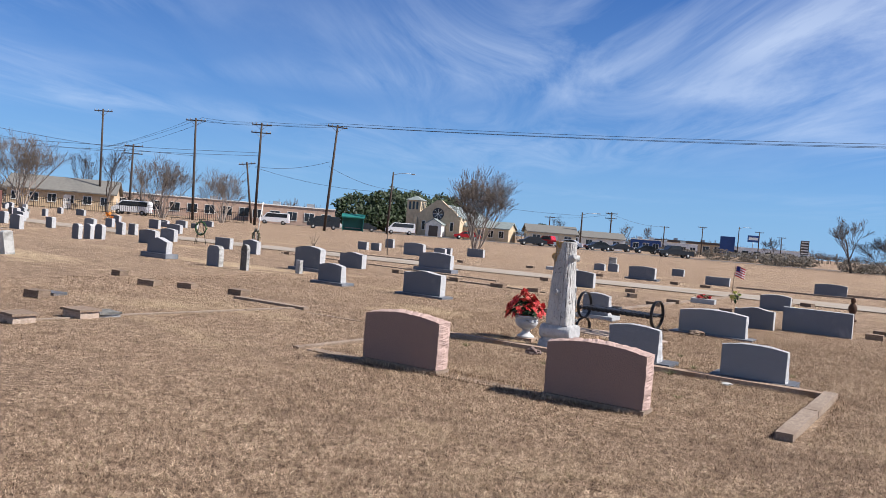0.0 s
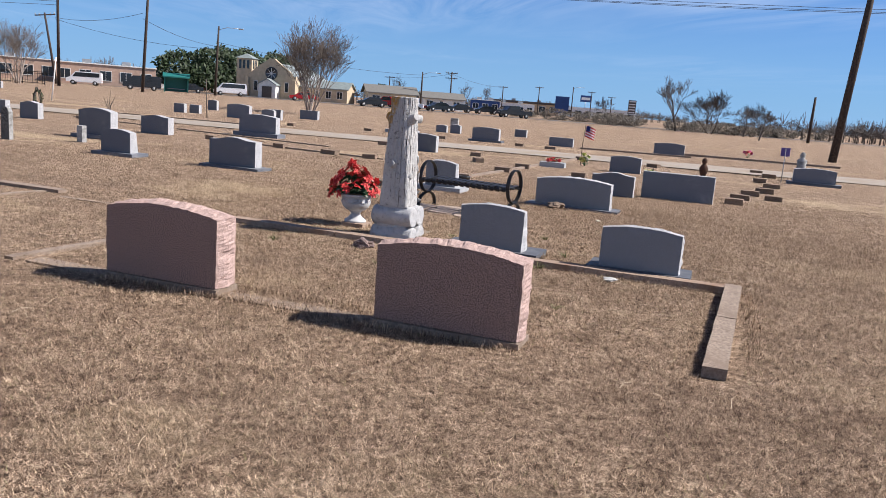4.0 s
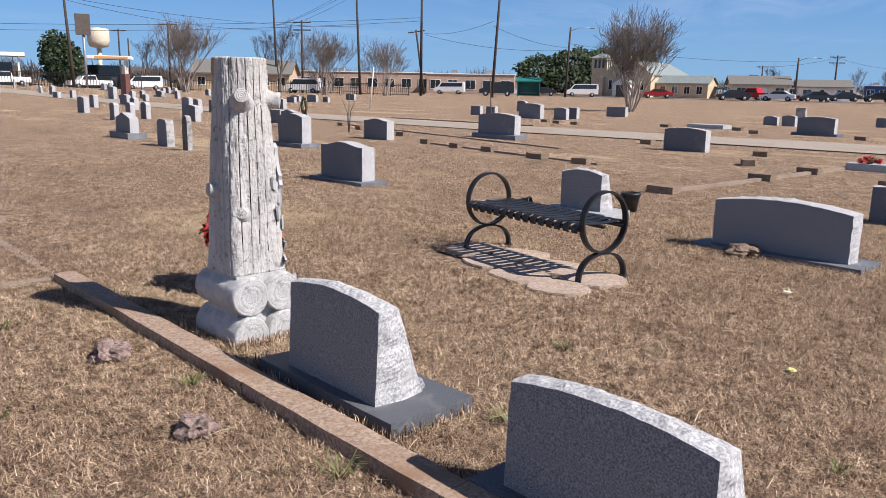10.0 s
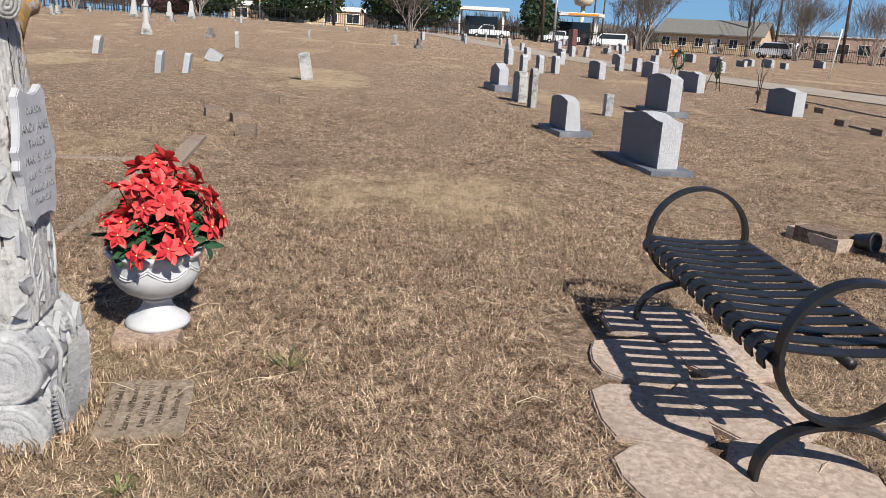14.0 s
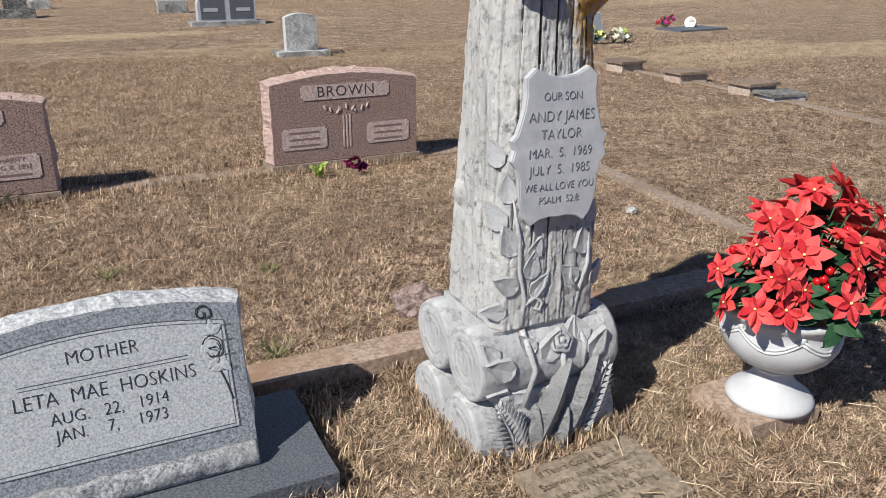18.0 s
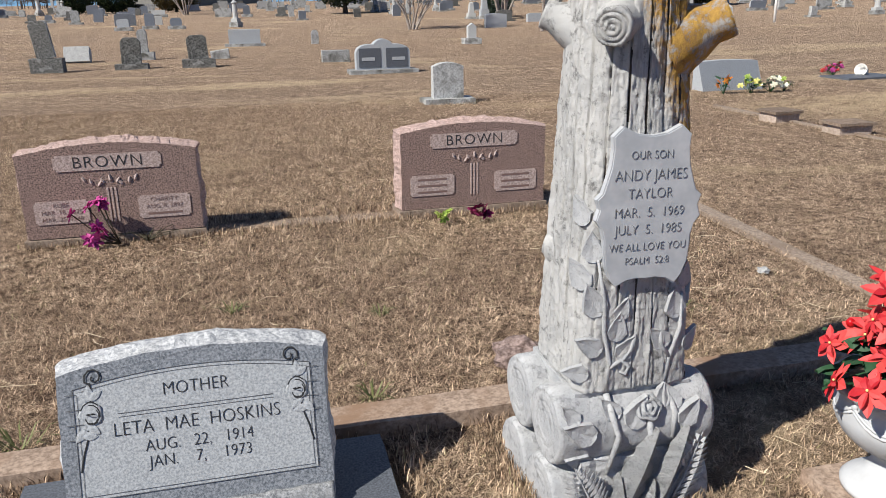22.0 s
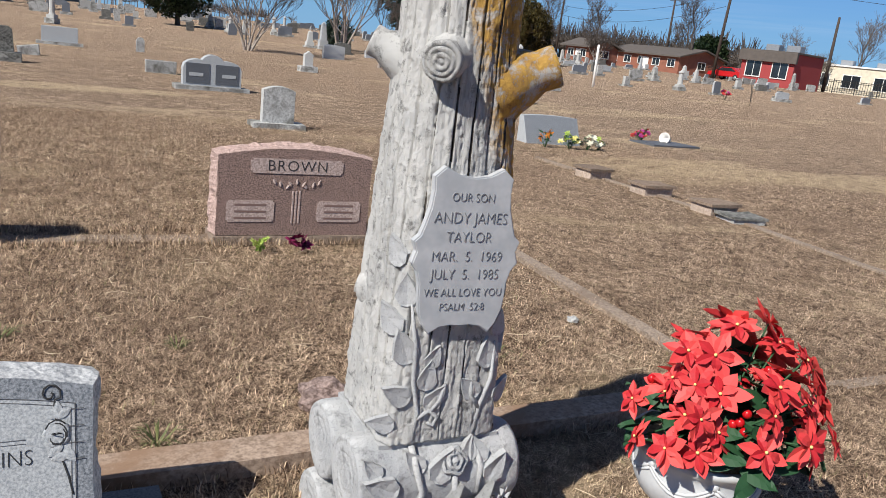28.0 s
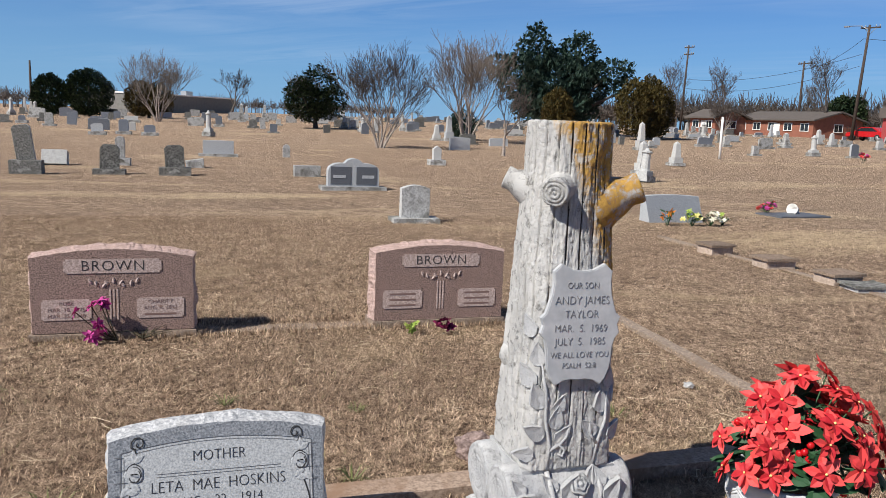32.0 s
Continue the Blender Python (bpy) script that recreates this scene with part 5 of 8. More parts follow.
    for pts in (((0.078, 0.150, 0.318), (0.072, 0.183, 0.27), (0.058, 0.194, 0.22), (0.085, 0.190, 0.12)), ((-0.024, 0.186, 0.26), (-0.028, 0.197, 0.20), (-0.02, 0.195, 0.10)), ((-0.08, 0.150, 0.316), (-0.095, 0.185, 0.26), (-0.085, 0.196, 0.20))):
        part("carved_stem", tube_mesh(pts, [0.008] * (len(pts) - 1) + [0.005], 8), M["marble"], base)


def relief_block(w, h):
    """The roughly dressed mass of stone from which the leaves stand out: deepest at its foot, uneven all over."""
    bm = box_bm(w, 0.10, h)
    bmesh.ops.subdivide_edges(bm, edges=bm.edges[:], cuts=16, use_grid_fill=True)
    for v_ in bm.verts:
        k = v_.co.z / h
        v_.co += noise.noise_vector(v_.co * 34) * 0.008 + noise.noise_vector(v_.co * 12) * 0.010
        v_.co.x *= 1 - 0.10 * k
        v_.co.y += 0.135
    return bm


M["letter_plaque"] = plain_mat("weathered_letter_in_marble", (0.22, 0.222, 0.23), 0.9)
M["plaque"] = grain_mat("smooth_grey_marble", (0.37, 0.38, 0.395), (0.46, 0.465, 0.475), 14, (0.27, 0.275, 0.29), 6, (0.56, 0.8), 0.6, 0.1)
build_monument()


# ---- grey slant headstone with roses, and its plain neighbour ----
def slant_stone(u, v, w, h, lettered):
    name = "slant_headstone"
    label = "grey granite slant headstone with cut roses and lettering" if lettered else "grey granite slant headstone with a rough arched top"
    t = thing(name, at(u, v), label, "headstone", "grey slant headstones")
    ph = 0.05
    p = part("plinth", rough_box(w + (0.32 if lettered else 0.20), 0.415, ph + 0.05, 0.004, 4, u), M["dark_granite"], t, "low dark granite base")
    p.location = (0, 0.034, -0.05)
    depth, slope = 0.24, 0.135
    me = two_mats(stone_mesh(w, h - ph, depth, "arch", 0.034, 0.016, slope, 0.02, 0.013, 0.0, u + 3), M["grey"], M["grey_rough"])
    b = part("tablet", me, None, t)
    b.location = (0, 0.0, ph)
    H = h - ph
    ang = math.degrees(math.atan2(slope, H))
    if not lettered:
        return t
    face = new("lettered_face")
    face.parent = b
    face.matrix_local = pose(0, depth / 2, 0, 0, 0, 0) @ pose(0, 0, 0, ang, 0, 0)
    foot = part("rough_band", craggy_bm(w * 0.99, 0.032, 0.058), M["grey_pitched"], face, "rock-pitched band along the foot")
    foot.location = (0, 0.0, 0.0)
    # the steeled panel: an arched field with cut border lines
    for name_, grow, yy, mat in (("panel", 0.0, 0.0025, M["grey_light"]),):
        part(name_, arch_panel_bm(w * 0.885 + grow, 0.285, 0.028, 0.0012), mat, face, "pale steeled lettering panel").location = (0, 0.0, 0.100)
    for g, th in ((0.0, 0.0015), (-0.016, 0.0010)):
        part("border_line", arch_line(w * 0.885 + g, 0.285 + g, 0.028, th), M["letter_soft"], face).location = (0, 0.0024, 0.100 - g / 2)
    for dz, th in ((0.158, 0.0013), (0.150, 0.0009)):
        part("rule", box_bm(w * 0.58, 0.001, th), M["letter_soft"], face).location = (0, 0.0018, 0.132 + dz)
    for text, z, size in (("MOTHER", 0.334, 0.044),):
        letters(text, size, M["letter"], face, (0, 0.0022, z), depth=0.0006, squeeze=0.86, thin=0.024)
    letters("LETA  MAE  HOSKINS", 0.047, M["letter"], face, (0, 0.0022, 0.252), depth=0.0006, squeeze=0.86, thin=0.024)
    letters("AUG.   22,   1914", 0.040, M["letter"], face, (0, 0.0022, 0.206), depth=0.0006, squeeze=0.86, thin=0.024)
    letters("JAN.    7,    1973", 0.040, M["letter"], face, (0, 0.0022, 0.168), depth=0.0006, squeeze=0.86, thin=0.024)
    for s in (1, -1):
        sp = new("rose_carving")
        sp.parent = face
        sp.matrix_local = pose(s * w * 0.385, 0.0027, 0.296, 0, 0, 0) @ Matrix.Diagonal((1.0, 0.25, 1.08, 1))
        stem = [(s * 0.030, 0, -0.120), (s * 0.022, 0, -0.085), (s * 0.010, 0, -0.05), (0, 0, 0.01), (s * -0.004, 0, 0.055), (s * -0.003, 0, 0.066)]
        # the tendril over the rose, rolled into a spiral
        curl = [(s * (-0.012 + (0.022 - 0.0017 * k) * math.cos(-0.4 + 0.68 * k)), 0, 0.078 + (0.022 - 0.0017 * k) * math.sin(-0.4 + 0.68 * k)) for k in range(12)]
        stem += curl
        part("cut_stem", tube_mesh(stem, 0.0019, 6), M["letter"], sp)
        rz = part("cut_rose", lathe([(0.024, 0), (0.026, 0.002), (0.021, 0.004), (0.019, 0.0015), (0.016, 0.004), (0.012, 0.002), (0.010, 0.005), (0.004, 0.003), (0.001, 0.005)], 16, True, "cut_rose", 0.09, 5), M["grey_light"], sp)
        rz.matrix_local = pose(0, 0, 0, -90, 0, 0)
        for k in range(5):
            pet = [(0.023 * math.cos(q) * (1 - 0.12 * k), 0.004, 0.027 * math.sin(q) * (1 - 0.15 * k) - 0.002 * k) for q in (0.4 + k, 0.9 + k, 1.4 + k, 1.9 + k, 2.4 + k)]
            part("cut_line", tube_mesh(pet, 0.0014, 5), M["letter"], sp)
        for lx, lz, la in ((0.002, 0.030, 0), (0.004, 0.032, -62), (-0.002, 0.032, 62), (0.010, -0.022, -128), (0.014, -0.030, 140), (0.022, -0.042, -100)):
            lf = part("cut_leaf", leaf_bm(0.034, 0.02, 0.003), M["grey_light"], sp)
            lf.matrix_local = pose(s * lx, 0.0005, lz, 90, 0, 180) @ pose(0, 0, 0, 0, 0, s * la)
            edge = tube_mesh([(-0.0005, 0.001, 0.002), (-0.009, 0.012, 0.001), (-0.006, 0.026, 0.001), (0, 0.035, 0.001), (0.006, 0.026, 0.001), (0.009, 0.012, 0.001), (0.0005, 0.001, 0.002)], 0.0012, 4)
            le = part("cut_line", edge, M["letter"], sp)
            le.matrix_local = lf.matrix_local.copy()
        for dz in (0.045, 0.012, -0.020, -0.052):
            part("cut_line", box_bm(0.042, 0.001, 0.0016), M["letter_soft"], sp).location = (s * 0.032, 0, dz)
    return t


def craggy_bm(sx, sy, sz):
    """A long rock-pitched band: broken facets across its front, straight at its foot."""
    bm = box_bm(sx, sy, sz)
    long = [e for e in bm.edges if abs(e.verts[0].co.x - e.verts[1].co.x) > sx * 0.5]
    bmesh.ops.subdivide_edges(bm, edges=long, cuts=70)
    rest = [e for e in bm.edges if abs(e.verts[0].co.x - e.verts[1].co.x) < 1e-5]
    bmesh.ops.subdivide_edges(bm, edges=rest, cuts=5, use_grid_fill=True)
    for v in bm.verts:
        c = v.co.copy()
        k = max(0.0, math.sin(math.pi * min(1.0, max(0.0, c.z / sz))))
        n = noise.noise(c * 20) * 1.0 + abs(noise.noise(c * 38 + Vector((3, 0, 0)))) * 0.8
        if c.y > 0:
            v.co.y += 0.012 * k * (0.5 + n)
        if c.z > sz * 0.9:
            v.co.z += 0.007 * noise.noise(c * 26)
    for f in bm.faces:
        f.smooth = True
    return bm


def arch_outline(w, h, rise):
    pts = [(-w / 2, 0), (w / 2, 0), (w / 2, h - rise)]
    for k in range(1, 16):
        s = 1 - 2 * k / 16
        pts.append((s * w / 2, h - rise + rise * (1 - s * s)))
    pts.append((-w / 2, h - rise))
    return pts


def arch_panel_bm(w, h, rise, th):
    bm = bmesh.new()
    vs = [bm.verts.new((x, 0, z)) for x, z in arch_outline(w, h, rise)]
    f = bm.faces.new(vs)
    r = bmesh.ops.extrude_face_region(bm, geom=[f])
    bmesh.ops.translate(bm, vec=(0, th, 0), verts=[g for g in r["geom"] if isinstance(g, bmesh.types.BMVert)])
    bmesh.ops.recalc_face_normals(bm, faces=bm.faces[:])
    return bm


def arch_line(w, h, rise, th):
    pts = [(x, 0, z) for x, z in arch_outline(w, h, rise)]
    pts.append(pts[0])
    return joined([tube([a, b], th / 2, 4) for a, b in zip(pts, pts[1:])], "border_line")


slant_stone(-2.552, 9.485, 0.61, 0.455, True)
slant_stone(-1.18, 9.42, 0.68, 0.42, False)


# ---- bench ----
def build_bench():
    t = thing("garden_bench", at(-3.65, 12.0, 0.0, -8), "black metal backless bench with ring ends on flagstones", "bench")
    half = 0.62
    for s in (-1, 1):
        fr = new("end_frame")
        fr.parent = t
        fr.location = (s * half, 0, 0)
        ring, R = [], 0.205
        flat = lambda pts, r=0.014: strap(pts, 0.045, r)  # noqa: E731
        for k in range(41):
            a = 2 * math.pi * k / 40
            ring.append((0, R * math.cos(a), 0.390 + R * math.sin(a)))
        part("ring", flat(ring), M["iron"], fr)
        arch = []
        for k in range(21):
            a = math.pi * k / 20
            arch.append((0, 0.215 * math.cos(a), 0.180 * math.sin(a) ** 0.75))
        part("leg_arch", flat(arch), M["iron"], fr)
        for sy in (-1, 1):
            part("foot", box_bm(0.06, 0.05, 0.012, 0.003), M["iron"], fr).location = (0, sy * 0.22, -0.006)
    for y, z in ((-0.195, 0.352), (0.195, 0.352), (0.0, 0.360)):
        part("rail", tube_mesh([(-half, y, z), (half, y, z)], 0.016, 10), M["iron"], t).location = (0, 0, 0)
    n = 15
    sl = slat_mesh()
    for k in range(n):
        o = part("slat", sl, M["iron"], t)
        o.location = (-half + 0.045 + (2 * half - 0.09) * k / (n - 1), 0, 0.375)
    return t


def strap(pts, width, th):
    """A flat bar of that width across x, bent through points in the y-z plane."""
    verts, faces = [], []
    P = [Vector(p) for p in pts]
    closed = (P[0] - P[-1]).length < 1e-4
    for i, p in enumerate(P):
        a = P[i - 1] if i else (P[-2] if closed else p)
        b = P[i + 1] if i < len(P) - 1 else (P[1] if closed else p)
        d = (b - a).normalized()
        nrm = Vector((0, -d.z, d.y))
        for sx, sn in ((-1, -1), (1, -1), (1, 1), (-1, 1)):
            verts.append(p + Vector((sx * width / 2, 0, 0)) + nrm * sn * th / 2)
    for i in range(len(P) - 1):
        for k in range(4):
            faces.append((i * 4 + k, i * 4 + (k + 1) % 4, i * 4 + 4 + (k + 1) % 4, i * 4 + 4 + k))
    if not closed:
        faces += [(3, 2, 1, 0), tuple(len(verts) - 4 + k for k in range(4))]
    return mesh_from("strap", verts, faces)


def slat_mesh():
    pts = [(0, -0.225, -0.045), (0, -0.232, -0.02), (0, -0.222, 0.0), (0, -0.19, 0.012), (0, -0.1, 0.004), (0, 0, 0.0), (0, 0.1, 0.004), (0, 0.19, 0.012), (0, 0.222, 0.0), (0, 0.232, -0.02), (0, 0.225, -0.045)]
    return strap(pts, 0.050, 0.007)


build_bench()


def flagstone(u, v, w, d, turn, seed, h=0.008):
    """An irregular flat stone: a lumpy many-sided plate."""
    bm = bmesh.new()
    n = 14
    vs = []
    for k in range(n):
        a = 2 * math.pi * k / n
        r = superround(a, 3.6) * (1 + 0.16 * noise.noise(Vector((math.cos(a) * 1.7 + seed, math.sin(a) * 1.7, seed))))
        vs.append(bm.verts.new((r * w / 2 * math.cos(a), r * d / 2 * math.sin(a), 0)))
    f = bm.faces.new(vs)
    r = bmesh.ops.extrude_face_region(bm, geom=[f])
    top = [g for g in r["geom"] if isinstance(g, bmesh.types.BMVert)]
    bmesh.ops.translate(bm, vec=(0, 0, h + 0.03), verts=top)
    bmesh.ops.recalc_face_normals(bm, faces=bm.faces[:])
    bmesh.ops.bevel(bm, geom=[e for e in bm.edges if all(v_.co.z > h for v_ in e.verts)], offset=0.006, segments=2, affect="EDGES")
    for v_ in bm.verts:
        v_.co.z += 0.004 * noise.noise(v_.co * 12 + Vector((seed, 0, 0)))
    return solo("flagstone", bm, M["paving"], at(u, v - 0.15, -0.03, turn), "flat tan flagstone bedded in the grass under the bench", "flagstone", "flagstones under the bench")


for fu, fv, fw, fd, ft in ((-3.08, 11.66, 0.40, 0.34, 8), (-3.06, 12.02, 0.42, 0.40, -20), (-3.46, 11.72, 0.42, 0.34, -6), (-3.48, 12.08, 0.44, 0.40, 14), (-3.88, 11.86, 0.42, 0.36, -14), (-3.90, 12.22, 0.42, 0.38, 6), (-4.28, 12.10, 0.36, 0.46, -9)):
    flagstone(fu, fv, fw, fd, ft, fu * 7.3)


# ---- urn of poinsettias ----
def bloom_mesh(seed, size=0.072):
    """A silk poinsettia: two rings of pointed, folded petals."""
    rng = random.Random(seed)
    pieces = []
    for ringn, (count, ln, lift) in enumerate(((6, size, 0.10), (5, size * 0.70, 0.42))):
        for k in range(count):
            a = 2 * math.pi * (k + 0.5 * ringn) / count + rng.uniform(-0.18, 0.18)
            l, wd = ln * rng.uniform(0.85, 1.12), ln * 0.25 * rng.uniform(0.9, 1.15)
            droop = rng.uniform(-0.012, 0.008)
            prof = ((0.004, 0.10, 0.0), (0.30, 0.75, 0.35), (0.58, 1.0, 0.45), (0.82, 0.55, 0.2), (1.0, 0.02, 0.0))
            vs, fs = [], []
            for t_, hw, zz in prof:
                z = lift * l * zz + droop * t_ * t_
                for s in (-1, 0, 1):
                    x, y = l * t_, s * wd * hw
                    vs.append(Vector((x * math.cos(a) - y * math.sin(a), x * math.sin(a) + y * math.cos(a), z + (0.0 if s else -0.006 * hw) + ringn * 0.004)))
            for i in range(4):
                for j in range(2):
                    fs.append((i * 3 + j, i * 3 + j + 1, i * 3 + j + 4, i * 3 + j + 3))
            pieces.append((vs, fs))
    return joined(pieces, "bloom", False)


def berry_data(r=0.012):
    return lathe([(r * 0.3, -r * 0.95), (r * 0.75, -r * 0.66), (r, 0), (r * 0.75, r * 0.66), (r * 0.2, r * 0.98)], 10)


def build_urn():
    rng = random.Random(11)
    t = thing("planter_urn", at(-4.222, 9.905, 0.036), "white painted footed urn with swags, packed with red silk poinsettias", "planter")
    prof = [(0.118, 0), (0.121, 0.014), (0.113, 0.024), (0.106, 0.030), (0.088, 0.042), (0.069, 0.058), (0.056, 0.078), (0.051, 0.096), (0.058, 0.106), (0.066, 0.111), (0.062, 0.117), (0.082, 0.124), (0.112, 0.140), (0.138, 0.165), (0.154, 0.194), (0.160, 0.220),
            (0.156, 0.242), (0.154, 0.258), (0.160, 0.276), (0.174, 0.288), (0.178, 0.299), (0.170, 0.308), (0.158, 0.304), (0.148, 0.288), (0.10, 0.282)]
    part("bowl", lathe(prof, 56), M["urn"], t)
    slab = part("foot_slab", rough_box(0.25, 0.235, 0.056, 0.006, 2, 3.0), M["kerb"], t, "small worn square slab under the foot")
    slab.location = (0.03, -0.02, -0.055)
    part("filler", lathe([(0.13, 0.27), (0.135, 0.292), (0.10, 0.303), (0.04, 0.308)], 24), M["soil"], t)
    t.scale = (0.98, 0.98, 0.98)
    for k in range(6):
        a0 = 2 * math.pi * k / 6
        for off in (0.0, 0.010):
            pts = []
            for i in range(9):
                s = i / 8
                a = a0 + s * 2 * math.pi / 6
                pts.append((0.158 * math.cos(a), 0.158 * math.sin(a), 0.262 - off - 0.038 * math.sin(math.pi * s)))
            part("swag", tube_mesh(pts, 0.0042, 6), M["urn"], t)
        part("boss", lathe([(0.004, 0), (0.011, 0.002), (0.009, 0.006), (0.002, 0.008)], 10), M["urn"], t).matrix_local = pose(0.154 * math.cos(a0), 0.154 * math.sin(a0), 0.262, 0, 90, math.degrees(a0))
    kinds = [bloom_mesh(k, 0.058 + 0.004 * k) for k in range(4)]
    leaf = blade_leaf_thin()
    n = 0
    # a loose dome of flowers, higher at its middle and longer along the row
    spots = []
    while n < 66:
        a, q = rng.uniform(0, 2 * math.pi), math.sqrt(rng.random())
        x, y = -0.050 + 0.270 * q * math.cos(a), 0.035 + 0.215 * q * math.sin(a)
        z = 0.352 + 0.250 * (1 - q**1.9) + rng.uniform(-0.06, 0.06) + 0.05 * noise.noise(Vector((x * 7, y * 7, 2)))
        if any((Vector((x, y, z)) - s).length < 0.055 for s in spots):
            n += 0.2
            continue
        spots.append(Vector((x, y, z)))
        tilt = Vector((x * 3.2, y * 3.2, 0.75 - q * 0.55)) + Vector((rng.uniform(-0.5, 0.5), rng.uniform(-0.5, 0.5), rng.uniform(-0.1, 0.3)))
        o = part("flower", kinds[rng.randrange(4)], M["petal"], t)
        o.matrix_local = Matrix.Translation((x, y, z)) @ tilt.to_track_quat("Z", "Y").to_matrix().to_4x4() @ pose(0, 0, 0, 0, 0, rng.uniform(0, 360)) @ Matrix.Scale(rng.uniform(0.85, 1.12), 4)
        c = part("stamen", stamen, M["yellow_flower"], o)
        c.matrix_local = pose(0, 0, 0.007, 0, 0, 0) @ Matrix.Scale(0.6, 4)
        part("stalk", tube_mesh([(x, y, z), (x * 0.55, y * 0.55, 0.36 + (z - 0.36) * 0.3), (x * 0.2, y * 0.2, 0.30)], 0.0025, 4), M["green_leaf"], t)
        n += 1
    for k in range(130):
        a, q = rng.uniform(0, 2 * math.pi), math.sqrt(rng.random())
        x, y = -0.045 + 0.235 * q * math.cos(a), 0.025 + 0.18 * q * math.sin(a)
        z = 0.33 + 0.25 * (1 - q * q) * rng.random()
        o = part("leaf", leaf, M["green_leaf"], t)
        tilt = Vector((x * 2, y * 2, 0.5)) + Vector((rng.uniform(-0.4, 0.4), rng.uniform(-0.4, 0.4), 0))
        o.matrix_local = Matrix.Translation((x, y, z)) @ tilt.to_track_quat("Z", "Y").to_matrix().to_4x4() @ pose(0, 0, 0, 0, 0, rng.uniform(0, 360)) @ Matrix.Scale(rng.uniform(0.8, 1.3), 4)
    be = berry_data()
    for a, q, z in ((62, 0.19, 0.47), (70, 0.17, 0.485), (66, 0.20, 0.45), (58, 0.18, 0.46), (100, 0.12, 0.56), (104, 0.13, 0.575), (150, 0.20, 0.30), (158, 0.215, 0.275), (146, 0.21, 0.315), (180, 0.26, 0.38), (186, 0.25, 0.36), (20, 0.25, 0.42), (300, 0.2, 0.45)):
        o = part("berry", be, M["berry"], t)
        o.location = (q * 0.85 * math.cos(radians(a)) - 0.02, q * 0.85 * math.sin(radians(a)), z - 0.035)


stamen = lathe([(0.006, 0), (0.007, 0.004), (0.004, 0.008), (0.001, 0.009)], 7)


def blade_leaf_thin():
    bm = leaf_bm(0.085, 0.045, 0.004, -0.015)
    bmesh.ops.translate(bm, vec=(0, 0.005, 0), verts=bm.verts)
    me = bpy.data.meshes.new("leaf")
    bm.to_mesh(me)
    bm.free()
    return me


build_urn()


# ---- small things by the plot ----
def verse_stone():
    t = thing("verse_stone", at(-3.60, 9.98, -0.018, 3), "worn sandstone-coloured garden plaque with a cut verse, flat in the grass", "garden plaque")
    b = part("slab", rough_box(0.355, 0.255, 0.045, 0.007, 7, 8.0), M["verse_stone"], t)
    b.location.z = -0.022
    for k, text in enumerate(("If Tears Could Build A", "Stairway And Memories A", "Lane I'd Walk Right Up", "To Heaven And Bring", "You Home Again")):
        letters(text, 0.032, M["letter_sand"], t, (0, -0.09 + 0.044 * k, 0.0265), tilt=0, turn=180, depth=0.0006, squeeze=0.9)


verse_stone()


def rock(u, v, size, mat, label, seed, flat=0.6, name="loose_rock"):
    bm = bmesh.new()
    bmesh.ops.create_icosphere(bm, subdivisions=3, radius=size / 2)
    for v_ in bm.verts:
        n = v_.co.normalized()
        v_.co *= 1 + 0.55 * noise.noise(n * 1.6 + Vector((seed, 0, 0))) + 0.16 * noise.noise(n * 5 + Vector((0, seed, 0)))
        v_.co.z *= flat
    return solo(name, bm, M[mat], at(u, v, size * 0.12, seed * 40), label, "rock", "loose rocks by the plot")


rock(-3.60, 8.86, 0.17, "pink_rock", "broken chunk of pink granite lying on the grass", 1.3)
rock(-2.59, 8.80, 0.13, "pink_rock", "small rough chunk of pink granite lying on the grass", 2.1, 0.8)
rock(-5.02, 8.30, 0.055, "white_marble", "small white chip of stone on the grass", 3.3, 0.5)
rock(-2.80, 13.50, 0.26, "concrete", "flat brown rock in the grass before a headstone", 5.5, 0.35)


def silk_spray(u, v, mat, label, seed, blooms, stems=True, z0=0.0, lean=0.0):
    rng = random.Random(seed)
    t = thing("silk_flowers", at(u, v), label, "artificial flowers", "fallen silk flowers")
    bl = bloom_mesh(seed, 0.048)
    for x, y, z in blooms:
        o = part("flower", bl, mat, t)
        o.matrix_local = pose(x, y, z, rng.uniform(-80, -20), rng.uniform(-30, 30), rng.uniform(0, 360))
        if stems:
            part("stalk", tube_mesh([(x, y, z), (x * 0.6 - 0.05, y * 0.6, z * 0.5), (-0.12 + lean, 0.01, 0.008)], 0.003, 4), M["stem"], t)
    return t


silk_spray(-1.90, 6.94, M["magenta"], "faded magenta silk flowers leaning against the pink headstone", 5, ((0.02, 0.0, 0.22), (-0.03, 0.01, 0.25), (-0.055, 0.0, 0.235), (0.0, 0.05, 0.04), (-0.03, 0.06, 0.07), (-0.05, 0.05, 0.10), (0.10, 0.02, 0.19), (-0.02, 0.04, 0.12), (0.02, 0.06, 0.06)))
silk_spray(-4.00, 7.04, M["plum"], "plum-coloured silk flowers fallen at the foot of the headstone", 6, ((0, 0, 0.04), (-0.04, 0.01, 0.06), (0.03, 0.02, 0.06), (-0.06, 0.0, 0.03), (0.0, 0.02, 0.085)), False)
silk_spray(-3.80, 7.04, M["lime"], "lime-green silk leaves fallen at the foot of the headstone", 8, ((0, 0, 0.03), (0.03, 0.01, 0.05), (-0.02, 0.0, 0.06)), False)


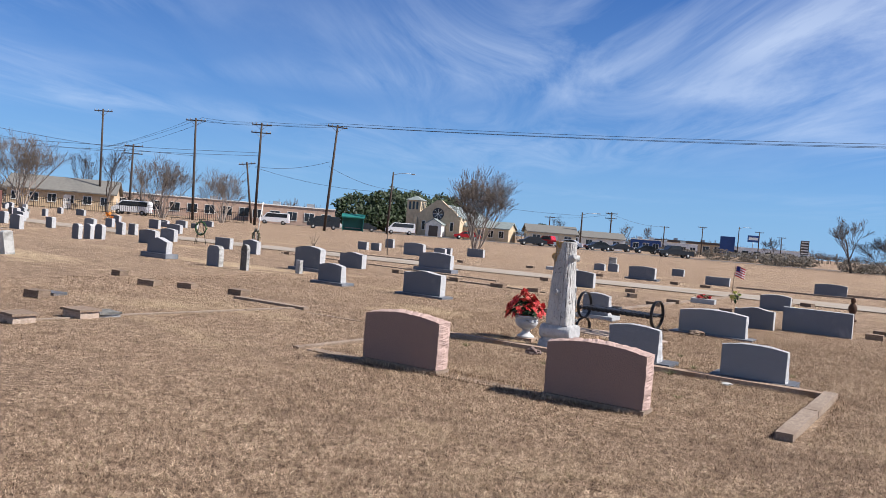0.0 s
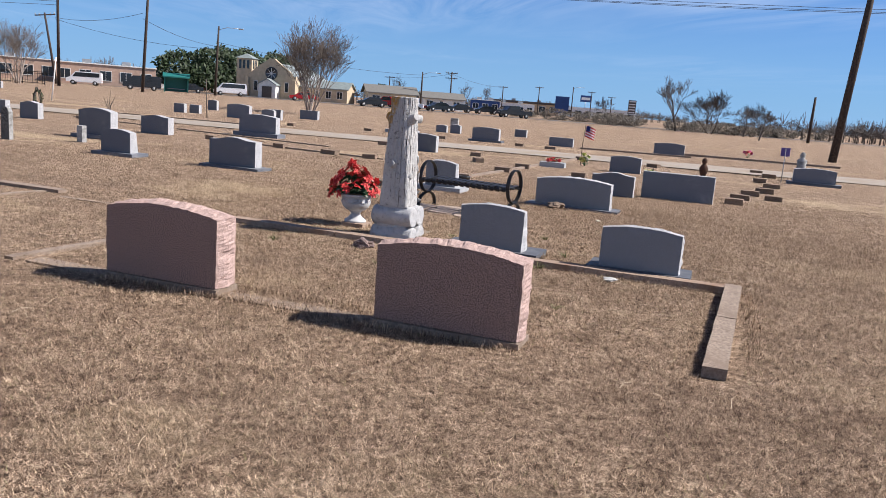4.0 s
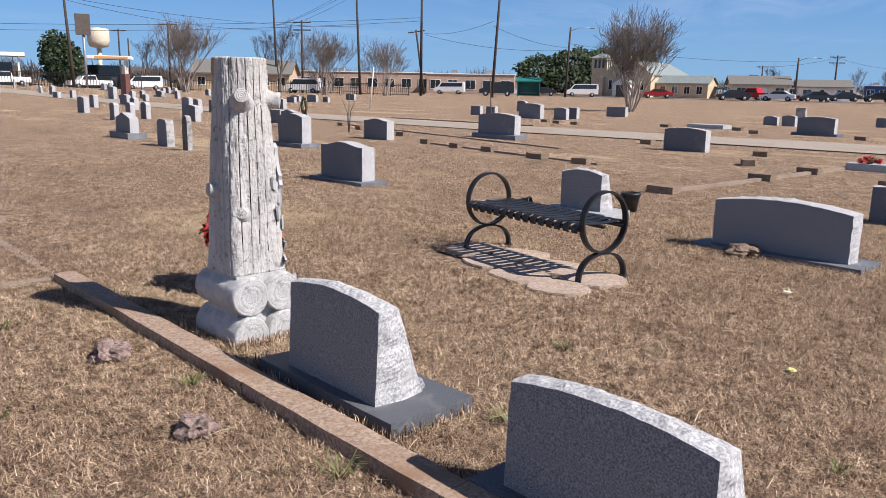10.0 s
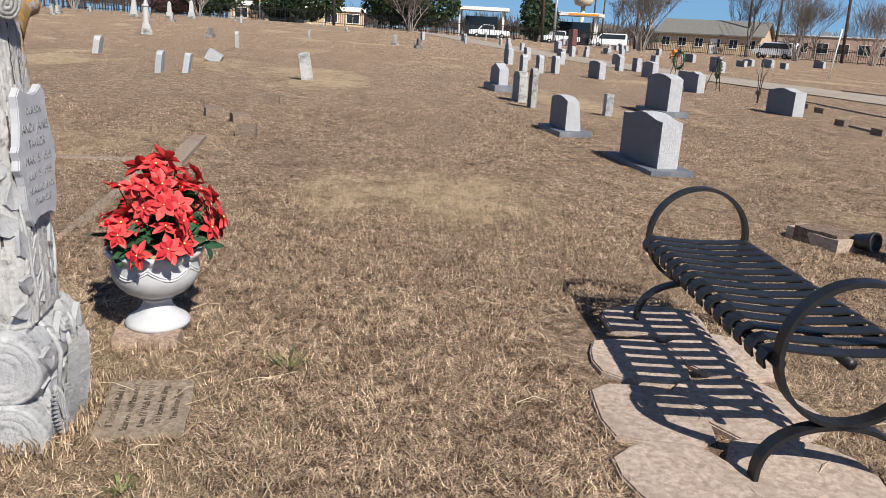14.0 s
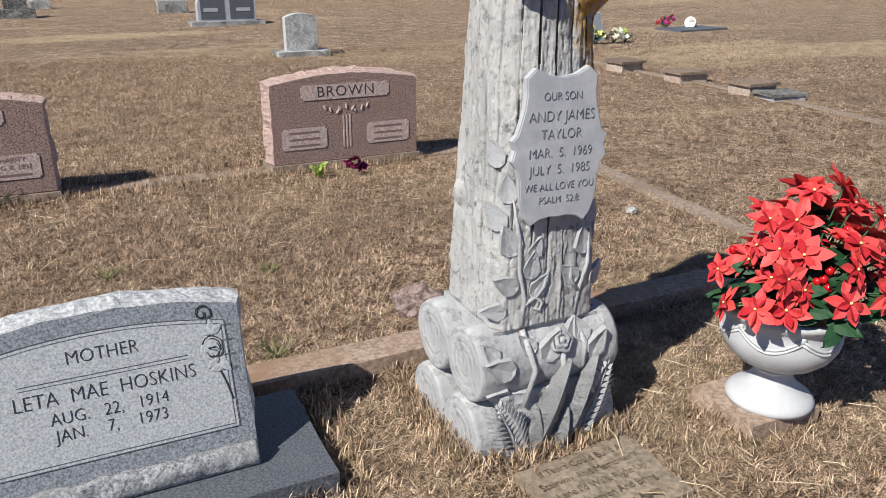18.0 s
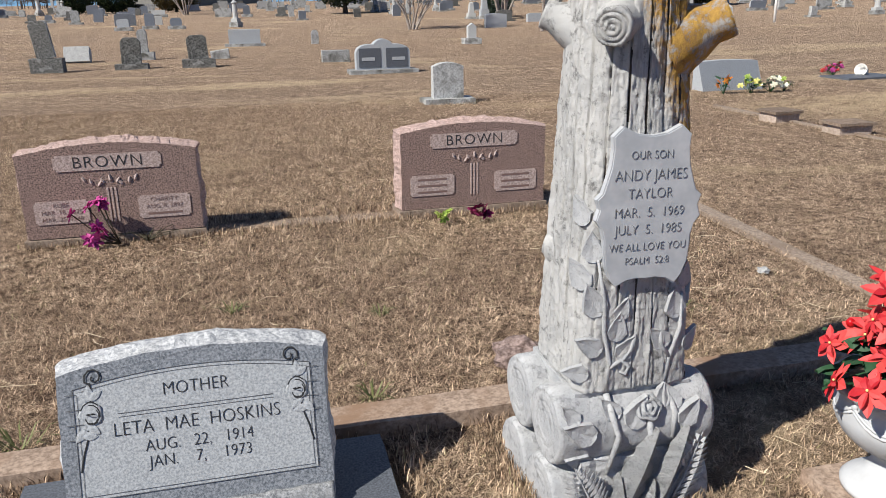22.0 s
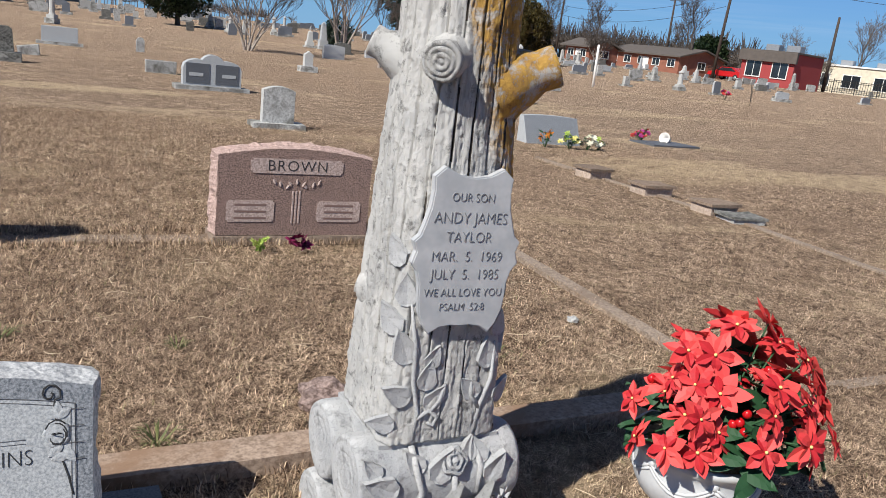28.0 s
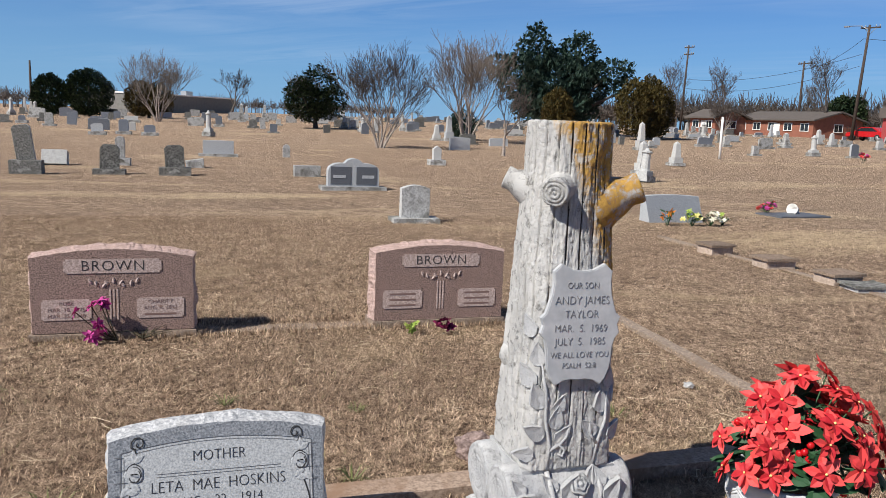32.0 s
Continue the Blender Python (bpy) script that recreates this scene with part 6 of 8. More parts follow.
def dry_stalks(u, v, seed, count, length, label="bare dry flower stalks on the ground"):
    rng = random.Random(seed)
    t = thing("dry_stalks", at(u, v), label, "dry stalks")
    for k in range(count):
        a = rng.uniform(0, 2 * math.pi)
        l = length * rng.uniform(0.5, 1)
        part("stalk", tube_mesh([(0, 0, 0.01), (l * 0.5 * math.cos(a), l * 0.5 * math.sin(a), 0.03 + rng.uniform(0, 0.05)), (l * math.cos(a), l * math.sin(a), rng.uniform(0.01, 0.09))], [0.003, 0.002, 0.001], 4), M["stem"], t)


dry_stalks(-2.16, 6.94, 3, 14, 0.24)

# ---- trees ----
def grow(rng, start, way, length, radius, depth, limit, out, bend, kids, up):
    """Adds a limb and all that grows from it; limbs thicker than the twigs go to the first list."""
    pts, rad = [start], [radius]
    p, d = start.copy(), way.normalized()
    n = 3 if depth < limit - 1 else (2 if depth < limit else 1)
    for i in range(n):
        d = (d + Vector((rng.uniform(-1, 1), rng.uniform(-1, 1), rng.uniform(-1, 1))) * bend + Vector((0, 0, up))).normalized()
        p = p + d * (length / n)
        pts.append(p.copy())
        rad.append(max(0.010, radius * (1 - 0.42 * (i + 1) / n)))
    out[0 if depth < 2 else 1].append(tube(pts, rad, 6 if depth < 2 else 3, False))
    if depth >= limit:
        return
    count = kids if depth else kids + 1
    for k in range(count):
        s = rng.uniform(0.45, 1.0) if k else 1.0
        i = min(n - 1, int(s * n))
        q = pts[i].lerp(pts[i + 1], s * n - i) if s < 1 else pts[-1]
        side = Vector((rng.uniform(-1, 1), rng.uniform(-1, 1), rng.uniform(-0.2, 0.8))).normalized()
        spread_ = 0.75 if k else 0.35
        grow(rng, q, d + side * spread_, length * rng.uniform(0.58, 0.82), rad[-1] * (0.75 if k else 0.9), depth + 1, limit, out, bend, kids, up)


tree_cache = {}


def bare_tree(m, seed, stems, height, mat, label, limit=5, kids=3, lean=0.34, bend=0.18, up=0.055, scale=1.0, spread_base=0.15):
    t = thing("bare_tree", m, label, "tree", "leafless trees")
    key = (seed, stems, height, mat, limit)
    if key not in tree_cache:
        rng = random.Random(seed)
        out = ([], [])
        for k in range(stems):
            a = 2 * math.pi * k / stems + rng.uniform(-0.4, 0.4)
            way = Vector((math.cos(a) * lean, math.sin(a) * lean, 1)) if stems > 1 else Vector((rng.uniform(-0.05, 0.05), 0, 1))
            start = Vector((math.cos(a), math.sin(a), 0)) * (spread_base if stems > 1 else 0) + Vector((0, 0, -0.15))
            grow(rng, start, way, height * 0.36, height * (0.012 if stems > 1 else 0.028), 0, limit, out, bend, kids, up)
        tree_cache[key] = (joined(out[0], "limbs", True), joined(out[1], "twigs"))
    limbs, twigs = tree_cache[key]
    part("trunk", limbs, M[mat], t)
    part("crown", twigs, M["twig" if mat == "myrtle" else mat], t)
    t.scale = (scale, scale, scale)
    return t


def leafy_tree(m, seed, lumps, leaves, size, mat, label, trunk_h=1.5, trunk_r=0.2, name="evergreen_tree", category="tree", group="evergreen trees", upward=0.0):
    """A crown of many small leaf sprays round a few lumps (x, y, z, radius, height), on a tapered trunk with limbs."""
    rng = random.Random(seed)
    t = thing(name, m, label, category, group)
    pieces = [tube([(0, 0, -0.2), (0.05, 0.02, trunk_h * 0.6), (0, 0, trunk_h)], [trunk_r, trunk_r * 0.8, trunk_r * 0.65], 8)]
    for x, y, z, r, h in lumps:
        pieces.append(tube([(0, 0, trunk_h * 0.7), (x * 0.6, y * 0.6, (trunk_h + z) / 2), (x, y, z + h * 0.3)], [trunk_r * 0.6, trunk_r * 0.4, 0.03], 5))
    part("trunk", joined(pieces, "trunk", True), M["twig_dark"], t)
    total = sum(r * r * h for *_, r, h in lumps)
    verts, faces = [], []
    for x, y, z, r, h in lumps:
        n = int(leaves * r * r * h / total)
        for _ in range(n):
            d = Vector((rng.gauss(0, 1), rng.gauss(0, 1), rng.gauss(0, 1))).normalized()
            k = rng.uniform(0.45, 1.0) ** 0.5
            wob = 1 + (0.32 if upward < 1.4 else 0.14) * noise.noise(d * 2.3 + Vector((x, y, z))) + 0.12 * noise.noise(d * 6)
            p = Vector((x + d.x * r * k * wob, y + d.y * r * k * wob, z + d.z * h * k * wob))
            if p.z < 0.1:
                continue
            a = Vector((rng.gauss(0, 1), rng.gauss(0, 1), rng.gauss(0, 1) + upward)).normalized()
            b = a.orthogonal().normalized()
            s = size * rng.uniform(0.6, 1.3)
            o = len(verts)
            verts += [p - a * s * 0.5, p + b * s * 0.28, p + a * s * 0.6, p - b * s * 0.28]
            faces.append((o, o + 1, o + 2, o + 3))
    part("crown", mesh_from("crown", verts, faces), M[mat], t)
    return t


MYRTLE = "leafless crape myrtle with many pale upright stems"
BARE = "leafless tree with a fine dark crown"
bare_tree(at_xy(0.3, 54, 0, 20), 4, 10, 6.3, "myrtle", MYRTLE, lean=0.42, scale=0.88)
bare_tree(at_xy(-49, 101, 0, 90), 5, 1, 8.6, "twig", BARE, 6, 3, scale=1.0)
bare_tree(at_xy(-36.5, 89, 0, 40), 3, 7, 6.3, "myrtle", MYRTLE, scale=1.12)
bare_tree(at_xy(-31.5, 95, 0, 140), 3, 7, 6.3, "myrtle", MYRTLE, scale=1.02)
bare_tree(at_xy(-73, 112, 0, 10), 5, 1, 8.6, "twig_dark", BARE, 6, 3, scale=1.1)
bare_tree(at_xy(-90, 126, 0, 80), 5, 1, 8.6, "twig_dark", BARE, 6, 3, scale=1.05)
bare_tree(at_xy(-66, 128, 0, 200), 5, 1, 8.6, "twig", BARE, 6, 3, scale=1.1)
bare_tree(at_xy(-58, 132, 0, 260), 5, 1, 8.6, "twig", BARE, 6, 3, scale=0.95)
bare_tree(at_xy(-43, 72, 0, 30), 3, 7, 6.3, "myrtle", MYRTLE, scale=1.1)
bare_tree(at_xy(-66, 62, 0, 70), 3, 7, 6.3, "myrtle", MYRTLE, scale=1.0)
bare_tree(at_xy(49, 103, 0, 0), 8, 1, 6.0, "twig_dark", BARE, 6, 3, scale=1.3)
bare_tree(at_xy(56, 108, 0, 130), 8, 1, 6.0, "twig_dark", BARE, 6, 3, scale=0.95)
bare_tree(at_xy(47, 79, 0, 200), 8, 1, 6.0, "twig", BARE, 6, 3, scale=0.58)
bare_tree(at_xy(55, 96, 0, 250), 8, 1, 6.0, "twig", BARE, 6, 3, scale=0.68)
bare_tree(at_xy(52, 99, 0, 40), 17, 3, 6.0, "twig_dark", "broad leafless tree with a dense dark crown", 6, 3, lean=0.55, bend=0.24, up=0.02, scale=1.0)
bare_tree(at_xy(60.5, 103, 0, 150), 17, 3, 6.0, "twig_dark", "broad leafless tree with a dense dark crown", 6, 3, scale=0.8)
bare_tree(at_xy(42, 226, 0, 0), 5, 1, 8.6, "twig", BARE, 6, 3, scale=0.8)
bare_tree(at_xy(49, 228, 0, 90), 5, 1, 8.6, "twig", BARE, 6, 3, scale=0.8)
bare_tree(at_xy(20, 190, 0, 170), 5, 1, 8.6, "twig", BARE, 6, 3, scale=0.75)
bare_tree(at_xy(53, 141, 0, 60), 8, 1, 6.0, "twig", BARE, 6, 3, scale=0.85)
bare_tree(at_xy(62, 262, 0, 60), 8, 1, 6.0, "twig", BARE, 6, 3, scale=0.85)
bare_tree(at_xy(-14, 205, 0, 50), 5, 1, 8.6, "twig", BARE, 6, 3, scale=0.9)
# the south and west
bare_tree(at_xy(-99, -21, 0, 10), 5, 1, 8.6, "twig_dark", BARE, 6, 3, scale=1.15)
bare_tree(at_xy(-112, -3, 0, 190), 5, 1, 8.6, "twig_dark", BARE, 6, 3, scale=1.15)
bare_tree(at_xy(-92, -38, 0, 250), 5, 1, 8.6, "twig", BARE, 6, 3, scale=1.0)
bare_tree(at_xy(-20.6, -15.4, 0, 15), 3, 7, 6.3, "myrtle", MYRTLE, scale=0.72)
bare_tree(at_xy(-30.2, -18.6, 0, 75), 3, 7, 6.3, "myrtle", MYRTLE, scale=0.95)
bare_tree(at_xy(-22.2, -9.4, 0, 140), 13, 1, 4.0, "myrtle", "slim leafless tree with a pale trunk", 5, 3, scale=0.72)
bare_tree(at_xy(-24.3, -44.1, 0, 200), 3, 7, 6.3, "myrtle", MYRTLE, scale=0.78)
bare_tree(at_xy(-43.5, -65.5, 0, 30), 8, 1, 6.0, "twig_dark", BARE, 6, 3, scale=0.95)
bare_tree(at_xy(-46.5, -56.5, 0, 100), 3, 7, 6.3, "myrtle", MYRTLE, scale=0.75)
bare_tree(at_xy(-97, -33, 0, 10), 5, 1, 8.6, "twig", BARE, 6, 3, scale=1.0)
bare_tree(at_xy(-104, -38, 0, 120), 5, 1, 8.6, "twig", BARE, 6, 3, scale=0.8)
bare_tree(at_xy(-108, -26, 0, 220), 5, 1, 8.6, "twig_dark", BARE, 6, 3, scale=0.85)
bare_tree(at_xy(-79, -25, 0, 0), 3, 7, 6.3, "myrtle", MYRTLE, scale=0.6)
bare_tree(at_xy(-88, -4, 0, 60), 3, 7, 6.3, "myrtle", MYRTLE, scale=0.62)
bare_tree(at_xy(-87, 12, 0, 60), 3, 7, 6.3, "myrtle", MYRTLE, scale=0.75)
bare_tree(at_xy(-80, 44, 0, 160), 3, 7, 6.3, "myrtle", MYRTLE, scale=0.75)
bare_tree(at_xy(-10, -54, 0, 40), 8, 1, 6.0, "twig", BARE, 6, 3, scale=1.0)
bare_tree(at_xy(-86, 33, 0, 320), 3, 7, 6.3, "myrtle", MYRTLE, scale=0.85)
bare_tree(at_xy(-118, -12, 0, 280), 5, 1, 8.6, "twig_dark", BARE, 6, 3, scale=0.9)
bare_tree(at_xy(-112, 34, 0, 30), 5, 1, 8.6, "twig_dark", BARE, 6, 3, scale=0.9)

OAKL = "broad evergreen oak with a dense dark crown"
leafy_tree(at_xy(-19.5, 163), 21, ((-6, 0, 4.0, 5.0, 3.6), (1, 0, 5.4, 5.2, 3.6), (7, 1, 4.4, 4.8, 3.6), (-1, -2, 3.0, 6, 2.6)), 9000, 0.75, "evergreen", OAKL, 3.0, 0.5)
leafy_tree(at_xy(-11, 171), 22, ((-3.5, 0, 5.6, 4.4, 3.8), (3.5, 0, 5.4, 4.6, 3.8), (0, -2, 3.4, 5.5, 2.8)), 7000, 0.75, "evergreen", OAKL, 3.0, 0.5)
leafy_tree(at_xy(-88, 78), 23, ((-4, 0, 4.6, 4.4, 3.6), (3.5, 1, 4.4, 4.4, 3.4), (0, -2, 5.6, 4, 3)), 7000, 0.6, "evergreen", OAKL, 2.6, 0.45)
leafy_tree(at_xy(-113, 57), 24, ((-4, 0, 3.6, 4.4, 3.0), (4, 1, 3.6, 4.4, 3.0), (0, -2, 4.2, 4, 2.6)), 6000, 0.6, "evergreen", OAKL, 2.0, 0.4)
leafy_tree(at_xy(-100, 66), 25, ((-4, 0, 3.6, 4.0, 3.0), (4, 1, 3.8, 4.4, 3.0)), 5000, 0.6, "evergreen", OAKL, 2.0, 0.4)
leafy_tree(at_xy(-79.5, 95), 26, ((0, 0, 4.0, 2.4, 3.6), (1.8, 0, 3.0, 2.0, 2.8)), 3500, 0.5, "evergreen", "dark evergreen tree beside the street", 1.4, 0.25)
leafy_tree(at_xy(17.5, 214), 27, ((0, 0, 3.2, 2.2, 2.0),), 1200, 0.6, "evergreen", "far round evergreen tree", 2.0, 0.25)
JUN = "dense rounded evergreen juniper among the graves"
leafy_tree(at_xy(-24.9, -57.8), 31, ((0, 0, 2.0, 2.0, 2.05),), 6500, 0.28, "evergreen", JUN, 0.8, 0.2, upward=1.5)
leafy_tree(at_xy(-22.4, -59.8), 32, ((0, 0, 1.75, 1.5, 1.8),), 4000, 0.28, "evergreen", JUN, 0.8, 0.2, upward=1.5)
leafy_tree(at_xy(-29.2, -55.6), 33, ((-0.9, 0, 1.6, 1.35, 1.6), (0.8, 0.2, 1.6, 1.4, 1.65)), 6000, 0.26, "olive", "dense bronzed juniper among the graves", 0.7, 0.18, upward=1.5)
leafy_tree(at_xy(-31.7, -34.8), 34, ((-0.3, 0, 2.7, 1.55, 1.9), (1.5, 0.3, 2.1, 1.3, 1.6), (-1.5, 0, 2.0, 1.2, 1.4), (0.5, 0, 1.7, 1.7, 1.3)), 9000, 0.24, "evergreen", "dark many-headed juniper among the graves", 0.9, 0.2, upward=1.5)
leafy_tree(at_xy(-47.2, -24.8), 35, ((0, 0, 4.0, 3.0, 2.6), (-2.0, 0.6, 5.6, 1.8, 2.4), (1.6, -0.8, 6.2, 1.5, 2.2), (2.8, -1.2, 4.4, 2.0, 1.9), (-3.0, 1.0, 3.6, 1.8, 1.8), (0, 0, 2.2, 3.4, 1.6), (-2.6, 3.6, 5.0, 1.7, 1.0), (-3.4, 4.6, 3.6, 1.6, 0.9), (2.6, -3.4, 5.2, 1.5, 1.0)), 16000, 0.42, "blue_cedar", "large blue-green cedar with ragged upswept boughs", 1.6, 0.35, upward=1.2)
leafy_tree(at_xy(-50.6, -18.6), 36, ((-1.8, 0, 2.2, 1.35, 2.2), (0.1, 0.3, 2.4, 1.3, 2.4), (2.0, 0, 2.3, 1.3, 2.2)), 9000, 0.28, "olive", "row of clipped bronzed cedars grown together", 0.9, 0.2, upward=1.5)
leafy_tree(at_xy(-44.5, -22.5), 37, ((0, 0, 1.9, 1.2, 1.7),), 3500, 0.28, "olive", "bronzed juniper behind the stones", 0.8, 0.2, upward=1.5)
leafy_tree(at_xy(-107, -21), 38, ((0, 0, 3.4, 2.4, 2.2), (1.5, 1, 2.6, 2, 1.8)), 3000, 0.5, "evergreen", "far evergreen tree above the roofs", 2.0, 0.3)
leafy_tree(at_xy(-32.5, -21.0), 39, ((0, 0, 0.9, 0.9, 0.9), (0.6, 0.2, 0.7, 0.7, 0.7)), 2600, 0.16, "blue_cedar", "low blue-green juniper shrub among the stones", 0.3, 0.08, name="juniper_shrub", category="shrub", group="shrubs")
for hx, hy, hs, hl in ((-88, 18, 1.9, 41), (-88.4, 23, 2.3, 42), (-91, 8, 1.6, 43), (-83, 42, 1.6, 44)):
    leafy_tree(at_xy(hx, hy), hl, ((0, -0.8, hs * 0.55, hs * 0.8, hs * 0.5), (0, 0.8, hs * 0.5, hs * 0.8, hs * 0.5)), 2600, 0.22, "maroon", "dense dormant maroon shrub by the iron fence", 0.5, 0.1, name="hedge_shrub", category="shrub", group="shrubs")
for sx, sy, r, h, sd in ((44, 112, 3.0, 1.4, 51), (51, 104, 2.8, 1.3, 52), (56, 100, 2.6, 1.3, 53), (40, 125, 3.4, 1.5, 54), (46, 126, 3.2, 1.4, 55), (52, 128, 3.0, 1.6, 56), (59, 112, 3.0, 1.5, 57), (66, 106, 2.6, 1.4, 58), (36, 140, 3.2, 1.2, 59), (72, 120, 3.4, 1.6, 60), (80, 116, 3.4, 1.6, 61)):
    leafy_tree(at_xy(sx, sy), sd, ((-r * 0.5, 0, h * 0.6, r * 0.7, h * 0.7), (r * 0.6, 0.4, h * 0.55, r * 0.7, h * 0.6)), 1500, 0.3, "shrub", "tangle of dry brush at the edge of the field", 0.4, 0.08, name="brush", category="shrub", group="shrubs")


def far_woods(name, x0, y0, x1, y1, h, n, seed, mat, label):
    """A far belt of leafless woods: countless thin upright sprays."""
    rng = random.Random(seed)
    pieces = []
    a, b = Vector((x0, y0, 0)), Vector((x1, y1, 0))
    for k in range(n // 9):
        p = a.lerp(b, rng.random()) + Vector((rng.uniform(-7, 7), rng.uniform(-7, 7), 0))
        hh = h * (0.6 + 0.4 * (0.5 + 0.5 * noise.noise(p * 0.06))) * rng.uniform(0.55, 1.05)
        z0 = ground_z(p.x, p.y)
        fork = Vector((p.x, p.y, z0 + hh * 0.36))
        pieces.append(tube([(p.x, p.y, z0 - 0.2), fork], [hh * 0.025, hh * 0.018], 4, False))
        for q in range(34):
            d = Vector((rng.gauss(0, 1), rng.gauss(0, 1), abs(rng.gauss(0, 0.75)))).normalized()
            root = fork + d * hh * 0.36 * rng.random()
            tip = fork + Vector((d.x * hh * 0.46, d.y * hh * 0.46, d.z * hh * 0.62)) * rng.uniform(0.75, 1.0)
            tip += Vector((rng.gauss(0, 1), rng.gauss(0, 1), rng.gauss(0, 0.6))) * hh * 0.05
            pieces.append(tube([root, tip], [hh * 0.012, hh * 0.005], 3, False))
    solo(name, joined(pieces, name), M[mat], Matrix(), label, "woods", kind="stuff")


far_woods("far_woods", -230, 215, -60, 250, 9, 2600, 71, "twig", "far belt of leafless grey woods beyond the town")
far_woods("far_woods", -60, 262, 160, 330, 7, 3400, 72, "twig_dark", "far belt of leafless grey woods beyond the town")
far_woods("far_woods", -150, 120, -122, 190, 8, 1100, 73, "twig_dark", "belt of leafless woods beyond the street")
far_woods("far_woods", -165, -30, -150, 120, 8, 1800, 74, "twig_dark", "belt of leafless woods beyond the street")
far_woods("far_woods", -150, -95, -128, -20, 9.5, 2800, 75, "twig_dark", "belt of leafless woods behind the houses")
far_woods("far_woods", -130, -130, 40, -150, 5.0, 4000, 76, "twig", "far belt of leafless woods to the south")
far_woods("far_woods", 75, 110, 190, 190, 5.5, 2600, 77, "twig_dark", "belt of brush and leafless trees beyond the field")


# ---- poles and wires ----
def utility_pole(x, y, h, arms=1, lean=0.0, turn=0.0, lamp=False, label="tall creosoted utility pole with crossarms and insulators"):
    t = thing("utility_pole", at_xy(x, y, 0, turn, 0, lean), label, "utility pole", "utility poles")
    part("post", tube_mesh([(0, 0, -0.5), (0, 0, h * 0.5), (0, 0, h)], [0.19, 0.16, 0.12], 10), M["pole"], t)
    for k in range(arms):
        z = h - 0.35 - 1.05 * k
        part("crossarm", box_bm(2.6, 0.12, 0.14, 0.01), M["pole"], t).location = (0, 0.16, z)
        for s in (-1, 1):
            part("brace", tube_mesh([(s * 0.75, 0.16, z), (0, 0.16, z - 0.6)], 0.025, 5), M["steel"], t)
        for xx in (-1.2, -0.7, 0.7, 1.2):
            part("insulator", lathe([(0.03, 0), (0.07, 0.06), (0.05, 0.1), (0.07, 0.15), (0.03, 0.22)], 8), M["steel"], t).location = (xx, 0.16, z + 0.14)
    if lamp:
        part("lamp_arm", tube_mesh([(0, 0, h - 0.5), (-1.2, 0, h - 0.05), (-2.9, 0, h + 0.0)], 0.04, 6), M["steel"], t)
        part("lamp_head", box_bm(0.7, 0.28, 0.16, 0.04), M["steel"], t).location = (-3.1, 0, h - 0.12)
    return t


utility_pole(-38.0, 102.5, 13.6, 1, -2.0, 8)
utility_pole(-29.4, 102.0, 13.6, 2, 0.0, 8)
utility_pole(-19.7, 100.5, 13.9, 1, 3.0, 8)
utility_pole(-56.1, 113.0, 15.2, 1, -1.5, 8)
utility_pole(-49.5, 108.5, 10.0, 2, 0.0, 8)
utility_pole(-35.5, 121.0, 9.6, 1, -8.0, 8)
utility_pole(-14.0, 121.5, 9.8, 0, -2.0, 180, True, "dark timber street lamp pole with a long arm")
utility_pole(-60.4, 76.6, 10.2, 0, -3.0, 0, False, "plain creosoted timber pole by the driveway")
utility_pole(-67.6, 103.0, 9.4, 1, 0.0, 20)
utility_pole(-91.8, 122.0, 10.0, 1, 0.0, 20)
utility_pole(-98, 132.0, 9.0, 0, 0.0, 20, False, "plain creosoted timber pole by the driveway")
utility_pole(18.2, 199, 7.0, 1)
utility_pole(19.8, 149, 6.8, 0, 0, 180, True, "dark timber street lamp pole with a long arm")
utility_pole(28.5, 168, 8.0, 2)
utility_pole(50.7, 214, 7.2, 1)
utility_pole(65.8, 231, 8.4, 1)
utility_pole(75.3, 228, 9.0, 0, 0, 180, True, "dark timber street lamp pole with a long arm")
utility_pole(87.2, 245, 8.6, 1)
utility_pole(96, 250, 7.6, 1)
utility_pole(24.8, 35.8, 10.5, 0, 4.5, 0, False, "plain dark leaning timber pole")
utility_pole(56.5, 84.6, 5.2, 0, 1.0, 0, False, "plain dark leaning timber pole")
utility_pole(-113, -47, 13.0, 2, 2.0, 60)
utility_pole(-88, -14.6, 12.0, 1, 3.0, 60, True)
utility_pole(-110, -28, 10.2, 1, 0.0, 60)
utility_pole(-35.4, -102, 6.5, 0, 0, 0, False, "plain dark timber pole far to the south")
utility_pole(-87.4, -2.9, 7.5, 0, 0, 0, False, "plain dark timber pole by the fence")
utility_pole(-79.5, 60.5, 9.0, 0, 0, 0, False, "plain creosoted timber pole by the fence")


def wire(a, b, sag, label="thin black overhead cable between poles"):
    pts = []
    for k in range(15):
        s = k / 14
        p = Vector(a).lerp(Vector(b), s)
        pts.append((p.x, p.y, p.z - sag * 4 * s * (1 - s)))
    solo("overhead_cable", tube_mesh(pts, 0.022, 4), M["wire"], Matrix(), label, "cable", "overhead cables")


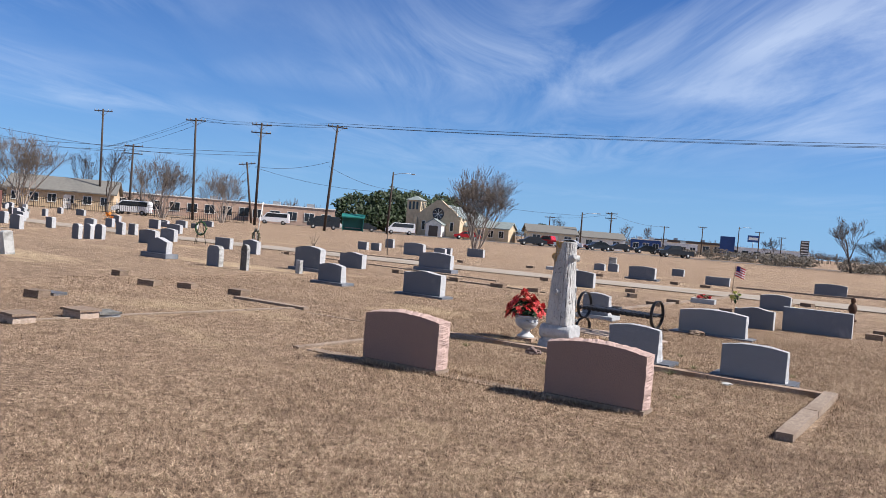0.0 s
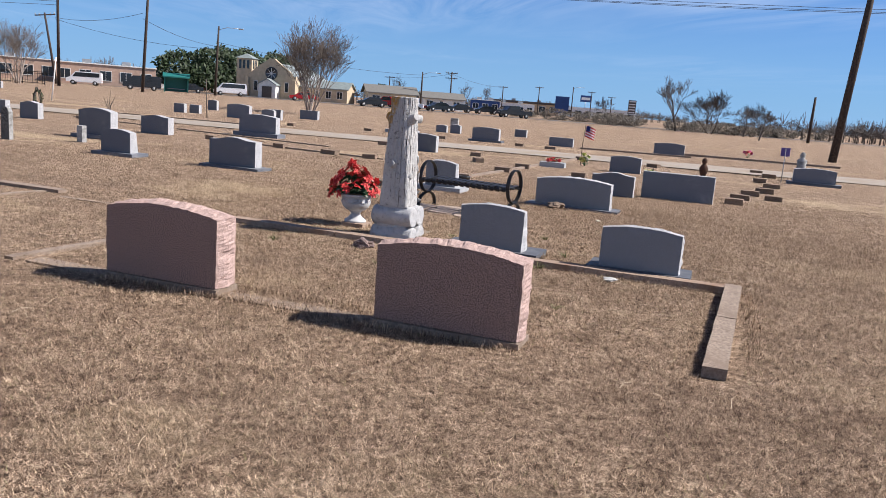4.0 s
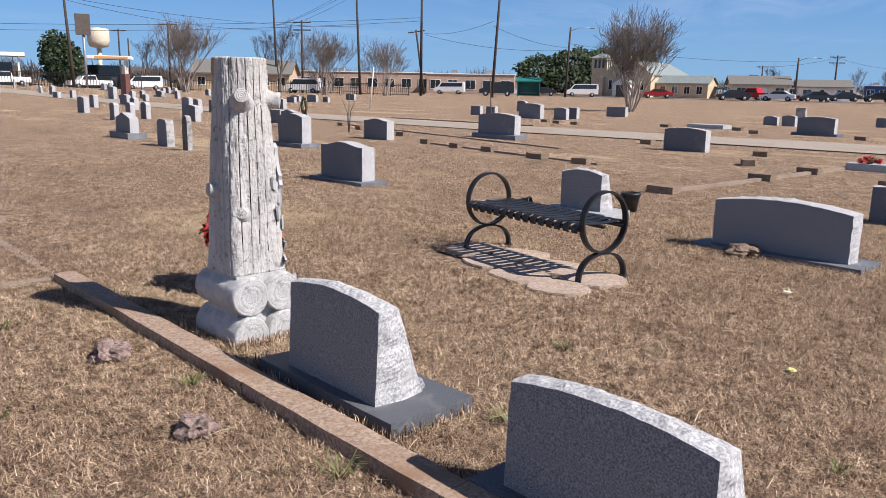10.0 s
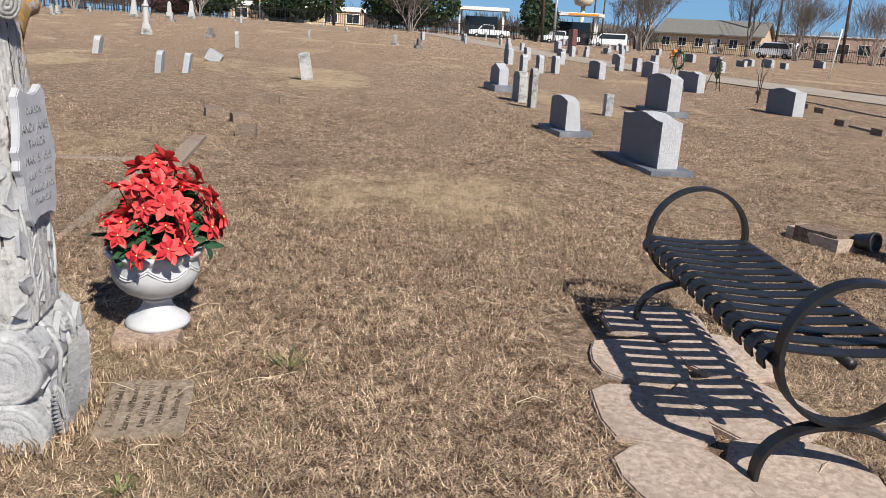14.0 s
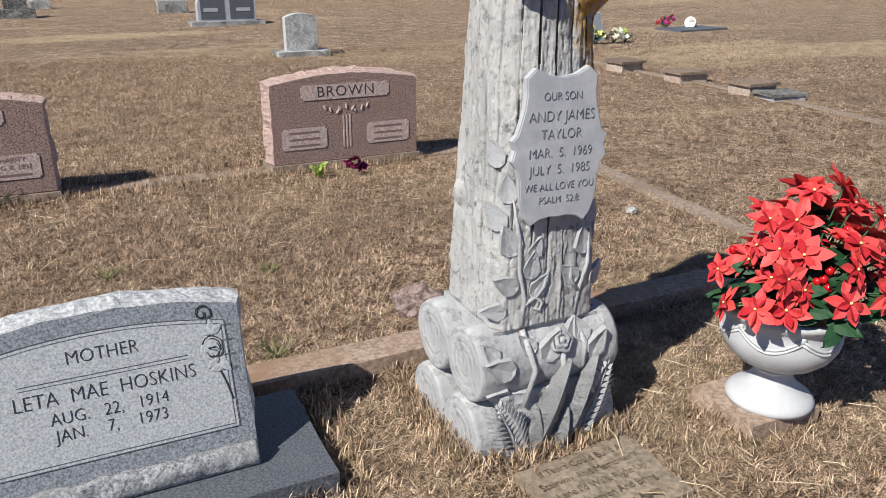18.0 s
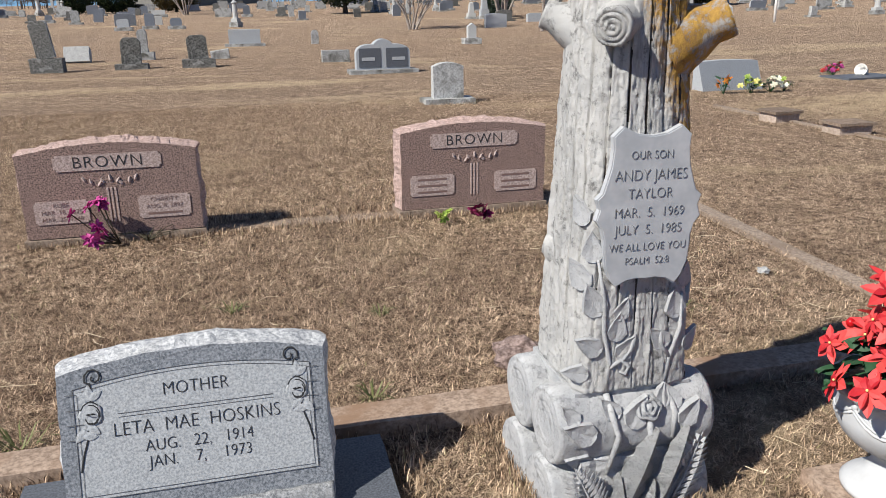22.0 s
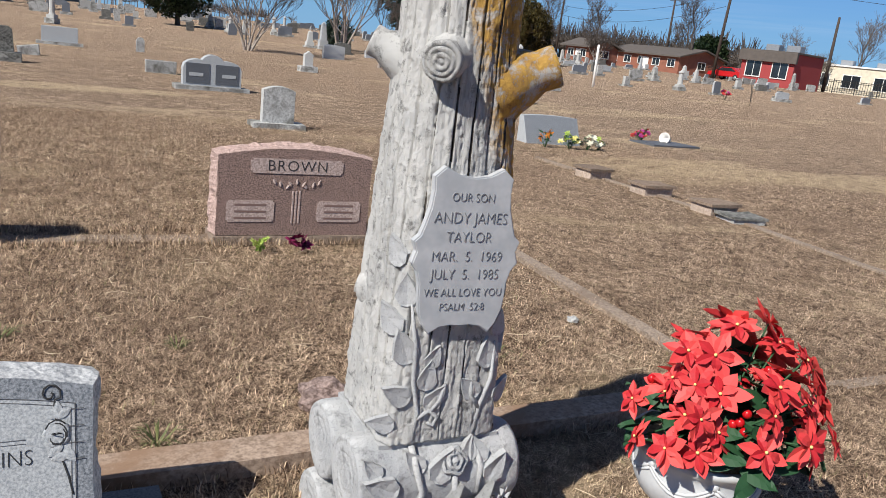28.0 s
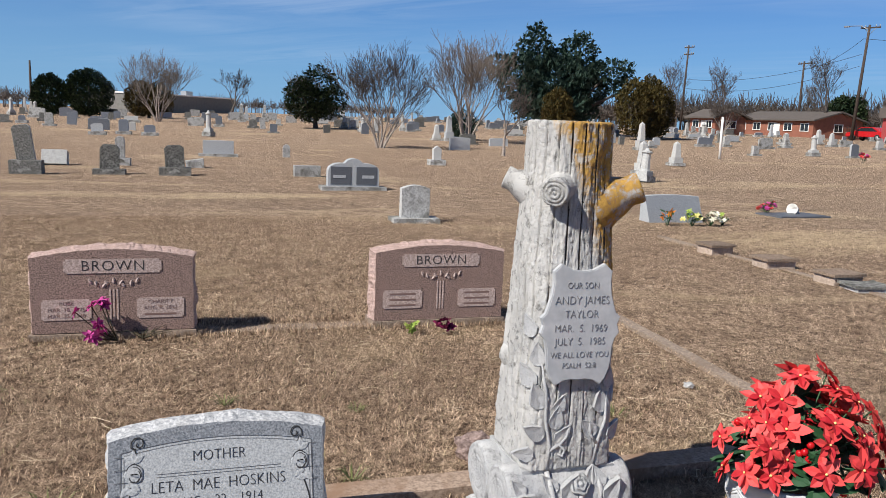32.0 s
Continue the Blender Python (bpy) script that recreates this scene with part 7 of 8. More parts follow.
for dx, dz in ((-1.1, 0.0), (1.1, 0.0), (0.4, 0.35)):
    wire((-38.0 + dx, 102.5, 13.4 + dz), (-29.4 + dx, 102, 13.4 + dz), 0.25)
    wire((-29.4 + dx, 102, 13.4 + dz), (-19.7 + dx, 100.5, 13.7 + dz), 0.2)
    wire((-19.7 + dx, 100.5, 13.7 + dz), (90 + dx, 62, 14.4 + dz), 1.0)
    wire((-38.0 + dx, 102.5, 13.4 + dz), (-56.1 + dx, 113, 9.3 + dz), 0.4)
wire((-29.4, 102, 9.6), (-140, 60, 10.5), 2.2)
wire((-29.4, 102, 9.2), (-140, 64, 10.0), 2.4)
wire((-19.7, 100.5, 9.0), (-35.5, 121, 9.0), 0.6)
wire((-19.7, 100.5, 8.4), (-14, 121.5, 7.0), 0.5)
wire((-35.5, 121, 8.8), (-14, 121.5, 6.6), 0.8)
wire((-14, 121.5, 7.6), (19.8, 149, 6.2), 0.8)
wire((-60.4, 76.6, 9.8), (-38.0, 102.5, 8.6), 0.8)
wire((-60.4, 76.6, 9.5), (-56.1, 113, 9.0), 0.8)
wire((-88, -14.6, 11.8), (-110, -28, 10.6), 0.7)
wire((-88, -14.6, 10.2), (-113, -47, 9.6), 1.2)
wire((-88, -14.6, 9.0), (-113, -47, 8.2), 1.4)
wire((-88, -14.6, 11.8), (-87.4, 40, 9.5), 1.2)
wire((18.2, 199, 6.8), (28.5, 168, 7.6), 0.5)
wire((28.5, 168, 7.6), (50.7, 214, 7.0), 0.7)
far_woods("far_woods", -130, -15, -121, 100, 5.0, 2200, 78, "twig_dark", "thicket of dark leafless brush across the street")
far_woods("far_woods", -118, 108, -62, 152, 6.0, 1300, 79, "twig_dark", "belt of leafless trees behind the tan house")
far_woods("far_woods", -136, 38, -118, 110, 7.0, 1300, 80, "twig_dark", "thicket of dark leafless trees across the street")

# ---- buildings ----
def gable_bm(w, d, h, rise, over=0.5):
    """A pitched roof of solid thickness whose ridge runs along x."""
    bm = bmesh.new()
    W, D = w / 2 + over, d / 2 + over
    prof = [(-D, h - 0.12), (-D, h + 0.06), (0, h + rise + 0.18), (D, h + 0.06), (D, h - 0.12), (0, h + rise)]
    a = [bm.verts.new((-W, y, z)) for y, z in prof]
    b = [bm.verts.new((W, y, z)) for y, z in prof]
    n = len(prof)
    for i in range(n):
        bm.faces.new((a[i], a[(i + 1) % n], b[(i + 1) % n], b[i]))
    for v in (a, b):
        bm.faces.new((v[0], v[1], v[2], v[5]))
        bm.faces.new((v[5], v[2], v[3], v[4]))
    bmesh.ops.recalc_face_normals(bm, faces=bm.faces[:])
    return bm


def gable_wall_bm(w, d, h, rise):
    bm = bmesh.new()
    prof = [(-d / 2, -0.6), (-d / 2, h), (0, h + rise), (d / 2, h), (d / 2, -0.6)]
    a = [bm.verts.new((-w / 2, y, z)) for y, z in prof]
    b = [bm.verts.new((w / 2, y, z)) for y, z in prof]
    for i in range(5):
        bm.faces.new((a[i], a[(i + 1) % 5], b[(i + 1) % 5], b[i]))
    bm.faces.new(a)
    bm.faces.new(b)
    bmesh.ops.recalc_face_normals(bm, faces=bm.faces[:])
    return bm


def window(parent, x, y, z, w, h, turn=0.0, bars=True, framem="trim_white", name="window"):
    """A window set a little proud of a wall that faces -y when turn is 0."""
    e = new(name)
    e.parent = parent
    e.matrix_local = pose(x, y, z, 0, 0, turn)
    part("pane", box_bm(w, 0.04, h), M["glass"], e).location = (0, -0.012, 0)
    t = 0.08
    part("frame_head", box_bm(w + 2 * t, 0.09, t), M[framem], e).location = (0, -0.02, h)
    part("sill", box_bm(w + 2 * t, 0.13, t), M[framem], e).location = (0, -0.03, -t)
    for s in (-1, 1):
        part("frame_side", box_bm(t, 0.09, h), M[framem], e).location = (s * (w + t) / 2, -0.02, 0)
    if bars:
        part("mullion", box_bm(0.05, 0.06, h), M[framem], e).location = (0, -0.02, 0)
    return e


def house(x, y, turn, w, d, h, rise, wall, roof, label, name="house", fronts=4, category="house"):
    t = thing(name, at_xy(x, y, 0, turn), label, category)
    part("wall", gable_wall_bm(w, d, h, rise), M[wall], t)
    part("roof", gable_bm(w, d, h, rise), M[roof], t)
    for k in range(fronts):
        window(t, -w / 2 + w * (k + 0.5) / fronts, -d / 2, h * 0.36, min(1.6, w / fronts * 0.45), h * 0.42)
    for s in (-1, 1):
        window(t, s * w / 2, 0, h * 0.36, 1.3, h * 0.42, 90 * s)
    door_ = part("door", box_bm(1.0, 0.08, min(2.05, h * 0.8), 0.01), M["trim_white"], t)
    door_.location = (w * 0.06, -d / 2 - 0.02, 0)
    return t


def flat_building(x, y, turn, w, d, h, wall, label, fascia=None, bays=6, glass=True, name="low_building", category="building", fascia_h=0.6):
    t = thing(name, at_xy(x, y, 0, turn), label, category)
    part("wall", box_bm(w, d, h + 0.6, 0.02, (0, 0, -0.6)), M[wall], t)
    part("roof", box_bm(w + 0.3, d + 0.3, 0.18, 0.02), M["trim_white" if not fascia else fascia], t).location = (0, 0, h)
    if fascia:
        part("fascia", box_bm(w + 0.5, 0.35, fascia_h, 0.02), M[fascia], t).location = (0, -d / 2 - 0.15, h - fascia_h + 0.05)
    if glass:
        for k in range(bays):
            window(t, -w / 2 + w * (k + 0.5) / bays, -d / 2, h * 0.25, w / bays * 0.55, h * 0.45)
    for k in range(2):
        part("roof_unit", box_bm(1.4, 1.1, 0.7, 0.03), M["steel"], t).location = (w * (-0.2 + 0.4 * k), 0, h + 0.18)
    return t


def facing(x, y):
    """The turn that sets a front (-y) towards the graves."""
    return math.degrees(math.atan2(x - 3, -(y - 10))) + 180 + 180


def build_church():
    x, y = -6.5, 151
    t = thing("church", at_xy(x, y, 0, -18), "buff stone church with a square bell tower and a green-grey roof", "church")
    part("nave_wall", gable_wall_bm(20, 8.5, 3.8, 2.3), M["church"], t).matrix_local = pose(0, 7, 0, 0, 0, 90)
    part("nave_roof", gable_bm(20, 8.5, 3.8, 2.3, 0.3), M["roof_green"], t).matrix_local = pose(0, 7, 0, 0, 0, 90)
    # stepped front gable
    bm = bmesh.new()
    half = [(4.6, -0.6), (4.6, 4.0), (4.0, 4.0), (3.6, 4.6), (2.4, 5.5), (1.0, 6.5), (0.5, 6.9)]
    pts = half + [(-a, b) for a, b in half[::-1]]
    f = bm.faces.new([bm.verts.new((a, 0, b)) for a, b in pts])
    r = bmesh.ops.extrude_face_region(bm, geom=[f])
    bmesh.ops.translate(bm, vec=(0, 0.7, 0), verts=[g for g in r["geom"] if isinstance(g, bmesh.types.BMVert)])
    bmesh.ops.recalc_face_normals(bm, faces=bm.faces[:])
    part("front_gable", bm, M["church"], t).location = (0, -3.4, 0)
    part("rose_window", lathe([(1.15, 0), (1.15, 0.12), (0.95, 0.14), (0.9, 0.06), (0.1, 0.06)], 24), M["glass"], t).matrix_local = pose(0, -3.4, 4.3, 90, 0, 0)
    for k in range(8):
        s = part("tracery", box_bm(0.07, 0.05, 0.95), M["trim_white"], t)
        s.matrix_local = pose(0, -3.52, 4.3, 0, 45 * k, 0)
    for s in (-1, 1):
        part("buttress", box_bm(0.7, 1.0, 3.6, 0.05), M["church"], t).location = (s * 4.4, -3.6, -0.2)
        window(t, s * 2.9, -3.4, 1.2, 0.6, 1.6, 0, False)
    part("porch", gable_wall_bm(2.4, 3.2, 2.3, 0.9), M["trim_white"], t).matrix_local = pose(0, -4.2, 0, 0, 0, 90)
    part("porch_roof", gable_bm(2.4, 3.2, 2.3, 0.9, 0.2), M["roof_green"], t).matrix_local = pose(0, -4.2, 0, 0, 0, 90)
    part("door", box_bm(1.8, 0.1, 2.0, 0.02), M["roof_dark"], t).location = (0, -5.45, 0)
    tw = part("tower", box_bm(2.9, 2.9, 7.2, 0.03), M["church"], t)
    tw.location = (-5.6, -1.0, -0.5)
    bm = bmesh.new()
    bmesh.ops.create_cone(bm, cap_ends=True, segments=4, radius1=2.4, radius2=0.05, depth=0.9)
    bmesh.ops.rotate(bm, matrix=Matrix.Rotation(radians(45), 3, "Z"), verts=bm.verts)
    part("tower_roof", bm, M["roof_green"], t).location = (-5.6, -1.0, 7.15)
    for s, tx in ((0, 0), (90, 1)):
        for k in (-1, 0, 1):
            o = part("belfry_opening", box_bm(0.42, 0.1, 1.5, 0.02), M["glass"], t)
            o.matrix_local = pose(-5.6 + (1.46 if tx else k * 0.75), -1.0 + (k * 0.75 if tx else -1.46), 4.9, 0, 0, s)
    part("wing_wall", gable_wall_bm(9, 5, 2.4, 1.2), M["church"], t).location = (8.8, 2, 0)
    part("wing_roof", gable_bm(9, 5, 2.4, 1.2, 0.3), M["roof_green"], t).location = (8.8, 2, 0)
    for k in range(4):
        window(t, 5.6 + 2.1 * k, -0.5, 0.7, 0.9, 1.2)


build_church()
house(-61.5, 113.5, 20, 14, 9, 2.6, 1.9, "tan", "roof_grey", "long tan brick house with a grey shingle roof", fronts=6)
flat_building(-58, 152, 15, 26, 9, 3.6, "salmon", "long low salmon brick building", bays=8)
flat_building(-36, 150, 12, 16, 9, 3.4, "salmon", "low salmon brick building with a pale porch", bays=5)
house(-40, 186, 10, 16, 9, 2.6, 1.2, "white_wall", "roof_grey", "far low white building with a grey roof", name="low_building", category="building")
house(14, 150, 5, 9, 6, 2.4, 1.3, "cream", "roof_grey", "pale house beside the church", fronts=3)
house(25, 158, 0, 8, 6, 2.2, 1.1, "white_wall", "roof_grey", "far low white house", fronts=3)
flat_building(26, 209, -6, 26, 9, 2.8, "white_wall", "far long white metal building", bays=9)
flat_building(47, 219, -10, 8, 7, 3.0, "blue_dark", "far dark blue shop building", bays=3)
flat_building(58, 232, -12, 13, 8, 2.8, "white_wall", "far low white shop", bays=5)
flat_building(72, 268, -14, 22, 9, 4.0, "tan", "far low tan shop row", "roof_dark", 6)
flat_building(104, 300, -18, 40, 10, 3.6, "white_wall", "far pale shop row along the highway", bays=10)
house(-104, 136, 35, 9, 6, 2.4, 1.4, "cream", "roof_dark", "small pale house beyond the street", fronts=3)
flat_building(-117, 15, 90, 24, 9, 3.6, "cream", "low shop building with a bright blue fascia", "blue_paint", 5, fascia_h=0.9)
flat_building(-111, -10, 80, 10, 8, 3.4, "cream", "low cream stucco building beyond the street", bays=3)
house(-101, -25, 65, 13, 8, 2.0, 1.0, "orange_brick", "roof_dark", "low orange brick house with a dark roof", fronts=5)
house(-82, -27, 62, 4.5, 4, 1.7, 0.8, "orange_brick", "roof_dark", "small orange brick gatehouse with a dark gable", fronts=2)
flat_building(-83, -6.5, 75, 5.5, 6, 3.2, "hot_pink", "red-walled roadside shop with a dark fascia", "roof_dark", 2, fascia_h=1.0)
flat_building(-101, -1, 80, 10, 8, 3.0, "cream", "low cream building beside the roadside shop", bays=3)
flat_building(-51.5, -95.5, 20, 20, 8, 2.3, "roof_grey", "far low grey building to the south", bays=6)
flat_building(-120, 78, 60, 22, 9, 3.2, "tan", "low tan shop with a white canopy across the street", "trim_white", 6)


def canopy(x, y, turn, w, d, h, label, stripe=None):
    t = thing("forecourt_canopy", at_xy(x, y, 0, turn), label, "canopy")
    part("roof", box_bm(w, d, 0.5, 0.03), M["trim_white"], t).location = (0, 0, h)
    if stripe:
        part("stripe", box_bm(w * 0.5, 0.06, 0.26), M[stripe], t).location = (w * 0.2, -d / 2 - 0.02, h + 0.12)
    for sx in (-1, 1):
        for sy in (-1, 1):
            part("post", box_bm(0.22, 0.22, h + 0.3, 0.01), M["trim_white"], t).location = (sx * w * 0.4, sy * d * 0.35, -0.3)
    part("kiosk", box_bm(w * 0.6, d * 0.5, h * 0.8, 0.02), M["glass"], t).location = (0, d * 0.1, 0)


canopy(-80.5, 104, 35, 9, 5, 4.3, "white flat filling-station canopy on square posts", "orange")
canopy(-86, 90, 45, 8, 5, 4.0, "white flat filling-station canopy on square posts")
canopy(-109, 70, 60, 9, 5, 3.0, "white flat carport canopy on square posts")


def water_tank():
    t = thing("water_tower", at_xy(-193, 234), "far pale cream water tower", "water tower")
    part("bowl", lathe([(0.5, 12.0), (3.0, 12.6), (3.6, 14.5), (3.6, 18), (3.2, 18.6), (0.4, 19)], 20), M["cream"], t)
    part("stem", lathe([(1.1, -1), (0.8, 3), (0.8, 12.2)], 12), M["cream"], t)


water_tank()


def sign_board(x, y, turn, w, h, z, mat, label, posts=2, name="billboard", category="sign", bars=0):
    t = thing(name, at_xy(x, y, 0, turn), label, category, "roadside signs")
    part("face", box_bm(w, 0.25, h, 0.02), M[mat], t).location = (0, 0, z)
    for k in range(posts):
        px = 0 if posts == 1 else (-w * 0.35 + w * 0.7 * k / (posts - 1))
        part("post", tube_mesh([(px, 0.2, -0.5), (px, 0.2, z + h * 0.5)], 0.14, 8), M["steel"], t)
    for k in range(bars):
        part("lettering", box_bm(w * 0.8, 0.03, h / bars * 0.4), M["trim_white"], t).location = (0, -0.14, z + h * (k + 0.3) / bars)
    return t


sign_board(78.6, 248, -15, 4.4, 5.2, 1.2, "blue_dark", "dark blue roadside billboard seen square on", 2)
sign_board(108, 310, -18, 4.2, 2.6, 6.2, "blue_dark", "small blue highway sign on a post", 1, bars=1)
sign_board(107, 259, -22, 2.6, 4.6, 2.6, "roof_dark", "tall dark roadside sign with white bars", 1, bars=5)
sign_board(-59.4, 77.4, 40, 1.5, 2.2, 5.6, "roof_dark", "dark roadside sign box on a pole", 1)


def diamond_sign():
    t = thing("warning_sign", at_xy(-85, 53.6, 0, 60), "yellow diamond warning sign on a steel post", "road sign")
    part("post", tube_mesh([(0, 0.06, -0.3), (0, 0.06, 2.9)], 0.05, 8), M["steel"], t)
    f = part("face", box_bm(0.85, 0.03, 0.85, 0.01, (0, 0, -0.425)), M["yellow_sign"], t)
    f.matrix_local = pose(0, 0, 2.7, 0, 45, 0)


diamond_sign()


def bus_shelter():
    t = thing("bus_shelter", at_xy(-19.6, 122.5, 0, 10), "teal metal bus shelter by the street", "bus shelter")
    part("roof", gable_bm(3.4, 2.0, 2.2, 0.35, 0.15), M["green_metal"], t)
    part("back_panel", box_bm(3.2, 0.08, 2.0, 0.01), M["green_metal"], t).location = (0, 0.9, 0.1)
    for s in (-1, 1):
        part("side_panel", box_bm(0.08, 1.7, 2.0, 0.01), M["green_metal"], t).location = (s * 1.6, 0, 0.1)
        part("post", box_bm(0.12, 0.12, 2.2), M["green_metal"], t).location = (s * 1.6, -0.9, 0)
    part("bench", box_bm(2.4, 0.4, 0.08), M["steel"], t).location = (0, 0.6, 0.45)


bus_shelter()


def vehicle(x, y, turn, paint, kind, label):
    """A parked car, pickup, van or bus, built from its side outline."""
    t = thing(kind, at_xy(x, y, 0, turn), label, "car" if kind != "bus" else "bus", "parked vehicles")
    if kind == "pickup_truck":
        L, W = 5.4, 1.9
        out = [(-2.7, 0.45), (-2.7, 1.0), (-1.5, 1.1), (-0.95, 1.75), (0.55, 1.78), (0.75, 1.1), (2.7, 1.08), (2.7, 0.45)]
        glass = [(-1.25, 1.15), (-0.85, 1.68), (0.45, 1.70), (0.60, 1.15)]
    elif kind == "bus":
        L, W = 8.6, 2.4
        out = [(-4.3, 0.5), (-4.3, 2.2), (-4.1, 2.75), (4.2, 2.8), (4.3, 2.5), (4.3, 0.5)]
        glass = [(-4.0, 1.5), (-4.0, 2.25), (4.0, 2.25), (4.0, 1.5)]
    elif kind == "van":
        L, W = 5.0, 1.9
        out = [(-2.5, 0.4), (-2.5, 0.95), (-1.9, 1.15), (-1.2, 1.95), (2.4, 2.0), (2.5, 1.6), (2.5, 0.4)]
        glass = [(-1.6, 1.2), (-1.1, 1.85), (2.2, 1.85), (2.2, 1.25)]
    else:
        L, W = 4.6, 1.8
        out = [(-2.3, 0.38), (-2.3, 0.8), (-1.3, 0.95), (-0.6, 1.42), (0.9, 1.45), (1.7, 1.0), (2.3, 0.95), (2.3, 0.38)]
        glass = [(-1.0, 1.0), (-0.5, 1.36), (0.8, 1.38), (1.4, 1.0)]
    for name, prof, w, m in (("body", out, W, paint), ("window_band", glass, W + 0.03, "glass")):
        bm = bmesh.new()
        f = bm.faces.new([bm.verts.new((a, -w / 2, b)) for a, b in prof])
        r = bmesh.ops.extrude_face_region(bm, geom=[f])
        bmesh.ops.translate(bm, vec=(0, w, 0), verts=[g for g in r["geom"] if isinstance(g, bmesh.types.BMVert)])
        bmesh.ops.recalc_face_normals(bm, faces=bm.faces[:])
        bmesh.ops.bevel(bm, geom=bm.edges[:], offset=0.06 if name == "body" else 0.01, segments=2, affect="EDGES")
        part(name, bm, M[m], t)
    for sx in (-0.62, 0.62):
        for sy in (-1, 1):
            w = part("wheel", wheel_mesh, M["tyre"], t)
            w.matrix_local = pose(sx * L / 2, sy * (W / 2 - 0.06), 0.34, 90, 0, 0)
            part("hub", hub_mesh, M["steel"], w)
    for s in (-1, 1):
        part("headlight", box_bm(0.06, 0.3, 0.14, 0.02), M["trim_white"], t).location = (-L / 2 - 0.01, s * W * 0.36, 0.68)
        part("tail_light", box_bm(0.06, 0.2, 0.14, 0.02), M["berry"], t).location = (L / 2 + 0.01, s * W * 0.38, 0.68)


wheel_mesh = lathe([(0.2, -0.1), (0.32, -0.1), (0.34, -0.06), (0.34, 0.06), (0.32, 0.1), (0.2, 0.1)], 18)
hub_mesh = lathe([(0.05, -0.105), (0.19, -0.1), (0.19, 0.1), (0.05, 0.105)], 12)
RED, WHITE, DARK = "red_paint", "white_paint", "dark_paint"
vehicle(-1.5, 132, 5, RED, "car", "red car parked before the church")
vehicle(-34.5, 131, 8, WHITE, "van", "white shuttle van parked by the street")
vehicle(-13.0, 132, 10, WHITE, "van", "white van parked near the church")
vehicle(9, 124, 5, DARK, "car", "dark car parked near the church")
vehicle(15, 126, -12, WHITE, "car", "white car parked near the church")
vehicle(20, 128, 20, DARK, "car", "dark car parked near the church")
vehicle(12, 140, 5, DARK, "car", "dark car parked near the church")
vehicle(26, 142, 5, DARK, "car", "dark car parked by the white building")
vehicle(31, 143, 5, DARK, "car", "dark car parked by the white building")
vehicle(36, 145, 5, WHITE, "car", "white car parked by the white building")
vehicle(12.5, 132, -30, RED, "pickup_truck", "small red pickup truck at the far edge of the field")
vehicle(30, 118, 10, DARK, "pickup_truck", "dark pickup truck at the far edge of the field")
vehicle(43, 170, 10, DARK, "car", "dark car on the far street")
vehicle(-76, 82.5, 50, WHITE, "pickup_truck", "white pickup truck parked behind the fence")
vehicle(-47, 104, 10, WHITE, "van", "white van parked by the tan house")
vehicle(-71, 101.5, 40, WHITE, "van", "white van parked by the filling station")
vehicle(-89.5, -13.2, 70, RED, "car", "red sport utility car parked by the roadside shop")
vehicle(-84.7, 7.5, 70, WHITE, "pickup_truck", "white sport utility car parked by the roadside shop")
vehicle(-105, -12, 70, RED, "car", "dark red car parked beyond the street")
vehicle(-72, 92, 60, WHITE, "pickup_truck", "white pickup truck parked by the driveway")
vehicle(-19.5, 133, 10, DARK, "car", "dark car parked near the church")
vehicle(-23.5, 118.5, 10, DARK, "van", "dark sport utility car on the street")


# ---- iron fence ----
def iron_fence(points, label, h=1.5):
    pts = [Vector((x, y, 0)) for x, y in points]
    e = thing("iron_fence", Matrix(), label, "fence")
    pick = []
    for a, b in zip(pts, pts[1:]):
        L = (b - a).length
        n = max(1, round(L / 2.4))
        d = (b - a).normalized()
        turn = math.degrees(math.atan2(d.y, d.x))
        for i in range(n + 1):
            p = a.lerp(b, i / n)
            z = ground_z(p.x, p.y)
            o = part("post", post_mesh, M["iron"], e)
            o.matrix_local = pose(p.x, p.y, z - 0.1, 0, 0, turn)
            if i < n:
                q = a.lerp(b, (i + 1) / n)
                zq = ground_z(q.x, q.y)
                for zr in (0.18, h - 0.25, h - 0.08):
                    pick.append(tube([(p.x, p.y, z + zr), (q.x, q.y, zq + zr)], 0.03, 4))
                for k in range(1, 9):
                    r = p.lerp(q, k / 9)
                    zz = z + (zq - z) * k / 9
                    pick.append(tube([(r.x, r.y, zz + 0.08), (r.x, r.y, zz + h)], 0.026, 3, False))
    o = part("picket_run", joined(pick, "picket_run"), M["iron"], e)
    o["kind"] = "stuff"


post_mesh = bpy.data.meshes.new("post")
_b = box_bm(0.08, 0.08, 1.72, 0.01)
_b.to_mesh(post_mesh)
_b.free()
iron_fence(((-106, -40), (-100, -22), (-92, 20), (-80, 57), (-52, 77)), "long black iron picket fence along the cemetery's west side")
iron_fence(((-66, 101), (-30, 99)), "black iron picket fence before the tan house")

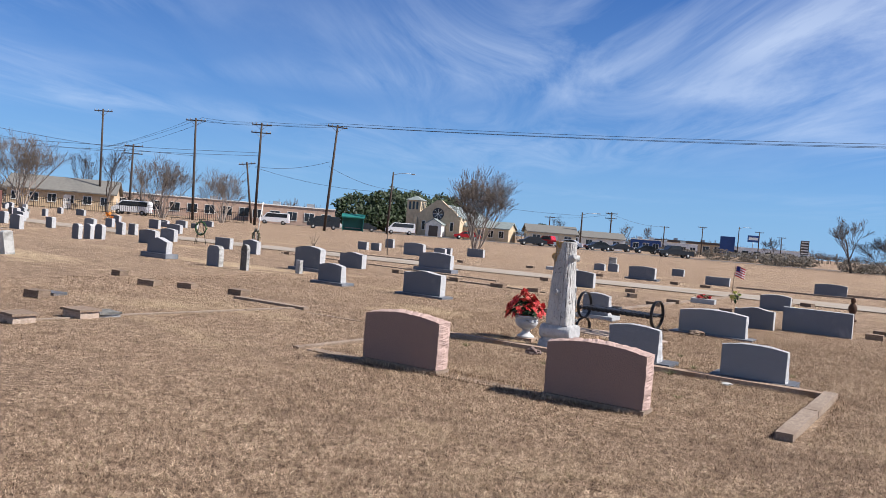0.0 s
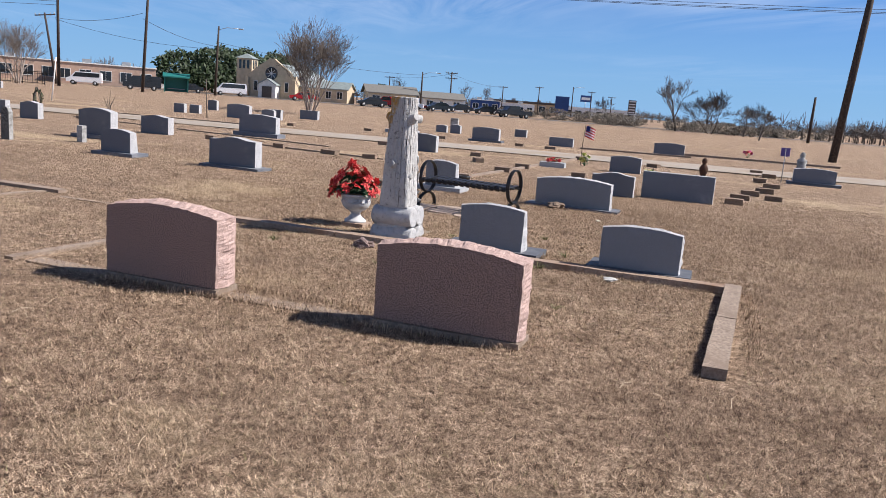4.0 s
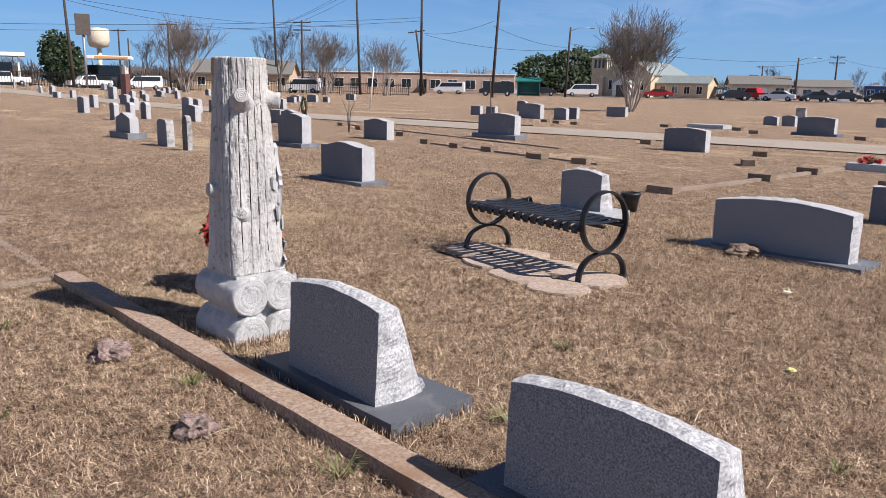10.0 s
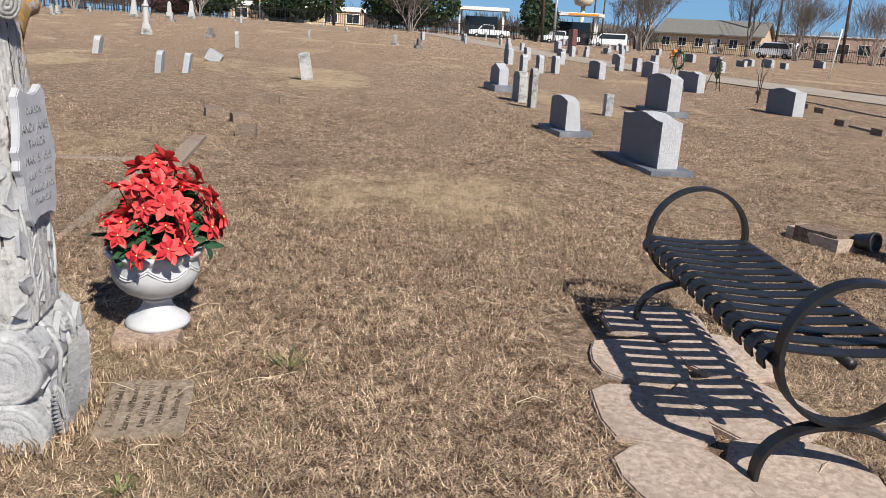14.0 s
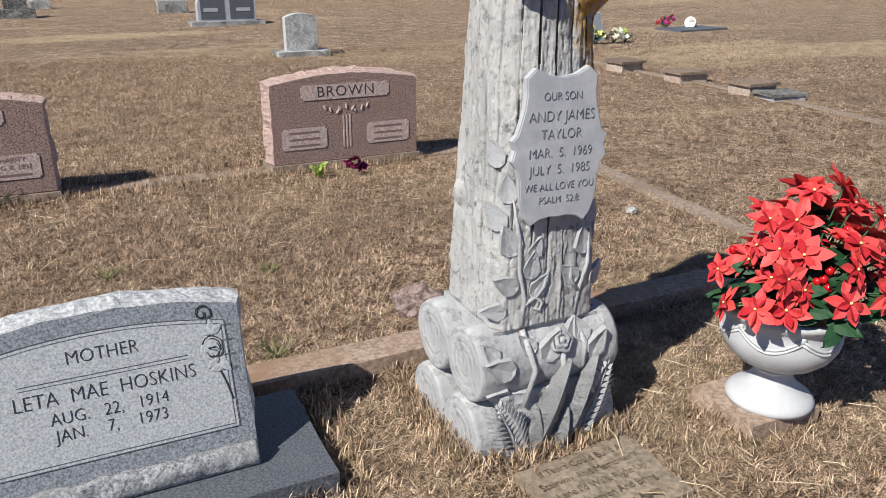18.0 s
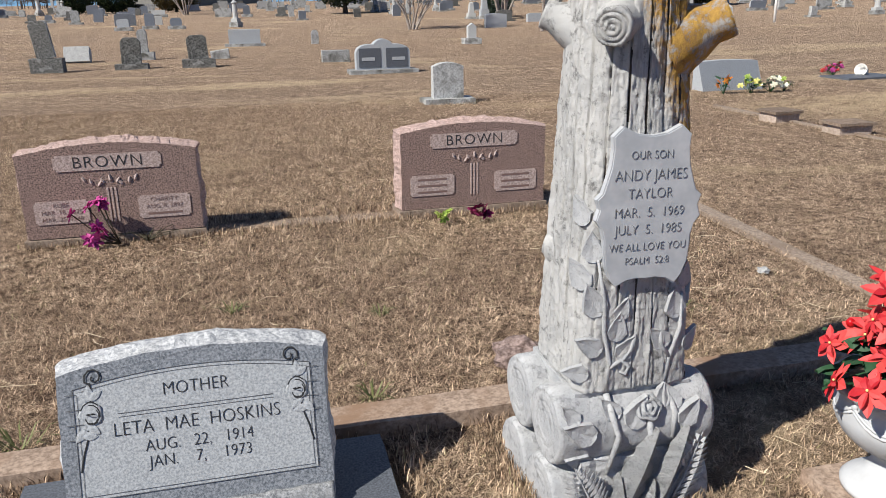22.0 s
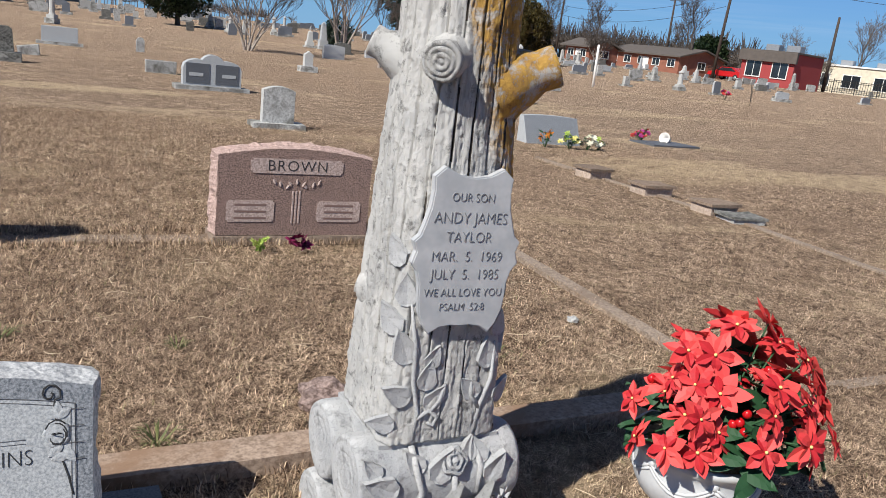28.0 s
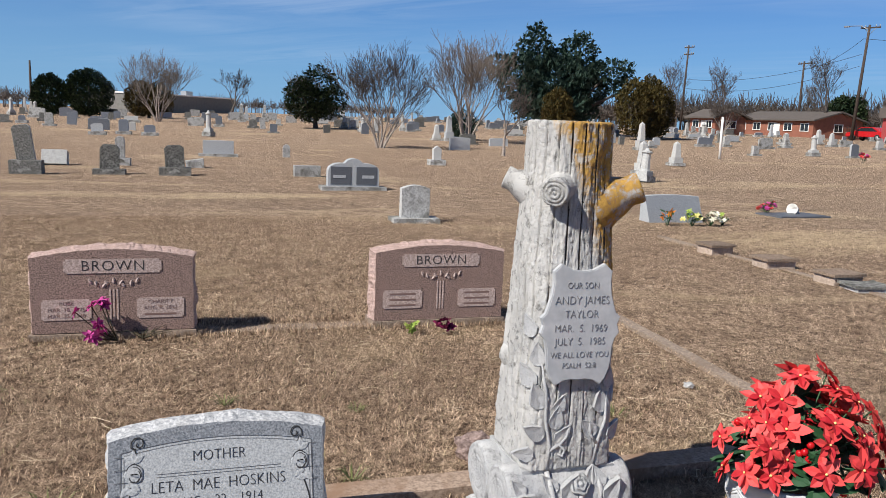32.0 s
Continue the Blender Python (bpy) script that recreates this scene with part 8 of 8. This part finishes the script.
# ---- flowers, flags and small things on the graves ----
def flower_cluster(u, v, mats, label, n, r, h, seed, size=0.035, group="grave flowers", z=0.0, turn=0.0):
    """A clump of silk flowers with leaves, on short stalks."""
    rng = random.Random(seed)
    t = thing("silk_flowers", at(u, v, z, turn), label, "artificial flowers", group)
    kinds = [bloom_mesh(seed * 7 + k, size) for k in range(2)]
    for k in range(n):
        a, q = rng.uniform(0, 2 * math.pi), math.sqrt(rng.random())
        x, y = r * q * math.cos(a), 0.7 * r * q * math.sin(a)
        zz = h * (1 - 0.6 * q * q) * rng.uniform(0.7, 1.1)
        o = part("flower", kinds[k % 2], M[mats[k % len(mats)]], t)
        o.matrix_local = pose(x, y, zz, rng.uniform(-70, 10), rng.uniform(-40, 40), rng.uniform(0, 360))
        part("stalk", tube_mesh([(x, y, zz), (x * 0.4, y * 0.4, zz * 0.4), (0, 0, -0.02)], 0.004, 4), M["green_leaf"], t)
    for k in range(n):
        a = rng.uniform(0, 2 * math.pi)
        o = part("leaf", leaf_data, M["green_leaf"], t)
        o.matrix_local = pose(0.5 * r * math.cos(a), 0.4 * r * math.sin(a), h * rng.uniform(0.2, 0.7), rng.uniform(-20, 60), rng.uniform(-30, 30), rng.uniform(0, 360))
    return t


leaf_data = blade_leaf_thin()
flower_cluster(-9.02, 1.95, ("orange", "orange", "white_flower"), "orange and cream silk flowers before the pale headstone", 9, 0.10, 0.28, 61, 0.05)
flower_cluster(-9.40, 2.00, ("lime", "yellow_flower"), "lime and yellow silk flowers before the pale headstone", 12, 0.15, 0.22, 62, 0.055)
flower_cluster(-9.72, 1.98, ("white_flower",), "white silk roses before the pale headstone", 14, 0.17, 0.20, 63, 0.055)
flower_cluster(-9.98, 1.92, ("white_flower", "lime", "yellow_flower"), "cream silk flowers before the pale headstone", 9, 0.12, 0.16, 64, 0.05)
flower_cluster(-12.0, 0.45, ("petal", "magenta", "white_flower", "lime"), "red and pink silk flowers beside a flat dark grave slab", 16, 0.19, 0.24, 65, 0.055)
flower_cluster(-31.4, -16.7, ("petal", "magenta"), "red silk flowers among the older graves", 12, 0.3, 0.5, 66, 0.12)
flower_cluster(-4.70, 21.75, ("petal",), "red silk flowers laid on a flat grave marker", 14, 0.17, 0.10, 67, 0.06, z=0.11)
flower_cluster(-4.15, 23.15, ("lime", "yellow_flower"), "yellow-green silk flowers at the foot of the small flag", 14, 0.14, 0.34, 68, 0.06)
flower_cluster(-2.35, 22.0, ("yellow_flower", "lime"), "yellow-green silk flowers low in the grass", 10, 0.16, 0.16, 69, 0.06)
flower_cluster(-45.2, 31.5, ("orange",), "bright orange silk flowers before a headstone", 16, 0.35, 0.75, 70, 0.13)
flower_cluster(0.1, 39.4, ("magenta", "petal"), "pink silk flowers beside a low headstone", 12, 0.2, 0.42, 71, 0.09)
solo("grave_slab", rough_box(1.1, 0.6, 0.05, 0.006, 3, 3.3), M["dark_granite"], at(-12.3, 0.75, -0.03, 4), "flat dark granite slab flush with the grass", "grave slab")
solo("grave_slab", rough_box(0.62, 0.34, 0.13, 0.006, 2, 5.3), M["grey_light"], at(-4.7, 21.75, -0.02, 4), "flat pale grave marker under red flowers", "grave marker")
solo("grave_slab", rough_box(1.3, 0.7, 0.14, 0.008, 2, 6.3), M["grey_light"], at(-13.7, 33.0, -0.02, 4), "low flat pale grave slab in the grass", "grave marker")
solo("grave_slab", rough_box(0.34, 0.2, 0.05, 0.004, 2, 7.3), M["white_marble"], at(-13.1, 6.5, -0.02, 10), "small white slab lying in the grass", "grave marker")
solo("grave_slab", rough_box(0.42, 0.26, 0.05, 0.006, 2, 8.3), M["dark_granite"], at(-10.7, 7.0, -0.03, 16), "small dark flat plate set in the grass", "grave marker")


def fallen_vase():
    t = thing("flower_vase", at(-12.5, 0.55, 0.07, 30, 0, 78), "white tapered grave vase tipped over in the grass", "vase")
    part("cup", lathe([(0.035, -0.12), (0.05, -0.10), (0.08, 0.06), (0.10, 0.13), (0.09, 0.13), (0.06, 0.02)], 16), M["trim_white"], t)


fallen_vase()


def small_flag(u, v):
    t = thing("grave_flag", at(u, v, 0, 20), "small striped flag on a thin stick by the flowers", "flag")
    t.scale = (0.85, 0.85, 0.9)
    part("stick", tube_mesh([(0, 0, -0.1), (0.01, 0, 0.6), (0.05, 0, 1.22)], 0.009, 6), M["pole"], t)
    cloth = new("cloth")
    cloth.parent = t
    cloth.matrix_local = pose(0.045, 0, 0.86, 0, 6, 0)
    for k in range(9):
        verts, faces = [], []
        for i in range(9):
            x = 0.30 * i / 8
            y = 0.018 * math.sin(i * 0.9)
            for dy, z in ((-0.002, 0.036 * k - 0.25 * x), (-0.002, 0.036 * (k + 1) - 0.25 * x), (0.002, 0.036 * (k + 1) - 0.25 * x), (0.002, 0.036 * k - 0.25 * x)):
                verts.append((x - 0.0, y + dy, z))
        for i in range(8):
            for j in range(4):
                faces.append((i * 4 + j, i * 4 + (j + 1) % 4, i * 4 + 4 + (j + 1) % 4, i * 4 + 4 + j))
        part("stripe", mesh_from("stripe", verts, faces), M["cloth_red" if k % 2 == 0 else "cloth_white"], cloth)
    part("canton", box_bm(0.13, 0.012, 0.16), M["cloth_blue"], cloth).location = (0.065, 0.006, 0.15)


small_flag(-4.26, 23.1)


def wreath_stand(u, v, size, turn, green):
    t = thing("wreath_stand", at(u, v, 0, turn), "grave wreath on a thin three-legged wire stand", "wreath", "wreaths on stands")
    h = 1.05 * size
    for x, y in ((-0.25, 0.12), (0.25, 0.12), (0, -0.3)):
        part("leg", tube_mesh([(x * size, y * size, -0.03), (x * 0.2, 0, h)], 0.011, 5), M["iron"], t)
    ring = [(0.27 * size * math.cos(a), 0.03, h * 0.62 + 0.27 * size * math.sin(a)) for a in (2 * math.pi * k / 20 for k in range(21))]
    w = part("ring", tube_mesh(ring, 0.028, 6), M["green_leaf" if green else "stem"], t)
    rng = random.Random(int(u * 10))
    for k in range(46):
        a = 2 * math.pi * k / 46
        o = part("leaf", leaf_data, M["green_leaf" if green else "stem"], w)
        o.matrix_local = pose(0.27 * size * math.cos(a), 0.04, h * 0.62 + 0.27 * size * math.sin(a), rng.uniform(40, 120), rng.uniform(-50, 50), rng.uniform(0, 360))
    bow = part("bow", bloom_mesh(9, 0.09), M["white_flower" if green else "plum"], t)
    bow.matrix_local = pose(0.0, 0.06, h * 0.4, -90, 0, 0)


wreath_stand(-25.2, 22.1, 1.0, 10, True)
wreath_stand(-21.2, 21.3, 0.85, -15, False)


def post(u, v, h, r, mat, label, side=0.0, name="marker_post", category="post"):
    return solo(name, tube_mesh([(0, 0, -0.2), (0, 0, h * 0.5), (0, 0, h)], [r, r * 0.95, r * 0.85], 10), M[mat], at(u, v, 0, 0, 0, side), label, category)


post(-33.6, 33.5, 2.2, 0.035, "trim_white", "white painted post leaning among the graves", 9)
post(-25.3, -18.9, 1.9, 0.06, "trim_white", "slim white post among the older graves", 1)
post(-21.5, 30.2, 1.6, 0.02, "twig", "thin bare stake in the grass", -3)


def sapling(u, v, h, seed):
    rng = random.Random(seed)
    t = thing("sapling", at(u, v), "thin leafless sapling standing in the grass", "sapling", "saplings")
    for k in range(5):
        a = rng.uniform(0, 6.28)
        part("stem", tube_mesh([(0, 0, -0.05), (0.06 * math.cos(a), 0.06 * math.sin(a), h * 0.5), (0.22 * math.cos(a), 0.22 * math.sin(a), h * rng.uniform(0.7, 1))], [0.012, 0.009, 0.004], 5), M["twig"], t)


sapling(-17.4, 20.3, 1.1, 4)
sapling(-30.2, -14.0, 1.3, 5)


def flower_pot(u, v, r, h, mat, label, fallen=0.0):
    t = thing("flower_pot", at(u, v, r if fallen else 0, 20, 0, fallen), label, "flower pot", "grave flower pots")
    part("pot", lathe([(r * 0.7, 0), (r * 0.9, h * 0.6), (r, h * 0.85), (r * 1.08, h * 0.86), (r * 1.08, h), (r * 0.9, h), (r * 0.8, h * 0.8)], 18), M[mat], t)
    return t


flower_pot(-5.45, 13.80, 0.06, 0.13, "iron", "small black plastic flower pot tipped over by the headstone", 82)
flower_pot(-4.62, 14.62, 0.10, 0.20, "iron", "small black flower pot beside the headstone")
solo("plot_marker", rough_box(0.40, 0.26, 0.09, 0.01, 3, 2.2), M["paving"], at(-5.62, 13.72, -0.02, 14), "flat tan stone marker beside the slant headstone", "grave marker")


def figurine():
    t = thing("grave_figurine", at(-1.1, 21.2), "small brown carved garden statue on a round foot", "statue")
    part("body", lathe([(0.10, 0), (0.11, 0.04), (0.07, 0.06), (0.06, 0.16), (0.09, 0.26), (0.10, 0.34), (0.06, 0.41), (0.035, 0.44), (0.06, 0.48), (0.055, 0.54), (0.01, 0.58)], 14), M["rust"], t)


figurine()


def garden_sign(u, v):
    t = thing("garden_sign", at(u, v), "small purple square sign on a thin stake", "sign")
    part("stake", tube_mesh([(0, 0, -0.1), (0, 0, 0.85)], 0.012, 6), M["steel"], t)
    part("face", box_bm(0.22, 0.02, 0.22, 0.004), M["violet"], t).location = (0, 0.015, 0.66)


M["violet"] = plain_mat("violet_sign_face", (0.10, 0.07, 0.26), 0.5)
garden_sign(0.75, 24.6)
headstone(1.5, 24.4, 1.0, 0.42, 0.2, "arch", 0.04, plinth=0.06)
solo("angel_statue", lathe([(0.16, 0), (0.17, 0.08), (0.11, 0.10), (0.14, 0.25), (0.11, 0.42), (0.13, 0.56), (0.05, 0.62), (0.07, 0.68), (0.06, 0.75), (0.01, 0.79)], 12), M["old_marble"], at(1.25, 25.6), "small grey weathered garden angel statue", "statue")
for mu, mv in ((0.2, 27.4), (0.5, 26.0), (-0.1, 19.2), (-0.3, 18.0), (-6.4, 20.9), (-2.6, 25.6), (-3.4, 27.0)):
    marker(mu, mv, 0.34, 0.2, 0.09, mu * 9)
headstone(-24.6, 19.2, 0.95, 0.52, 0.2, "arch", 0.05)
headstone(-20.2, 20.2, 0.7, 0.5, 0.2, "serp", 0.05)
headstone(-36.5, 24.6, 0.8, 0.5, 0.2, "arch", 0.05)
headstone(-39.5, 27.8, 0.6, 0.5, 0.2, "flat", 0.02)
headstone(-34.4, 21.2, 0.5, 0.5, 0.2, "tablet", 0.05)
headstone(-37.0, 20.4, 0.55, 0.55, 0.2, "tablet", 0.05)
headstone(-13.28, 15.2, 0.14, 0.34, 0.12, "flat", 0.01, "old_marble", "old_marble", label="short slim stone post marker beside a headstone")


def straw_litter(u0, u1, v0, v1, n, seed):
    """Loose pale stalks and clippings lying on the lawn."""
    rng = random.Random(seed)
    pieces = []
    for k in range(n):
        p = U * rng.uniform(u0, u1) + V * rng.uniform(v0, v1)
        a, l = rng.uniform(0, 6.28), rng.uniform(0.04, 0.15)
        d = Vector((math.cos(a), math.sin(a), 0)) * l
        b = Vector((-d.y, d.x, 0)) * rng.uniform(-0.25, 0.25)
        p.z = 0.008
        pieces.append(tube([p, p + d * 0.5 + b + Vector((0, 0, rng.uniform(0.004, 0.02))), p + d + Vector((0, 0, rng.uniform(0, 0.025)))], [0.0013, 0.0012, 0.0006], 3, False))
    solo("straw_litter", joined(pieces, "straw_litter"), M["straw"], Matrix(), "loose pale straw scattered on the lawn", "straw", kind="stuff")


M["straw"] = leaf_mat("bleached_straw", (0.42, 0.32, 0.20), (0.74, 0.62, 0.44))
straw_litter(-5.2, -0.4, 6.9, 9.0, 170, 81)
straw_litter(-5.0, -0.2, 9.2, 10.4, 170, 82)
straw_litter(-6.0, 0.6, 10.4, 13.0, 110, 83)
straw_litter(-6.0, 1.0, 2.5, 6.6, 110, 84)


def chip(u, v, size, mat, label, seed):
    rock(u, v, size, mat, label, seed, 0.4, "loose_leaf" if mat == "yellow_flower" else "loose_rock")


chip(-1.42, 11.15, 0.04, "yellow_flower", "single dry yellow leaf on the grass", 9.1)
chip(-2.05, 12.55, 0.05, "white_flower", "scrap of pale leaf on the grass", 9.7)


def weed(u, v, seed, size, n):
    """A small tuft of living green grass in the dormant lawn."""
    rng = random.Random(seed)
    pieces = []
    for k in range(n):
        a, l = rng.uniform(0, 6.28), size * rng.uniform(0.5, 1.2)
        d = Vector((math.cos(a), math.sin(a), 0))
        e = Vector((-d.y, d.x, 0)) * 0.003
        p = d * rng.uniform(0, size * 0.5)
        pieces.append(([p - e, p + e, p + d * l * 0.5 + e * 0.7 + Vector((0, 0, l * 0.5)), p + d * l * 0.5 - e * 0.7 + Vector((0, 0, l * 0.5)), p + d * l + Vector((0, 0, l * 0.45))], [(0, 1, 2, 3), (3, 2, 4)]))
    solo("weed_tuft", joined(pieces, "weed_tuft"), M["weed"], at(u, v, -0.008), "small tuft of green weeds in the dry lawn", "weed", "green weed tufts")


M["weed"] = leaf_mat("dull_green_weed", (0.07, 0.085, 0.025), (0.19, 0.20, 0.075))
for k, (wu, wv) in enumerate(((-1.55, 7.75), (-3.05, 9.0), (-2.0, 9.02), (-3.2, 8.3), (-3.9, 9.25), (-1.9, 9.75), (-3.15, 10.0), (-2.6, 8.1), (-4.4, 8.6), (-0.9, 10.3), (-2.3, 10.6), (-3.9, 10.4))):
    weed(wu, wv, 90 + k, 0.05 + 0.02 * (k % 3), 26)
rock(-1.36, 8.94, 0.11, "white_marble", "flat pale chip of stone beside the kerb", 7.4, 0.25)

# ---- dry grass ----
WALKED = ((0.4, -0.5), (-0.2, 2.6), (-0.5, 3.8), (-0.4, 9.2), (-2.1, 11.0), (-2.8, 11.1))


def off_track(u, v):
    """Distance in the row plan from the line along which the lawn is seen nearest."""
    best = np.full(len(u), 99.0)
    for (a, b), (c, d) in zip(WALKED, WALKED[1:]):
        k = np.clip(((u - a) * (c - a) + (v - b) * (d - b)) / ((c - a) ** 2 + (d - b) ** 2), 0, 1)
        best = np.minimum(best, np.hypot(u - a - k * (c - a), v - b - k * (d - b)))
    return best


def grass_patch(name, near, far, per_m2, length, seed, full):
    """Countless short dry blades, each a bent sliver, thinning out smoothly with distance from the line."""
    rng = np.random.default_rng(seed)
    u0, u1, v0, v1 = -13.0, 3.6, 1.0, 18.0
    n = int((u1 - u0) * (v1 - v0) * per_m2)
    u, v = rng.uniform(u0, u1, n), rng.uniform(v0, v1, n)
    far_off = off_track(u, v)
    ok = (far_off >= near) & (far_off < far) & clear_of_stones(u, v)
    ok &= rng.uniform(0, 1, n) < (full / np.maximum(full, far_off)) ** 2.2 * np.clip((far - far_off) / 2.0, 0, 1) ** (0 if far < 5 else 1)
    u, v, far_off = u[ok], v[ok], far_off[ok]
    n = len(u)
    x, y = u * U.x + v * V.x, u * U.y + v * V.y
    a = rng.uniform(0, 2 * np.pi, n)
    l = length * rng.uniform(0.4, 1.6, n) * np.maximum(1, far_off / 8)
    rise = rng.uniform(0.06, 0.80, n) ** 1.25
    dx, dy = np.cos(a), np.sin(a)
    w = 0.0028 * rng.uniform(0.6, 1.4, n) * np.maximum(1, far_off / 4.5)
    z0 = np.full(n, -0.004)
    flat = l * np.sqrt(1 - rise**2)
    corners = [np.stack([x - dy * w / 2, y + dx * w / 2, z0], -1), np.stack([x + dy * w / 2, y - dx * w / 2, z0], -1)]
    corners.append(np.stack([x + dx * flat, y + dy * flat, z0 + l * rise * 0.9 + 0.007], -1))
    k = len(corners)
    t = k - 2
    me = bpy.data.meshes.new(name)
    idx = np.arange(n)[:, None] * k
    tri = np.concatenate([idx + (0, 1, 2), idx + (0, 2, 3)][:t], 1).reshape(-1)
    me.vertices.add(n * k)
    me.vertices.foreach_set("co", np.stack(corners, 1).reshape(-1))
    me.loops.add(n * 3 * t)
    me.loops.foreach_set("vertex_index", tri)
    me.polygons.add(n * t)
    me.polygons.foreach_set("loop_start", np.arange(n * t) * 3)
    me.update(calc_edges=True)
    solo(name, me, M["blade"], Matrix(), "dormant tan lawn grass, short and dry", "grass", kind="stuff")


def clear_of_stones(u, v):
    hold = np.ones(len(u), bool)
    for a, b, c, d in ((-3.78, -3.38, 9.37, 9.76), (-3.06, -2.12, 9.28, 9.74), (-1.68, -0.68, 9.25, 9.70), (-4.50, -3.58, 6.63, 6.87), (-2.46, -1.54, 6.63, 6.87), (-4.32, -4.10, 9.80, 10.02), (-3.78, -3.42, 9.85, 10.11),
                       (-5.26, -0.36, 9.11, 9.25), (-0.55, -0.32, 6.63, 9.25), (-3.3, -2.86, 11.35, 12.03), (-4.4, -3.3, 11.43, 12.15)):
        hold &= ~((u > a) & (u < b) & (v > c) & (v < d))
    return hold


grass_patch("grass", 0.0, 3.4, 9200, 0.027, 1, 3.4)
grass_patch("grass", 3.4, 12.0, 7600, 0.028, 2, 3.3)


def tufts(name, spots, seed, blade_len, count):
    """Longer tufts of grass left standing against stones and kerbs."""
    rng = random.Random(seed)
    pieces = []
    for u, v in spots:
        for k in range(count):
            p = U * (u + rng.gauss(0, 0.03)) + V * (v + rng.gauss(0, 0.025))
            l = blade_len * rng.uniform(0.4, 1.2)
            a = rng.uniform(0, 6.3)
            s = rng.uniform(0.15, 0.8) * l
            d = Vector((math.cos(a), math.sin(a), 0))
            e = Vector((-d.y, d.x, 0)) * 0.0015
            tip = p + d * s + Vector((0, 0, l * 0.8))
            mid = p + d * s * 0.35 + Vector((0, 0, l * 0.55))
            pieces.append(([p - e, p + e, mid + e, mid - e, tip], [(0, 1, 2, 3), (3, 2, 4)]))
    solo(name, joined(pieces, name), M["blade"], Matrix(), "straggling dry grass grown up against the stones", "grass", kind="stuff")


edge_spots = [(-3.34 + 0.02 * math.sin(k), 9.35 + 0.022 * k) for k in range(20)] + [(-3.79 + 0.022 * k, 9.80) for k in range(20)] + [(-3.82 - 0.02 * k, 9.30) for k in range(14)]
edge_spots += [(-3.06 + 0.045 * k, 9.76) for k in range(21)] + [(-3.08, 9.30 + 0.04 * k) for k in range(11)] + [(-2.08, 9.30 + 0.05 * k) for k in range(8)] + [(-2.12 + 0.04 * k, 9.27) for k in range(10)]
edge_spots += [(-5.2 + 0.06 * k + 0.03 * math.sin(k * 7), 9.27 + 0.015 * math.sin(k * 3)) for k in range(80) if math.sin(k * 1.7) > -0.4] + [(-0.26, 7.28 + 0.11 * k) for k in range(17)] + [(-0.46, 7.28 + 0.13 * k) for k in range(14)]
edge_spots += [(-4.5 + 0.05 * k, 6.90) for k in range(60)] + [(-4.5 + 0.05 * k, 6.60) for k in range(60)]
edge_spots += [(-4.16 + 0.12 * math.cos(k), 9.90 + 0.12 * math.sin(k)) for k in range(7)] + [(-3.1, 13.6), (-2.0, 13.6), (-4.5, 14.3), (-4.2, 13.9)]
tufts("grass_tufts", edge_spots, 5, 0.046, 22)
